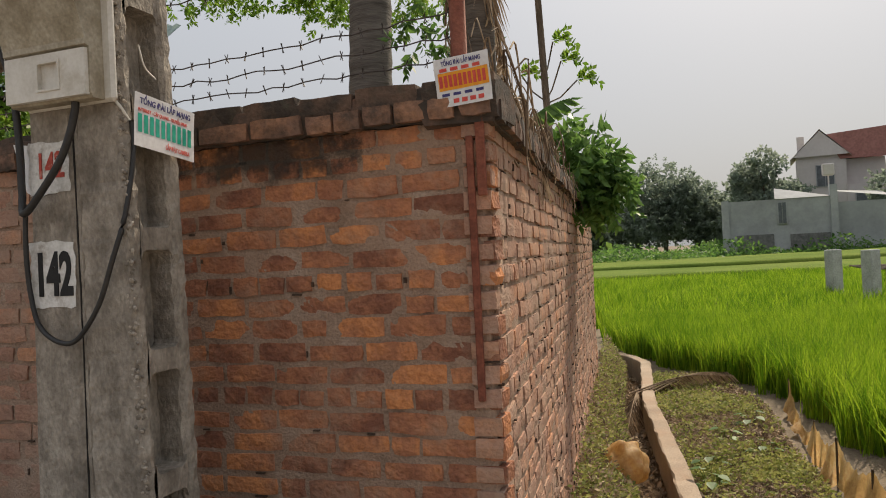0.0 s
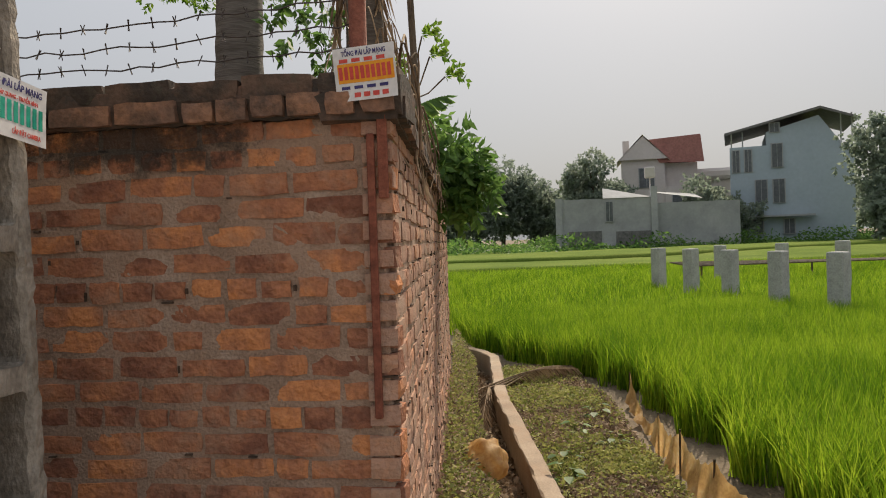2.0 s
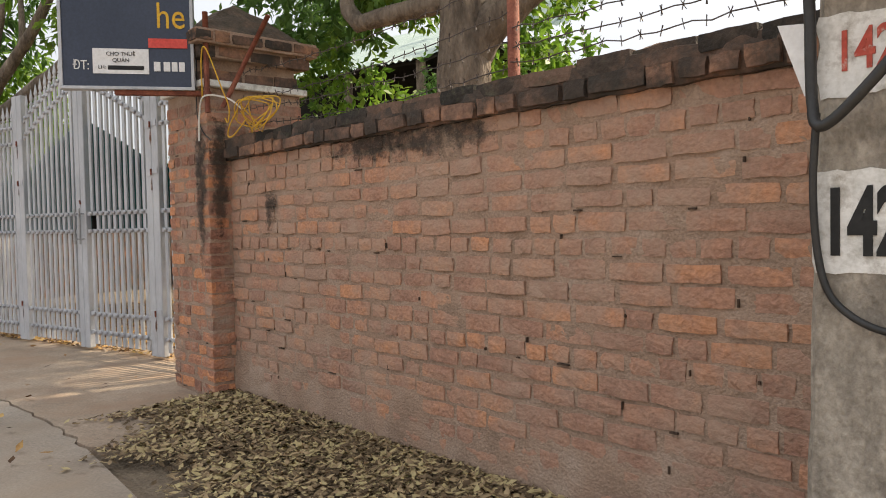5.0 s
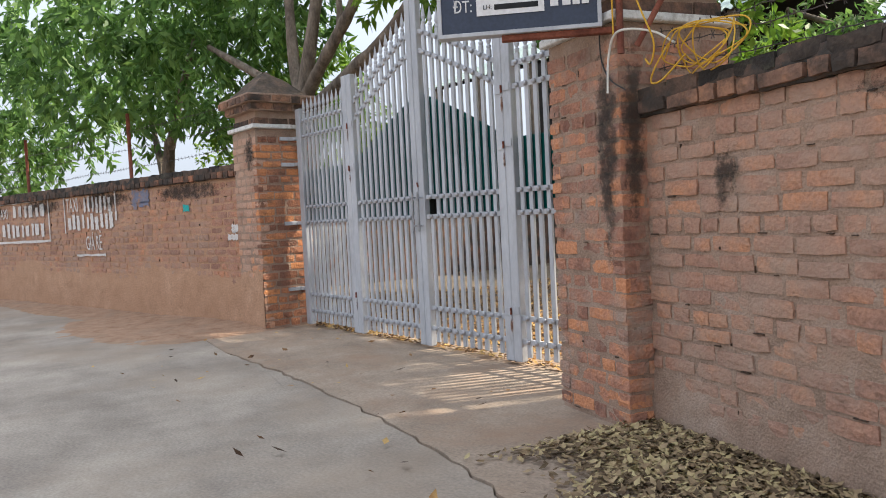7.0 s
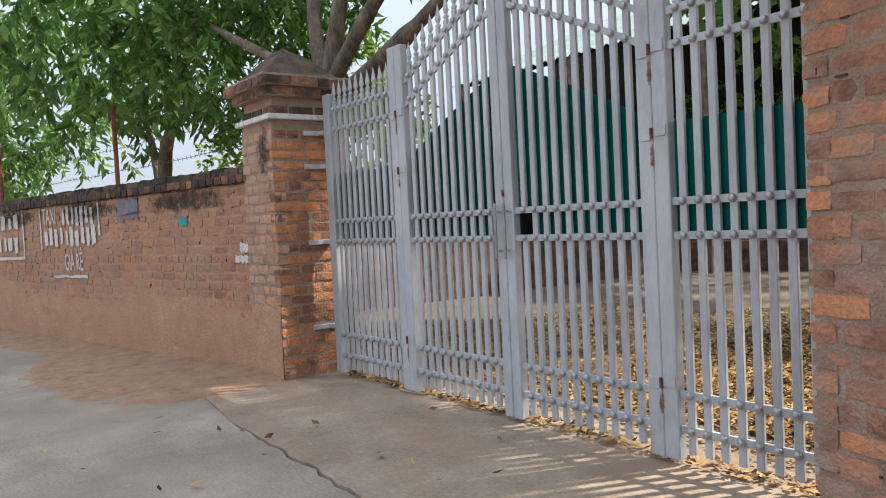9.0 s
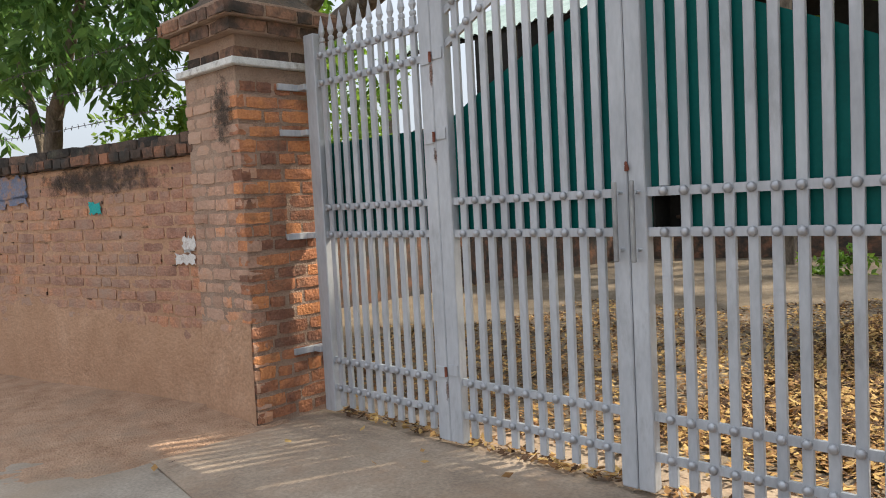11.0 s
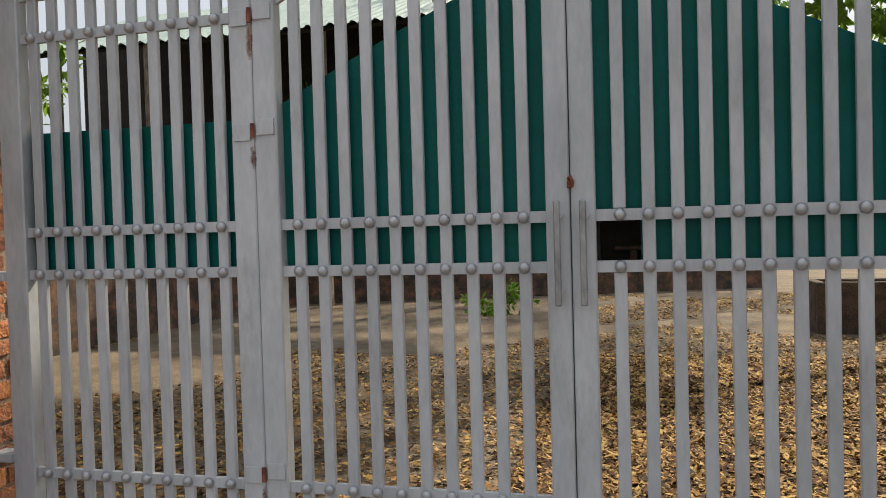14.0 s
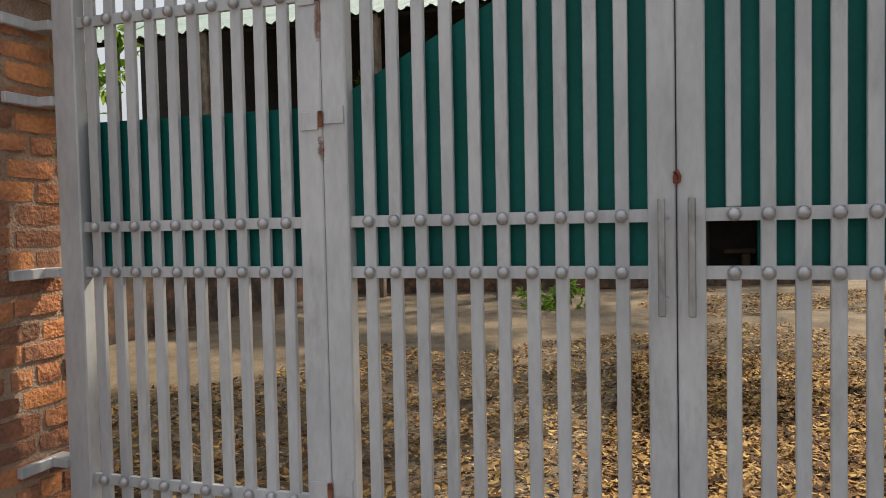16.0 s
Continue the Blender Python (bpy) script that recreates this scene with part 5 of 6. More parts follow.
def frond(parent, a, b, droop, n, ln, seed, mat="dead", name="frond"):
    """One palm frond: a bent rib with many thin leaflets, in one mesh."""
    rng = random.Random(seed)
    a, b = Vector(a), Vector(b)
    mid = (a + b) / 2 + Vector((0, 0, droop))
    rib = spline([a, mid, b], 10)
    bm = tube_mesh(rib, [0.012 * (1 - 0.8 * i / len(rib)) for i in range(len(rib))], 5)
    for k in range(n):
        t = (k + 1) / (n + 1) * (len(rib) - 1)
        i = int(t)
        p = rib[i].lerp(rib[min(i + 1, len(rib) - 1)], t - i)
        d = (rib[min(i + 1, len(rib) - 1)] - rib[max(i - 1, 0)]).normalized()
        s = d.cross(Vector((rng.uniform(-0.3, 0.3), rng.uniform(-0.3, 0.3), 1))).normalized() * (1 if k % 2 else -1)
        q = (d * 0.7 + s * rng.uniform(0.3, 0.7) + Vector((0, 0, -rng.uniform(0.3, 1.0)))).normalized()
        w = d.cross(q).normalized() * 0.008
        L = ln * rng.uniform(0.6, 1.1)
        v = [bm.verts.new(p + w), bm.verts.new(p - w), bm.verts.new(p + q * L * 0.6 - w * 0.8 + Vector((0, 0, -0.02))), bm.verts.new(p + q * L * 0.6 + w * 0.8 + Vector((0, 0, -0.02)))]
        bm.faces.new(v)
        e = bm.verts.new(p + q * L + Vector((0, 0, -0.06)))
        bm.faces.new((v[2], e, v[3]))
    return part(name, bm, mat, parent)


dp = thing("dead_palm", Matrix.Identity(4), "bundle of dry grey palm fronds slumped over the wall", "palm tree")
part("trunk", tube_mesh([(0.02, 3.5, 0), (0.03, 3.5, 1.4), (0.05, 3.5, 3.4)], [0.09, 0.085, 0.08], 10), "palm", dp)
rngd = random.Random(5)
for k in range(13):
    x = rngd.uniform(-0.25, 0.02)
    frond(dp, (0.05, 3.45, 2.9 + rngd.uniform(-0.3, 0.5)), (x + 0.15, 3.4 + rngd.uniform(0, 0.8), 2.05 + rngd.uniform(-0.1, 0.4)), 0.15, 40, 0.22, k)
for k in range(11):
    frond(dp, (0.08 + 0.02 * k, 3.5 + 0.17 * k, 1.98 - 0.02 * k), (0.24 + 0.03 * k + rngd.uniform(-0.12, 0.04), 3.6 + 0.27 * k, 1.6 + rngd.uniform(-0.1, 0.2)), 0.1, 30, 0.16, 30 + k)

rngv = random.Random(61)
bm = bmesh.new()
for k in range(320):
    u = 0.45 + 4.6 * rngv.random() ** 1.3
    crest = 2.02 - 0.06 * u + 0.1 * math.sin(u * 3.1)
    a = Vector((u, rngv.uniform(-0.3, 0.02), rngv.uniform(1.72, crest)))
    p1 = a + Vector((rngv.uniform(-0.15, 0.2), rngv.uniform(0.0, 0.05), rngv.uniform(0.0, 0.1)))
    p2 = p1 + Vector((rngv.uniform(-0.15, 0.2), rngv.uniform(-0.01, 0.05), -rngv.uniform(0.05, 0.25)))
    p3 = p2 + Vector((rngv.uniform(-0.08, 0.1), rngv.uniform(-0.03, 0.04), -rngv.uniform(0.05, 0.22)))
    tube_mesh([SIDE @ p for p in spline([a, p1, p2, p3], 3)], rngv.uniform(0.002, 0.0055), 4, bm, cap=False)
tagged(part("dry_vines", bm, "dead"), "tangle of dry brown vines slumped over the side wall", "vines", kind="stuff")
th = tagged(part("thin_trunk", tube_mesh([(0.5, 6.0, -0.5), (0.5, 6.0, 2.0), (0.42, 6.0, 4.5)], [0.035, 0.03, 0.022], 8), "bark"), "slim bare trunk beside the side wall", "tree")
sp = thing("sapling", Matrix.Identity(4), "slim sapling with sparse light green leaves", "tree")
part("trunk", tube_mesh(spline([(0.5, 6.6, -0.5), (0.5, 6.6, 1.6), (0.52, 6.6, 2.8)], 5), 0.016, 6), "bark", sp)
for a, b in (((0.5, 6.6, 2.4), (0.66, 6.5, 2.75)), ((0.5, 6.6, 2.45), (0.32, 6.6, 2.68)), ((0.5, 6.6, 2.4), (0.8, 6.6, 2.6)), ((0.5, 6.6, 2.6), (0.6, 6.5, 2.92))):
    part("limb", tube_mesh([a, ((a[0] + b[0]) / 2, a[1], (a[2] + b[2]) / 2 - 0.04), b], 0.007, 5), "bark", sp)
    leaf_cloud("leaf_spray", [(b[0], b[1], b[2], 0.09, 0.1, 0.04)], 45, 0.075, "leaf_lit", sp, 9, 0.3, 0.5, 0.2)["kind"] = "stuff"
bt = thing("bushy_tree", Matrix.Identity(4), "round bushy tree with glossy dark green leaves over the side wall", "tree")
limbs(bt, [([(0.5, 7.6, -0.5), (0.55, 7.6, 1.2), (0.85, 7.4, 1.85)], 0.06, 0.03)])
leaf_cloud("crown", [(0.86, 7.3, 1.92, 0.27, 0.4, 0.25), (1.02, 7.3, 1.75, 0.2, 0.35, 0.2), (0.72, 7.2, 2.1, 0.2, 0.3, 0.13), (0.95, 7.3, 1.55, 0.15, 0.25, 0.12)], 2600, 0.12, "leaf", bt, 10, 0.5, 0.42, 0.35)
bn = thing("banana_leaf", Matrix.Identity(4), "torn green banana leaf above the wall", "plant")
bm = bmesh.new()
for k in range(16):
    t = k / 16
    p, q = Vector((0.3 + 0.3 * t, 5.0, 2.0 + 0.22 * t - 0.1 * t * t)), Vector((0.3 + 0.3 * (t + 0.055), 5.0, 2.0 + 0.22 * (t + 0.055) - 0.1 * t * t))
    wd = 0.09 * math.sin(math.pi * min(1, t + 0.12)) + 0.01
    for s in (1, -1):
        o = Vector((0.05, 0.25 * s * wd / 0.14 * 0.3, -0.6 * wd - 0.02 * (k % 3)))
        bm.faces.new([bm.verts.new(v) for v in (p, q, q + o + Vector((0.02, 0, 0)), p + o)])
part("blade", bm, "leaf", bn)

# ---- the yard behind the gate ----
yard = slab("floor", [(-14, 5.12), (-5.4, 5.12), (-1.0, 4.2), (-1.0, 22), (-14, 22)], -0.1, 0.012, "soil", "yard of bare earth and old concrete", cut=0.9, seed=9, amp=0.01)


def scatter_leaves(name, n, place, size, mat, seed, label):
    """Fallen leaves: curled four-cornered blades lying at random."""
    rng = np.random.RandomState(seed)
    p = place(rng, n)
    a = rng.rand(n) * 6.283
    t = np.stack([np.cos(a), np.sin(a), (rng.rand(n) - 0.5) * 0.7], -1)
    s = np.stack([-np.sin(a), np.cos(a), (rng.rand(n) - 0.5) * 0.9], -1)
    L = size * (0.5 + rng.rand(n, 1))
    W = L * 0.48
    lift = np.zeros((n, 3))
    lift[:, 2] = L[:, 0] * rng.rand(n) * 0.35
    v = np.stack([p - t * L / 2, p + s * W / 2 + lift * 0.4, p + t * L / 2 + lift, p - s * W / 2 + lift * 0.3], 1).reshape(-1, 3)
    return tagged(np_mesh(name, v, np.arange(n * 4).reshape(-1, 4), mat), label, "fallen leaves", kind="stuff")


def yard_place(rng, n):
    x, y = -14.5 + rng.rand(n) * 11.0, 4.95 + rng.rand(n) ** 1.1 * 11.0
    keep = value_noise(x * 0.8, y * 0.8, 8) + 0.9 * smooth(-10.3, -8.2, x) > -0.25 + 1.5 * smooth(9.0, 12.5, y)
    x[~keep], y[~keep] = -8.5 + 2.8 * rng.rand((~keep).sum()), 5.3 + 4.2 * rng.rand((~keep).sum())
    return np.stack([x, y, np.full(n, 0.022) + 0.012 * rng.rand(n)], -1)


scatter_leaves("fallen_leaves", 90000, yard_place, 0.046, "dry", 12, "carpet of dry yellow-brown leaves on the yard")


def heap_place(rng, n):
    u, w = 2.6 + rng.rand(n) * 2.95, rng.rand(n) ** 1.7 * 1.05
    edge = 0.95 - 0.25 * np.abs(u - 4.3) + 0.15 * np.sin(u * 7)
    w = w * (edge + 0.12 * rng.normal(size=n))
    R = np.array(WALL.to_3x3())
    p = np.stack([u, w + 0.02, 0.02 + 0.035 * (1 - w / 0.95) * rng.rand(n)], -1) @ R.T + np.array(WALL.translation)
    return p


scatter_leaves("leaf_litter", 19000, heap_place, 0.042, "litter", 13, "heap of dry grey-brown leaves at the wall's foot")


def few_place(rng, n):
    x, y = -10.2 + rng.rand(n) * 5.2, 2.2 + rng.rand(n) * 2.3
    return np.stack([x, y, np.full(n, 0.03)], -1)


scatter_leaves("stray_leaves", 60, few_place, 0.055, "dry", 14, "few stray leaves on the concrete apron")


def gate_foot(rng, n):
    x = -10.2 + rng.rand(n) * 4.2
    return np.stack([x, GATE_Y - 0.03 + 0.16 * rng.rand(n), np.full(n, 0.03)], -1)


scatter_leaves("stray_leaves", 900, gate_foot, 0.05, "dry", 15, "leaf crumbs swept against the gate's foot")

def corrugated(name, m, w, d, parent, mat="roof", pitch=0.12, amp=0.02):
    n = int(w / pitch * 4)
    xs = np.linspace(0, w, n)
    z = amp * np.sin(xs / pitch * 2 * math.pi)
    v = np.concatenate([np.stack([xs, np.full(n, y), z + o], -1) for y, o in ((0, 0), (d, 0), (0, -0.004), (d, -0.004))])
    i = np.arange(n - 1)
    f = np.concatenate([np.stack([i, i + 1, i + 1 + n, i + n], -1), np.stack([i + 2 * n, i + 3 * n, i + 3 * n + 1, i + 2 * n + 1], -1)])
    ob = np_mesh(name, v, f, mat, parent, smooth=True)
    ob.matrix_basis = m
    return ob


# dark wall added on the field path side to darken the gate's gaps
yw = tagged(box_part("wall_yard", -14.25, -14.0, 4.9, 20.0, -0.1, 1.62, "cap_run", None, 0.02), "dark wall added to close the yard's bright gap", "wall", kind="structure")

# tall open shed behind the yard
shed = thing("shed", Matrix.Identity(4), "tall open shed, dark inside, pale green corrugated roof", "shed")
corrugated("roof", pose(-20.3, 14.0, 4.75, 22, 0, 0), 9.7, 6.5, shed, pitch=0.2, amp=0.03)
corrugated("upper_roof", pose(-10.3, 14.2, 5.0, 33, 0, 0), 3.0, 3.6, shed, pitch=0.2, amp=0.03)
# near-black sheet and back wall hold the shed's inner shade as colour
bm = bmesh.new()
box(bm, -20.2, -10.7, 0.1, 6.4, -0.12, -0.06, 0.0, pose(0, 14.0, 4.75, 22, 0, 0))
part("roof_lining", bm, "dark", shed, "near-black sheet added under the roof as its shade")
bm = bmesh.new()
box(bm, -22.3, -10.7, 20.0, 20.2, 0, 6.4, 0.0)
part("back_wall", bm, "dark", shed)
# low wall is coloured dark for the shadow it stands in
bm = bmesh.new()
box(bm, 0, 12.4, 0, 0.2, 0, 0.6, 0.02, pose(-17.0, 13.3, 0, 0, 0, 19))
part("low_wall", bm, "cap_run", shed, "low wall across the shed, shade put into its dark colour")
for x in (-20.0, -18.2, -16.2, -12.9, -10.8):
    bm = bmesh.new()
    box(bm, x - 0.08, x + 0.08, 14.1, 14.26, 0, 4.75, 0.01)
    part("post", bm, "bark", shed)
for z in (2.3, 2.9):
    bm = bmesh.new()
    box(bm, -19.4, -10.8, 14.3, 14.36, z, z + 0.09, 0.006)
    part("beam", bm, "bark", shed)
# trough's dark colour stands for the shade it lies in
trough = bmesh.new()
for a in ((-5.9, -4.9, 11.1, 11.2), (-5.9, -4.9, 11.6, 11.7), (-5.9, -5.8, 11.2, 11.6), (-5.0, -4.9, 11.2, 11.6)):
    box(trough, a[0], a[1], a[2], a[3], 0.0, 0.58, 0.01)
box(trough, -5.8, -5.0, 11.2, 11.6, 0.0, 0.5)
tagged(part("planter_trough", trough, "moss_and_shade"), "concrete trough standing in the yard, shade put into its dark colour", "planter")
bu = thing("yard_bush", Matrix.Identity(4), "low green bush at the back of the yard", "bush")
leaf_cloud("crown", [(-10.0, 12.9, 0.14, 0.25, 0.2, 0.14), (-9.6, 12.9, 0.2, 0.25, 0.2, 0.2)], 420, 0.11, "leaf_lit", bu, 16)

# background trees behind the yard
bk = thing("tree_row", Matrix.Identity(4), "row of leafy trees behind the yard, unseen high lobes added for shade", "tree", kind="stuff")
# lobes at 10 m are unseen, added to keep sun off the back yard
leaf_cloud("crown", [(-14, 20, 3.4, 3, 1.5, 1.6), (-12, 22, 4.2, 3, 1.5, 1.4), (-22, 15, 2.2, 2.0, 2, 1.0), (-6, 20, 10, 3.2, 2.6, 0.9), (-4, 24, 10, 3.5, 2.4, 0.9), (-8.5, 23, 10.4, 3, 2.4, 0.9)], 21000, 0.2, "leaf_lit", bk, 17)

# ---- field side ----


def rice_patch(name, n, x0, x1, y0, y1, h, per, wid, seed, label):
    rng = np.random.RandomState(seed)
    x, y = x0 + rng.rand(n) * (x1 - x0), y0 + rng.rand(n) * (y1 - y0)
    edge = np.interp(y, [3, 5, 7, 9, 10.5, 12, 14, 30], [3.2, 3.0, 3.2, 3.4, 3.2, 2.6, 2.1, 2.3]) + 0.12 * np.sin(y * 5)
    k = x > edge
    x, y = x[k], y[k]
    z = ground_height(x, y)
    x, y, z = (np.repeat(q, per) for q in (x, y, z))
    m = len(x)
    a = rng.rand(m) * 6.283
    x, y = x + rng.normal(size=m) * 0.025, y + rng.normal(size=m) * 0.025
    hh = h * (0.65 + 0.5 * rng.rand(m)) * (1 + 0.12 * value_noise(x * 0.5, y * 0.5, 5))
    lean = (0.1 + 0.45 * rng.rand(m) ** 1.5) * hh
    dx, dy = np.cos(a) * lean, np.sin(a) * lean
    b = rng.rand(m) * 6.283
    wx, wy = np.cos(b) * wid / 2, np.sin(b) * wid / 2
    P = lambda ox, oy, oz: np.stack([x + ox, y + oy, z + oz], -1)
    v = np.stack([P(-wx, -wy, 0), P(wx, wy, 0), P(dx * 0.35 + wx * 0.8, dy * 0.35 + wy * 0.8, hh * 0.62), P(dx * 0.35 - wx * 0.8, dy * 0.35 - wy * 0.8, hh * 0.62), P(dx, dy, hh)], 1)
    f = np.arange(m * 5).reshape(-1, 5)
    tri = np.concatenate([f[:, [0, 1, 2]], f[:, [0, 2, 3]], f[:, [3, 2, 4]]])
    return tagged(np_mesh(name, v.reshape(-1, 3), tri, "rice"), label, "rice", kind="stuff")


rice_patch("rice", 15000, 2.0, 11, 4.2, 16, 0.62, 10, 0.014, 50, "dense bright green young rice standing in the paddy")
rice_patch("rice", 12000, 2.0, 26, 15.5, 36, 0.62, 7, 0.03, 51, "dense bright green young rice standing in the paddy")


def sheet(name, x0, x1, y0, y1, dz, mat, label, nx=60, ny=60, bump=0.05):
    xs, ys = np.linspace(x0, x1, nx), np.linspace(y0, y1, ny)
    X, Y = np.meshgrid(xs, ys)
    Z = ground_height(X, Y) + dz + bump * value_noise(X * 1.3, Y * 1.3, 9)
    i = np.arange(X.size).reshape(X.shape)
    f = np.stack([i[:-1, :-1], i[:-1, 1:], i[1:, 1:], i[1:, :-1]], -1).reshape(-1, 4)
    return tagged(np_mesh(name, np.stack([X, Y, Z], -1).reshape(-1, 3), f, mat, smooth=True), label, "field", kind="structure")


sheet("field", 3.6, 60, 17, 62, 0.30, "field", "far green rice paddies", 110, 110, 0.04)
sheet("field_edge", -60, 200, 60, 160, 0.12, "field", "distant green field", 60, 40, 0.1)
for k, (y, z) in enumerate(((38, 0.5), (50, 0.35))):
    bm = tube_mesh([(x, y + 1.5 * math.sin(x * 0.21 + k), float(ground_height(np.float64(x), np.float64(y))) + 0.25) for x in range(-6, 60, 2)], 0.28, 6)
    tagged(part("field_bund", bm, "field"), "grassy bund between paddies", "bund", kind="structure")

# drain beside the side wall
drain = thing("drain", Matrix.Identity(4), "narrow concrete drain with a pale kerb beside the wall", "drain")
for s, (o0, o1, z0, z1, nm) in enumerate(((0.0, 0.16, -1.3, -0.70, "kerb_wall"), (-0.32, -0.26, -1.3, -0.84, "inner_wall"))):
    bm = bmesh.new()
    rings = []
    rngk = random.Random(90 + s)
    run = [Vector((a, b, 0)).lerp(Vector((c, d, 0)), k / 9) for (a, b), (c, d) in zip(KERB, KERB[1:]) for k in range(9)]
    for p in run:
        x, y, j, chip = p.x, p.y, rngk.uniform(-0.006, 0.006), 0.012 + 0.02 * rngk.random() ** 3
        rings.append([bm.verts.new(q) for q in ((x + o0, y, z0), (x + o1, y, z0), (x + o1 + j, y, z1 - chip), (x + o1 - chip, y, z1 + j), (x + o0 + chip * 0.7, y, z1 + j), (x + o0 + j, y, z1 - chip * 0.8))])
    for r0, r1 in zip(rings, rings[1:]):
        for k in range(6):
            bm.faces.new((r0[k], r0[(k + 1) % 6], r1[(k + 1) % 6], r1[k]))
    bm.faces.new(rings[0])
    bm.faces.new(rings[-1][::-1])
    bmesh.ops.recalc_face_normals(bm, faces=bm.faces[:])
    part(nm, bm, "apron", drain)

# tarpaulin strip, bag, weeds and fallen frond on the bank
tarp = thing("tarp_fence", Matrix.Identity(4), "torn orange plastic sheet strung on sticks as a low fence", "tarp")
stakes = [(3.16, 8.7, -0.44), (2.92, 7.75, -0.66), (2.62, 6.6, -0.42), (2.55, 6.0, -0.42), (2.49, 5.3, -0.46), (2.53, 4.6, -0.5)]
bm = bmesh.new()
rows = []
for i in range(len(stakes) - 1):
    a, b = Vector(stakes[i]), Vector(stakes[i + 1])
    for k in range(16):
        t = k / 16
        p = a.lerp(b, t)
        top = p.z - 0.11 * 4 * t * (1 - t) * (0.35 if i == 0 else 1.0) + 0.008 * math.sin(t * 31 + i)
        base = float(ground_height(np.float64(p.x), np.float64(p.y))) + 0.03 + 0.06 * (0.5 + 0.5 * math.sin(i * 2.1 + t * 7))
        out = -0.05 - 0.05 * math.sin(i * 1.7 + t * 5.3)
        col = []
        for j in range(9):
            q = j / 8
            fold = (0.022 * math.sin(t * 17 + i * 2 + q * 2.0) + 0.008 * math.sin(t * 47 + q * 7)) * (0.25 + q) + out * q ** 1.4
            col.append(bm.verts.new((p.x + fold, p.y + 0.5 * fold, top + (base - top) * q + 0.012 * math.sin(t * 37 + q * 13))))
        rows.append(col)
for r0, r1 in zip(rows, rows[1:]):
    for j in range(8):
        f = bm.faces.new((r0[j], r1[j], r1[j + 1], r0[j + 1]))
        f.smooth = True
part("sheet", bm, "net", tarp)
for x, y, z in (stakes[0], *stakes[2:5]):
    part("stake", tube_mesh([(x - 0.01, y, -0.95), (x, y, z + 0.012)], 0.009, 6), "bark", tarp)
bag = bmesh.new()
bmesh.ops.create_icosphere(bag, subdivisions=4, radius=0.24)
for v in bag.verts:
    n = noise.noise(v.co * 9) * 0.05 + noise.noise(v.co * 22) * 0.02
    v.co += v.normal * n
    v.co.z = max(v.co.z * 0.85, -0.12)
    v.co.x *= 0.8
for f in bag.faces:
    f.smooth = True
bmesh.ops.translate(bag, vec=(1.02, 6.5, -0.72), verts=bag.verts)
tagged(part("plastic_bag", bag, "net"), "crumpled tan plastic sack lying by the drain", "bag")
fd = thing("fallen_frond", Matrix.Identity(4), "dry palm frond fallen across the drain", "palm frond")
for k in range(4):
    frond(fd, (1.55 + 0.1 * k, 9.7, -0.72), (3.05, 10.4 + 0.1 * k, -0.66), 0.10, 70, 0.2, 80 + k)
    frond(fd, (1.7, 9.9, -0.70), (1.35 + 0.08 * k, 8.6 + 0.2 * k, -0.95), 0.05, 40, 0.3, 90 + k)


def weeds(name, n, place, size, mat, seed, label, up=0.5):
    """Many small leaves on short stems over a stretch of ground."""
    rng = np.random.RandomState(seed)
    p = place(rng, n)
    d = rng.normal(size=(n, 3))
    d[:, 2] = np.abs(d[:, 2]) * up
    d /= np.linalg.norm(d, axis=1, keepdims=True)
    s = np.cross(d, rng.normal(size=(n, 3)))
    s /= np.linalg.norm(s, axis=1, keepdims=True)
    L = size * (0.5 + rng.rand(n, 1))
    v = np.stack([p, p + d * L * 0.5 + s * L * 0.24, p + d * L, p + d * L * 0.5 - s * L * 0.24], 1).reshape(-1, 3)
    return tagged(np_mesh(name, v, np.arange(n * 4).reshape(-1, 4), mat), label, "weeds", kind="stuff")


def wall_foot(rng, n):
    y = 3.2 + rng.rand(n) ** 1.4 * 10.5
    xw = CORNER.x + (y - CORNER.y) * SIDE_DIR.x / SIDE_DIR.y
    room = np.interp(y, [3, 6, 9, 12, 14], [0.5, 0.40, 0.3, 0.34, 0.3])
    t = rng.rand(n)
    return np.stack([xw + 0.03 + t * room, y, -0.84 + (1 - t) * 0.46 * rng.rand(n) ** 1.5 + 0.06 * rng.rand(n)], -1)


weeds("dry_weeds", 14000, wall_foot, 0.04, "dead", 76, "dry brown stems among the weeds at the wall's foot")
weeds("weeds", 26000, wall_foot, 0.036, "weed", 71, "tangle of small pale green weeds along the wall's foot")


def bank(rng, n):
    y = 4.4 + rng.rand(n) ** 1.2 * 7.0
    x0 = np.interp(y, [3, 6.4, 9.2, 12.2], [1.25, 1.54, 1.8, 2.3])
    x1 = np.interp(y, [3, 5, 7, 9, 10.5, 12], [2.36, 2.32, 2.58, 3.0, 3.0, 2.6])
    x = x0 + rng.rand(n) * (x1 - x0)
    return np.stack([x, y, ground_height(x, y) + 0.02 + 0.05 * rng.rand(n)], -1)


weeds("dry_grass", 48000, bank, 0.036, "dead", 72, "dry brown grass and litter on the bank", 0.35)


def bank_clumps(rng, n):
    p = bank(rng, 3 * n)
    k = value_noise(p[:, 0] * 2.2, p[:, 1] * 2.2, 19) + 0.35 * rng.normal(size=3 * n)
    return p[np.argsort(-k)[:n]] + np.stack([np.zeros(n), np.zeros(n), 0.05 * rng.rand(n)], -1)


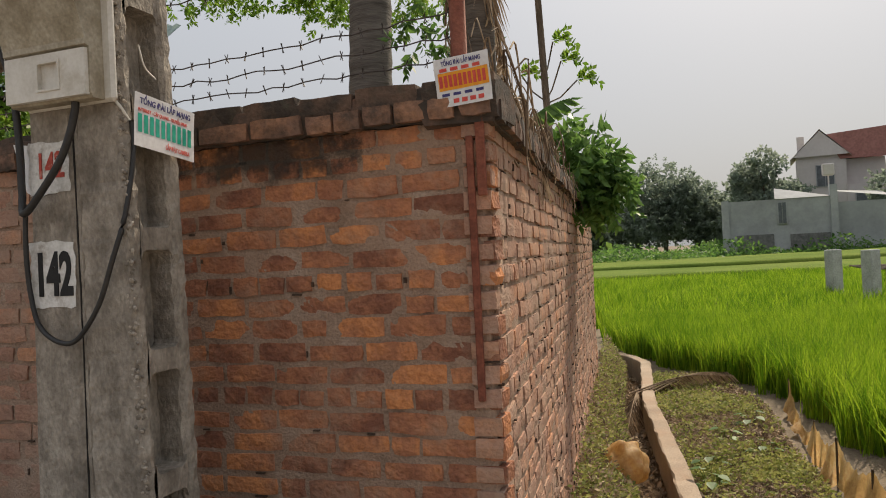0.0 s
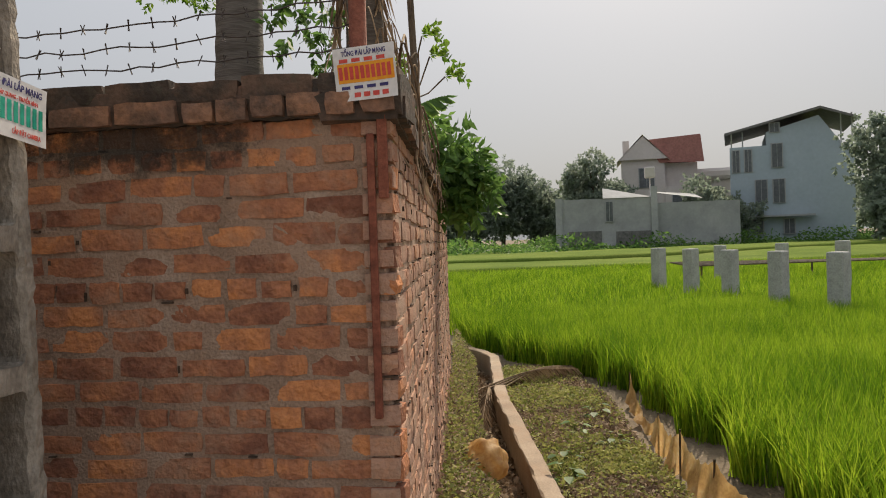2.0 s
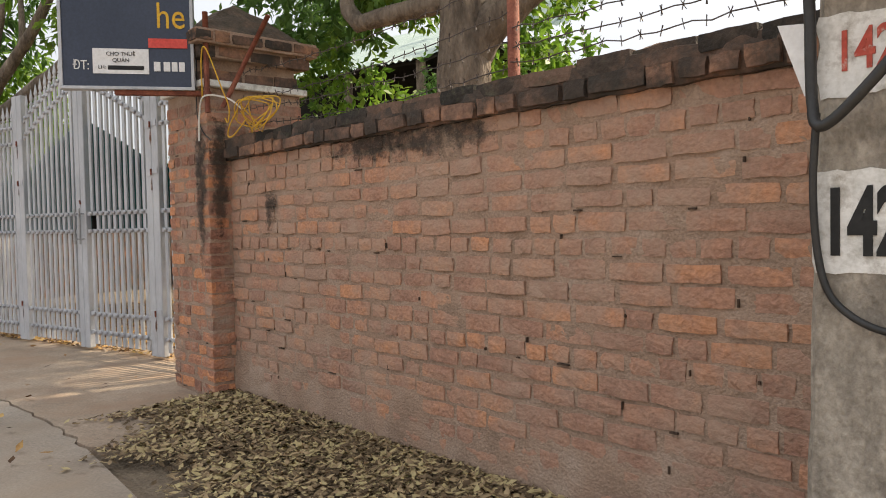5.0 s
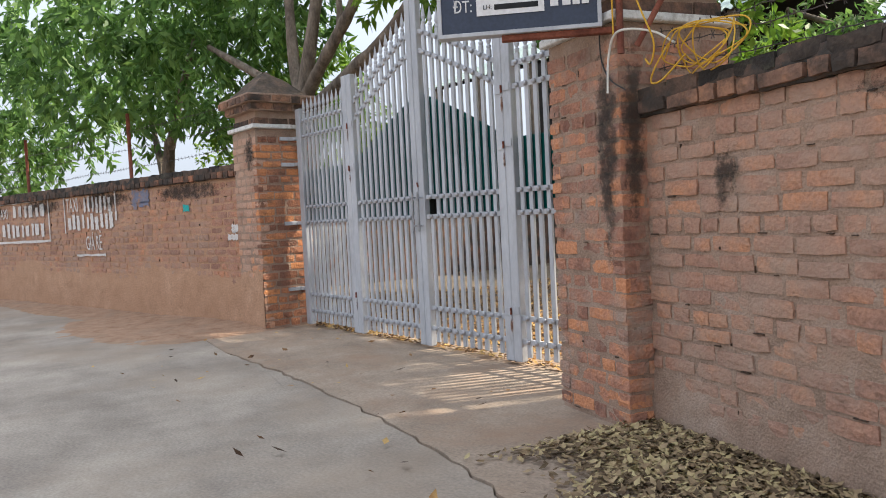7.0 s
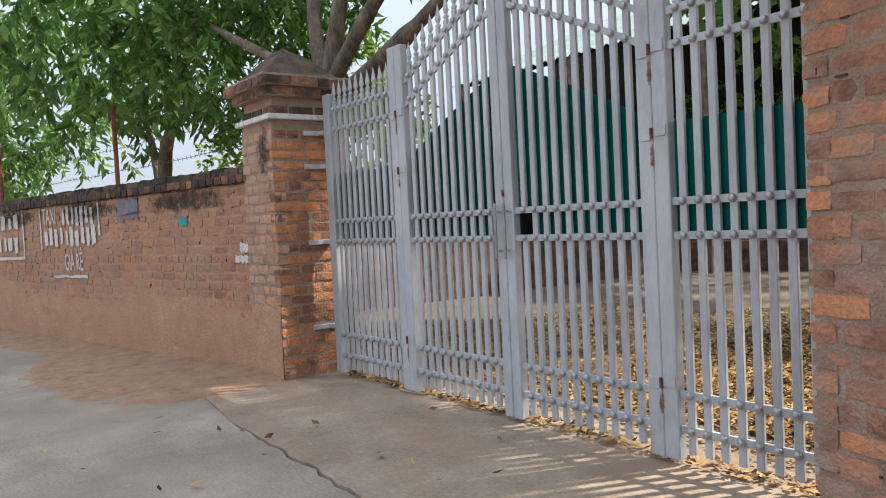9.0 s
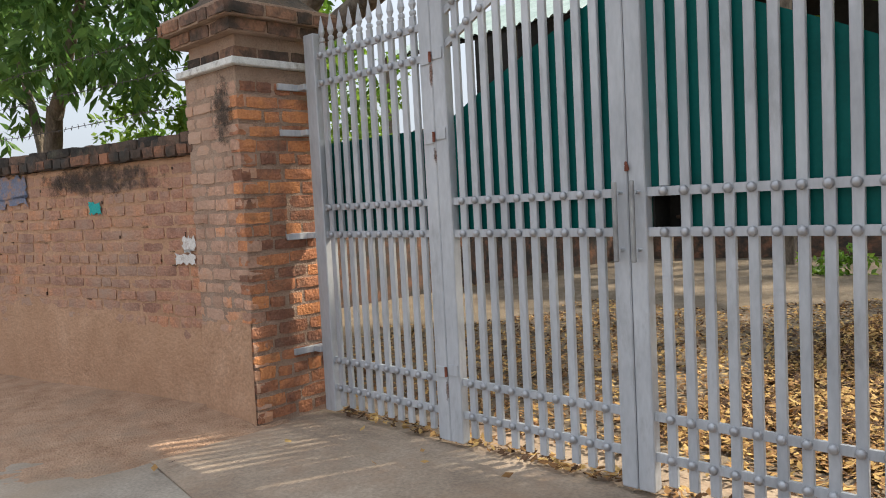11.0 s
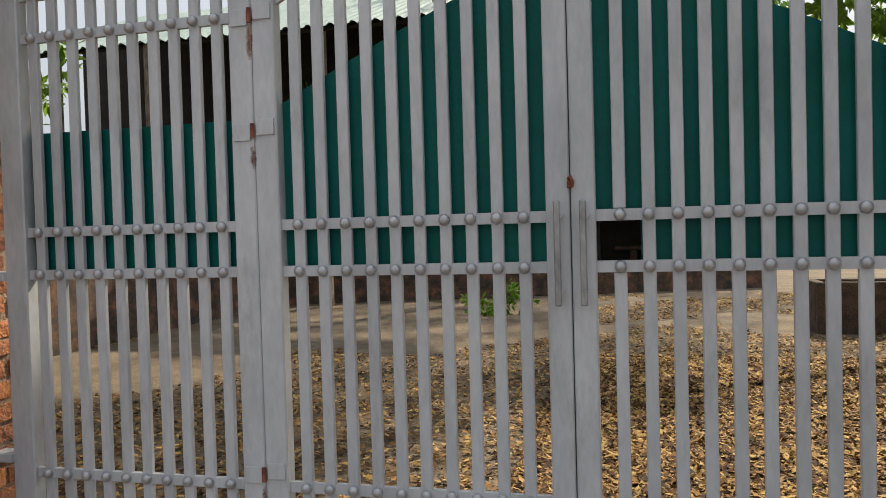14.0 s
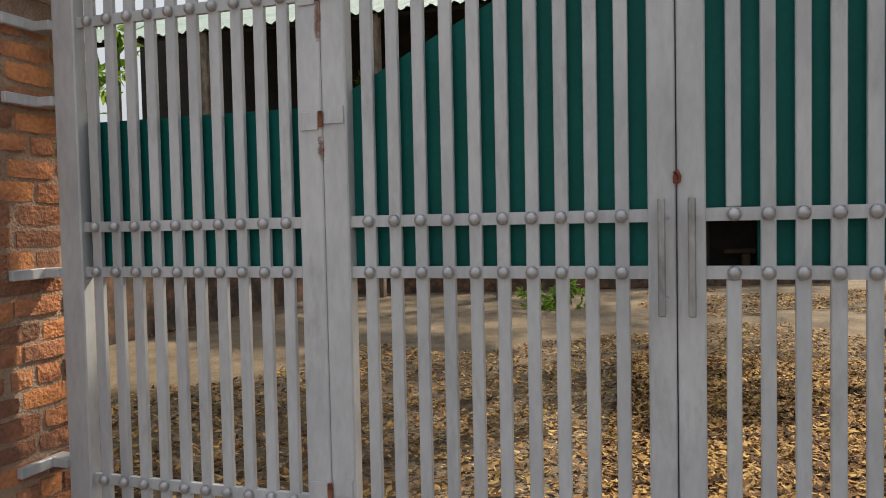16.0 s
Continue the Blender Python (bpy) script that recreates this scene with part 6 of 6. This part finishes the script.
def channel(rng, n):
    y = 4.2 + rng.rand(n) * 8.5
    x = np.interp(y, [p[1] for p in KERB], [p[0] for p in KERB]) - 0.24 * rng.rand(n)
    return np.stack([x, y, ground_height(x, y) + 0.01 + 0.04 * rng.rand(n)], -1)


weeds("bank_weeds", 17000, bank_clumps, 0.036, "weed", 73, "low green weeds in clumps on the bank", 0.5)
weeds("drain_litter", 5000, channel, 0.07, "dead", 74, "dry brown leaf litter lying in the drain", 0.25)
for k, (x, y, z, big) in enumerate(((1.6, 6.0, -0.84, 0.7), (1.72, 6.5, -0.84, 0.6), (2.5, 8.0, -0.84, 0.7), (2.3, 6.9, -0.84, 0.6), (2.1, 7.4, -0.84, 0.65), (-0.72, 2.66, -0.05, 0.8), (-0.5, 2.62, -0.05, 0.7), (-0.9, 2.7, -0.05, 0.75))):
    pl = thing("broadleaf_plant", pose(x, y, z, 0, 0, 40 * k) @ Matrix.Scale(big, 4), "small broad-leaved green plant on bare ground", "plant", "broad-leaved plants")
    for j in range(7):
        a, r = j * 0.9 + k, 0.12 + 0.03 * (j % 3)
        bm = bmesh.new()
        c = Vector((math.cos(a) * r, math.sin(a) * r, 0.16 + 0.05 * (j % 4)))
        tube_mesh([(0, 0, 0.02), c], 0.004, 5, bm)
        d, s = Vector((math.cos(a), math.sin(a), -0.25)).normalized(), Vector((-math.sin(a), math.cos(a), 0))
        ring = [bm.verts.new(c + d * 0.14 * q + s * 0.06 * w + Vector((0, 0, 0.012 * abs(w)))) for q, w in ((-0.15, 0), (0.0, 0.8), (0.4, 1), (1, 0), (0.4, -1), (0.0, -0.8))]
        bm.faces.new(ring)
        part("leaf", bm, "leaf", pl)

# posts in the paddy
for k, (x, y, zt) in enumerate(((8.87, 21.24, 0.79), (9.09, 19.6, 0.77), (9.39, 18.05, 0.74), (8.96, 15.18, 0.75), (9.2, 13.54, 0.74), (12.61, 24.8, 0.74), (13.6, 22.67, 0.78), (12.93, 18.72, 0.86))):
    bm = bmesh.new()
    box(bm, -0.16, 0.16, -0.16, 0.16, -1.0, zt, 0.02, pose(x, y, 0, 0, 0, 20 + 3 * k))
    tagged(part("concrete_post", bm, "post"), "square grey concrete post standing in the paddy", "post", "posts in the paddy")
tr = thing("bamboo_trellis", Matrix.Identity(4), "low bamboo trellis of weathered poles beyond the posts", "trellis")
for k in range(9):
    x = 12.5 + 1.2 * k
    part("stake", tube_mesh([(x, 26 - 0.35 * k, -1.0), (x, 26 - 0.35 * k, 0.05)], 0.035, 6), "bark", tr)
for k in range(7):
    part("pole", tube_mesh([(11.8, 25.6 + 0.25 * k, 0.02 + 0.015 * k), (17, 24.6 + 0.25 * k, 0.05), (22.6, 22.8 + 0.25 * k, 0.06)], 0.03, 6), "bark", tr)


# far buildings
def far_block(name, label, cat, at, turn):
    return thing(name, (*at, 0, 0, turn), label, cat)


def windows(parent, places, y=-0.06):
    for x, z, w, h in places:
        bm = bmesh.new()
        box(bm, x - w / 2 - 0.08, x + w / 2 + 0.08, y - 0.05, y + 0.1, z - h / 2 - 0.08, z + h / 2 + 0.08, 0.0)
        fr = part("window", bm, "far_grey", parent)
        bm = bmesh.new()
        for s in (-1, 1):
            box(bm, x + s * w / 4 - w / 4 + 0.03, x + s * w / 4 + w / 4 - 0.03, y - 0.08, y - 0.04, z - h / 2, z + h / 2, 0.0)
        part("pane", bm, "far_dark", fr)


barn = far_block("farm_building", "long low grey rendered building with stained walls", "building", (20.6, 73.2, -0.3), -15)
bm = bmesh.new()
box(bm, 0, 9.2, 0, 7, 0, 5.2, 0.0)
box(bm, 9.2, 17.5, 0.6, 7, 0, 4.6, 0.0)
box(bm, -0.25, 0.4, -0.25, 0.3, 0, 5.3, 0.0)
box(bm, 9.0, 9.6, -0.3, 0.5, 0, 6.2, 0.0)
part("wall", bm, "far_grey", barn)
bm = bmesh.new()
box(bm, 1.0, 4.2, -0.12, 0.05, 0.15, 2.0, 0.0)
part("plinth", bm, "far_plinth", barn, "bare dark blockwork")
bm = bmesh.new()
box(bm, 5.6, 8.9, -0.12, 0.05, 0.15, 1.9, 0.0)
part("plinth", bm, "far_plinth", barn, "bare dark blockwork")
windows(barn, [(5.0, 3.9, 0.7, 1.9)])
bm = bmesh.new()
bm.faces.new([bm.verts.new(p) for p in ((4.4, -0.1, 5.2), (9.2, -0.1, 5.2), (4.6, 3, 6.4))])
bm.faces.new([bm.verts.new(p) for p in ((9.4, 0.3, 5.6), (14, 0.3, 4.9), (14, 5, 5.6), (9.4, 5, 6.0))])
part("roof", bm, "far_grey", barn)
bm = tube_mesh([(9.1, 1, 6.0), (9.1, 1, 8.1)], 0.07, 6)
box(bm, 8.6, 9.6, 0.6, 1.4, 7.1, 8.2, 0.1)
part("water_tank", bm, "far_cream", barn, "small steel water tank on the roof")

villa = far_block("villa", "cream villa with gable and dull red tiled roof", "house", (34.3, 91.8, -0.9), -20)
bm = bmesh.new()
box(bm, 0, 5.2, 0, 8, 0, 11.6, 0.0)
box(bm, 5.2, 9.2, 1.0, 8, 0, 11.0, 0.0)
box(bm, 5.2, 9.0, -0.4, 1.2, 0, 8.0, 0.0)
box(bm, 0.2, 1.0, 2, 2.8, 11, 14.2, 0.0)
part("wall", bm, "far_cream", villa)
bm = bmesh.new()
for pts in (((-0.4, -0.5, 11.5), (5.6, -0.5, 11.5), (2.6, -0.5, 14.4)), ((-0.6, -0.6, 11.3), (2.6, -0.6, 14.6), (2.6, 8, 14.6), (-0.6, 8, 11.3)), ((5.8, -0.6, 11.3), (2.6, -0.6, 14.6), (2.6, 8, 14.6), (5.8, 8, 11.3))):
    bm.faces.new([bm.verts.new(p) for p in pts])
part("gable", bm, "far_cream", villa)
bm = bmesh.new()
for pts in (((2.8, 0.4, 14.0), (9.6, 0.4, 14.4), (9.9, -0.2, 10.9), (4.6, -0.2, 11.0)), ((2.8, 0.4, 14.0), (9.6, 0.4, 14.4), (9.6, 8, 11), (2.8, 8, 11))):
    bm.faces.new([bm.verts.new(p) for p in pts])
part("roof", bm, "far_red", villa)
windows(villa, [(3.0, 12.6, 0.8, 1.2), (3.0, 9.2, 1.8, 2.4), (3.2, 5.6, 1.8, 2.2)])
windows(villa, [(7.2, 6.0, 2.4, 2.0)], -0.46)
row = far_block("row_house", "pale long roofs behind the villa", "house", (43.5, 92, -0.3), -24)
bm = bmesh.new()
box(bm, 0, 12, 0, 6, 0, 8.2, 0.0)
part("wall", bm, "far_cream", row)
bm = bmesh.new()
box(bm, -0.4, 12.4, -1.2, 6, 8.2, 9.6, 0.4)
part("roof", bm, "far_cream", row, "pale sheet roof")
bm = bmesh.new()
box(bm, 6, 14, 3, 6, 9.4, 11, 0.1)
part("upper_roof", bm, "far_cream", row)

block = far_block("town_house", "tall grey-blue narrow house with a sheet canopy roof", "house", (40.3, 75.9, -0.3), -28)
bm = bmesh.new()
box(bm, 0, 3.6, 0, 12, 0, 10.4, 0.0)
part("wall", bm, "far_blue", block)
bm = bmesh.new()
vs = [bm.verts.new(p) for p in ((3.6, 0, 0), (11.8, 0.4, 0), (11.8, 0.4, 9.8), (10.9, 0.4, 9.9), (8.6, 0.3, 13.2), (3.6, 0, 11.8))]
f = bm.faces.new(vs)
r = bmesh.ops.extrude_face_region(bm, geom=[f])
for g in r["geom"]:
    if isinstance(g, bmesh.types.BMVert):
        g.co.y += 11
bmesh.ops.recalc_face_normals(bm, faces=bm.faces[:])
part("wall", bm, "far_blue", block)
bm = bmesh.new()
for a, b in (((-0.5, -0.6, 11.9), (8.7, -0.6, 14.0)), ((8.7, -0.6, 14.0), (12.3, -0.6, 12.6))):
    bm.faces.new([bm.verts.new(p) for p in (a, b, (b[0], 12, b[2]), (a[0], 12, a[2]))])
    bm.faces.new([bm.verts.new(p) for p in ((a[0], a[1], a[2] - 0.25), (b[0], b[1], b[2] - 0.25), (b[0], b[1], b[2]), (a[0], a[1], a[2]))])
part("canopy", bm, "far_plinth", block, "dark corrugated canopy")
for x in (0.2, 1.3, 10.6, 11.6):
    part("canopy_post", tube_mesh([(x, 0.2, 9.8), (x, 0.2, 13.2 if x > 5 else 12.0)], 0.08, 6), "far_grey", block)
bm = bmesh.new()
box(bm, -0.6, 8.0, -0.9, 0.0, 2.9, 3.1, 0.0)
part("ledge", bm, "far_grey", block)
windows(block, [(0.6, 8.9, 0.7, 2.3), (1.8, 8.9, 0.7, 2.3), (4.6, 9.3, 1.0, 2.4), (3.0, 5.6, 1.1, 2.4), (4.7, 5.6, 1.1, 2.4), (2.6, 1.9, 1.0, 1.5), (5.6, 1.9, 1.0, 1.5), (4.4, 12.2, 0.9, 0.9)])


# distant trees
def far_tree(label, x, y, h, r, n, seed, size=0.5):
    t = thing("far_tree", (0, 0, 0), label, "tree", "distant trees")
    z0 = float(ground_height(np.float64(x), np.float64(y)))
    part("trunk", tube_mesh([(x, y, z0 - 0.3), (x + 0.2, y, z0 + h * 0.5), (x, y, z0 + h * 0.8)], [0.35, 0.25, 0.12], 7), "bark", t)
    rng = random.Random(seed)
    bl = []
    for k in range(9):
        q = rng.uniform(0.25, 0.9)
        rr = r * (0.42 + 0.4 * (1 - abs(q - 0.5)))
        bl.append((x + rng.uniform(-0.75, 0.75) * r, y + rng.uniform(-0.5, 0.5) * r, z0 + h * q, rr, rr, rr * 0.7))
    leaf_cloud("crown", bl, n, size, "hazed_leaf", t, seed, 0.3, 0.65, 0.35)


FAR_LABEL = "distant tree, haze put into its pale grey-green leaf colour"
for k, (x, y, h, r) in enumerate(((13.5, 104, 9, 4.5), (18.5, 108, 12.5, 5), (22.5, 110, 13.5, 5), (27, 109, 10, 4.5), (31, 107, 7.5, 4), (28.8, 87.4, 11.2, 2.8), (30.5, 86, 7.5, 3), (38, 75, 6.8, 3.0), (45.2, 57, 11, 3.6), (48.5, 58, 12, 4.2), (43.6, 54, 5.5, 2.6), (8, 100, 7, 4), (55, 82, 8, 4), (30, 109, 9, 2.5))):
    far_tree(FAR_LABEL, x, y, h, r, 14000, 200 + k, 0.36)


def verge(rng, n):
    x, y = 2 + rng.rand(n) * 62, 66 + rng.rand(n) * 18
    return np.stack([x, y, -0.2 + 1.6 * rng.rand(n) ** 2 * (0.6 + 0.4 * np.sin(x * 0.7))], -1)


weeds("scrub", 26000, verge, 0.34, "leaf", 75, "grey-green scrub before the far houses")

# ---- sign, wires and wall writing ----
SG = Vector((-5.313, 3.801, 0))
sdir = Vector((-0.575, -0.570, 0)).normalized()
sn = Vector((-sdir.y, sdir.x, 0))
SIGN = Matrix(((-sdir.x, 0, sn.x, SG.x), (-sdir.y, 0, sn.y, SG.y), (0, 1, 0, 2.05), (0, 0, 0, 1)))
sign = thing("shop_sign", SIGN, "navy blue signboard in a pale metal frame on the pillar", "sign")
bm = bmesh.new()
box(bm, -0.80, -0.01, 0.015, 0.75, -0.05, 0.0, 0.0)
part("panel", bm, "sign_blue", sign)
bm = bmesh.new()
for a in ((-0.82, 0.0, 0.0, 0.02), (-0.82, 0.0, 0.735, 0.755), (-0.82, -0.80, 0.02, 0.735), (-0.02, 0.0, 0.02, 0.735)):
    box(bm, a[0], a[1], a[2], a[3], -0.07, 0.012, 0.002)
part("frame", bm, "steel", sign, "pale metal frame")
bm = bmesh.new()
box(bm, -0.62, -0.28, 0.10, 0.26, 0.003, 0.006, 0.0)
part("paper_notice", bm, "paper", sign, "pasted white paper notice")
lettering("lettering", "CHO THUÊ", 0.035, "black", sign, pose(-0.45, 0.225, 0.0075))
lettering("lettering", "QUÁN", 0.035, "black", sign, pose(-0.45, 0.185, 0.0075))
lettering("lettering", "LH:", 0.032, "black", sign, pose(-0.565, 0.14, 0.0075))
lettering("lettering", "ĐT:", 0.085, "paper", sign, pose(-0.69, 0.15, 0.004), "", 0.75)
lettering("lettering", "he", 0.24, "yellow", sign, pose(-0.14, 0.47, 0.004), "yellow script letters", 0.8)
for x0, x1, y0, y1, mt in ((-0.53, -0.31, 0.125, 0.152, "black"), (-0.25, -0.21, 0.12, 0.18, "paper"), (-0.19, -0.15, 0.12, 0.18, "paper"), (-0.14, -0.105, 0.12, 0.18, "paper"), (-0.095, -0.06, 0.12, 0.18, "paper"), (-0.28, -0.04, 0.27, 0.33, "red_ink")):
    bm = bmesh.new()
    box(bm, x0, x1, y0, y1, 0.002, 0.0076, 0.0)
    part("printed_bar", bm, mt, sign)
bm = bmesh.new()
box(bm, -0.5, 0.1, -0.03, 0.0, -0.06, -0.01, 0.003)
part("bracket", bm, "rust", sign)

rngw = random.Random(77)
wires = thing("wire_tangle", Matrix.Identity(4), "tangle of yellow and white wire on the wall's coping", "wire")
for k in range(6):
    c = Vector((5.15 - 0.05 * (k % 3), 0.03, 1.84))
    pts = []
    for j in range(7):
        a = j * 1.1 + k
        pts.append(c + Vector((0.20 * math.cos(a) * rngw.uniform(0.5, 1.3) - 0.12, 0.06 * math.sin(a * 2) + 0.03, 0.10 * math.sin(a) * rngw.uniform(0.6, 1.2))))
    part("wire", tube_mesh([WALL @ p for p in spline(pts, 6)], 0.0036, 5), "yellow", wires, "yellow wire")
for pts, mt in (([(5.47, 0.19, 1.98), (5.45, 0.2, 2.25), (5.38, 0.2, 2.3), (5.30, 0.14, 2.05), (5.28, 0.1, 1.92), (5.32, 0.09, 1.83), (5.36, 0.09, 1.86)], "yellow"), ([(5.52, 0.2, 1.72), (5.50, 0.2, 1.9), (5.42, 0.2, 2.0), (5.3, 0.1, 1.98), (5.18, 0.06, 1.9)], "plastic"), ([(5.2, 0.08, 1.9), (5.28, 0.1, 1.8), (5.32, 0.09, 1.74), (5.24, 0.09, 1.74), (5.1, 0.07, 1.83)], "yellow")):
    part("wire", tube_mesh([WALL @ p for p in spline(pts, 8)], 0.006 if mt == "plastic" else 0.0045, 6), mt, wires)
for pts in ([(5.6, 0.165, 2.3), (5.62, 0.165, 1.95), (5.55, 0.165, 1.80), (5.42, 0.165, 1.72)],):
    cable("wire", WALL, pts, 0.004, "rubber", "thin dark wire hanging on the pillar", "wire")
for pts in ([(5.44, 0.17, 1.9), (5.44, 0.17, 2.55)], [(5.47, 0.05, 1.95), (5.1, -0.1, 2.5)]):
    bm = bmesh.new()
    a, b = Vector(pts[0]), Vector(pts[1])
    tube_mesh([WALL @ a, WALL @ b], 0.018, 4, bm)
    tagged(part("steel_strut", bm, "rust"), "rusted steel strut on the pillar's cap", "strut", "rusted struts")

ads = wall_left
patch("paint_patch", LEFT, 1.12, 1.26, 1.35, 1.43, 0.006, "teal", ads, 31, 0.012, "dab of teal paint")
patch("paint_patch", LEFT, 2.1, 2.55, 1.45, 1.68, 0.005, "blue_wash", ads, 32, 0.03, "faded blue paint patch")
patch("paint_patch", LEFT, 0.13, 0.32, 0.98, 1.05, 0.006, "chalk", ads, 33, 0.015, "white plaster dab")
patch("paint_patch", LEFT, 0.12, 0.24, 1.07, 1.16, 0.006, "chalk", ads, 34, 0.015, "white plaster dab")
lettering("wall_writing", "TAXI", 0.30, "chalk", ads, flat_on(LEFT, 4.40, 0.006, 1.56), "whitewashed hand lettering", 0.62)
lettering("wall_writing", "GIÁ RẺ", 0.30, "chalk", ads, flat_on(LEFT, 3.75, 0.006, 0.98), "whitewashed hand lettering", 0.55)
lettering("wall_writing", "TAXI", 0.24, "chalk", ads, flat_on(LEFT, 7.2, 0.006, 1.52), "whitewashed hand lettering", 0.9)


def dabs(u0, u1, z0, z1, n, seed):
    rng = random.Random(seed)
    step = (u1 - u0) / n
    for k in range(n):
        u = u0 + k * step
        patch("painted_bar", LEFT, u + step * 0.15, u + step * (0.55 + 0.3 * rng.random()), z0 + rng.uniform(-0.02, 0.02), z1 + rng.uniform(-0.03, 0.03), 0.006, "chalk", ads, seed + k, 0.012)


dabs(3.15, 4.05, 1.44, 1.66, 7, 300)
dabs(3.1, 4.6, 1.20, 1.40, 10, 330)
dabs(5.4, 6.8, 1.46, 1.62, 6, 360)
dabs(5.45, 7.3, 1.13, 1.33, 9, 390)
for u0, u1, z0, z1 in ((3.4, 4.35, 0.80, 0.83), (5.25, 7.5, 1.02, 1.06), (5.25, 5.29, 1.06, 1.72), (5.25, 7.5, 1.69, 1.72), (7.46, 7.5, 1.06, 1.69), (3.0, 3.04, 1.3, 1.85 - 0.15), (4.66, 4.70, 1.15, 1.69)):
    patch("painted_line", LEFT, u0, u1, z0, z1, 0.006, "chalk", ads, int(u0 * 100), 0.008)

# black growth on the pillar, wall tops and corner
patch("mould", WALL, 5.503, 5.70, 0.85, 2.07, 0.162, "mould", right_pillar, 402, 0.01, "black mould streak")
patch("mould", turned(WALL, 5.50, 0.155 - 0.72, 90), 0.57, 0.715, 1.0, 2.07, 0.012, "mould", right_pillar, 407, 0.01, "black mould streak")
patch("mould", WALL, 4.86, 5.03, 1.08, 1.42, 0.007, "mould", wall_front, 403, 0.01, "black damp stain")
patch("mould", WALL, 0.3, 1.5, 1.42, 1.68, 0.008, "mould", wall_front, 405, 0.01, "black damp stain")
patch("mould", WALL, 2.9, 4.4, 1.45, 1.66, 0.008, "mould", wall_front, 406, 0.01, "black damp stain")
plaster("plaster", PILLAR_L, 0.01, 0.61, 0.0, 0.95, left_pillar, 811, "wash", "smooth earthy plaster over the lower bricks")
plaster("plaster", LEFT, 0.0, 18.0, 0.0, 0.86, wall_left, 812, "wash", "smooth earthy plaster over the lower bricks", 0.04, 0.4)
patch("mould", turned(PILLAR_L, 0, -0.62, 90), 0.1, 0.6, 1.75, 2.16, 0.010, "mould", left_pillar, 431, 0.01, "black mould streak")
patch("mould", PILLAR_L, 0.02, 0.3, 1.7, 2.16, 0.008, "mould", left_pillar, 430, 0.01, "black mould streak")
for k in range(6):
    u = 0.2 + 2.2 * k
    patch("mould", LEFT, u, u + 1.9, 1.46, 1.72, 0.006, "mould", wall_left, 440 + k, 0.01, "black damp stain")

for u in (2.75, 6.3, 10.5):
    tagged(part("fence_post", tube_mesh([LEFT @ Vector((u, -0.12, 1.75)), LEFT @ Vector((u, -0.12, 2.75))], 0.026, 8), "rust"), "rusted steel fence post on the wall's top", "post", "rusted fence posts")
for z0, z1, s, sd in ((2.05, 2.0, 0.04, 21), (2.3, 2.3, 0.05, 22), (2.55, 2.5, 0.05, 23)):
    barbed(0.2, 10.5, z0, z1, s, sd, -0.12, LEFT)


# open joints and chipped gaps in the masonry
def open_joints(frame_m, places, parent, seed, share):
    rng = random.Random(seed)
    bm = bmesh.new()
    for u, z, ln, r in places:
        if rng.random() < share:
            a = u + ln / 2 + 0.008
            h = rng.uniform(0.008, 0.03)
            box(bm, a - rng.uniform(0.001, 0.004), a + rng.uniform(0.001, 0.004), -0.02, 0.0015, z - h * 0.6, z + h * 0.5, 0.0, frame_m @ pose(0, 0, 0, 0, rng.uniform(-1, 1), 0))
        if rng.random() < share * 1.4:
            w = rng.uniform(0.015, 0.06)
            a = u + rng.uniform(-0.5, 0.5) * ln
            zz = z - COURSE * 0.47
            box(bm, a, a + w, -0.02, 0.0012, zz - rng.uniform(0.002, 0.005), zz + rng.uniform(0.001, 0.004), 0.0, frame_m)
    tagged(part("open_joint", bm, "gap", parent, "dark gaps where mortar has fallen out"), kind="stuff")


open_joints(WALL, [p for p in courses(0.0, 5.5, -0.55, WALL_TOP + 0.03, 61) if p[1] > 0.25], wall_front, 501, 0.06)
open_joints(SIDE, courses(0.0, 8.3, -0.98, WALL_TOP + 0.01, 63), wall_side, 502, 0.12)
open_joints(turned(WALL, 5.50, 0.155, 0), [p for p in courses(0, 0.65, 0.02, 2.075, 47) if p[0] < 0.5], right_pillar, 503, 0.1)
open_joints(LEFT, [p for p in courses(0.0, 18, 0.28, 1.69, 65) if p[1] > 0.7], wall_left, 504, 0.06)

# ---- bricks of the walls ----
front = courses(0.0, 5.5, -0.55, WALL_TOP + 0.03, 61)
lay(wall_front, WALL, [p for p in front if p[0] <= 1.5], 62, cap=160, smear=True, near=lambda p: abs(p[1] - 1.0) + 0.2 * p[0])
lay(wall_front, WALL, [p for p in front if p[0] > 1.5], 67, mat="pink_brick", tag="pink_brick", run_mat="washed_run", cap=140, smear=True, near=lambda p: p[0] + abs(p[1] - 1.0))
side = courses(0.0, 8.3, -0.98, WALL_TOP + 0.01, 63)
lay(wall_side, SIDE, side, 64, mat="pink_brick", tag="pink_brick", run_mat="washed_run", cap=120, smear=True, near=lambda p: p[0])
left = courses(0.0, 18, 0.28, 1.69, 65)
lay(wall_left, LEFT, left, 66, mat="washed_brick", tag="washed_brick", run_mat="washed_run", cap=60, near=lambda p: p[0], proud=-0.003)
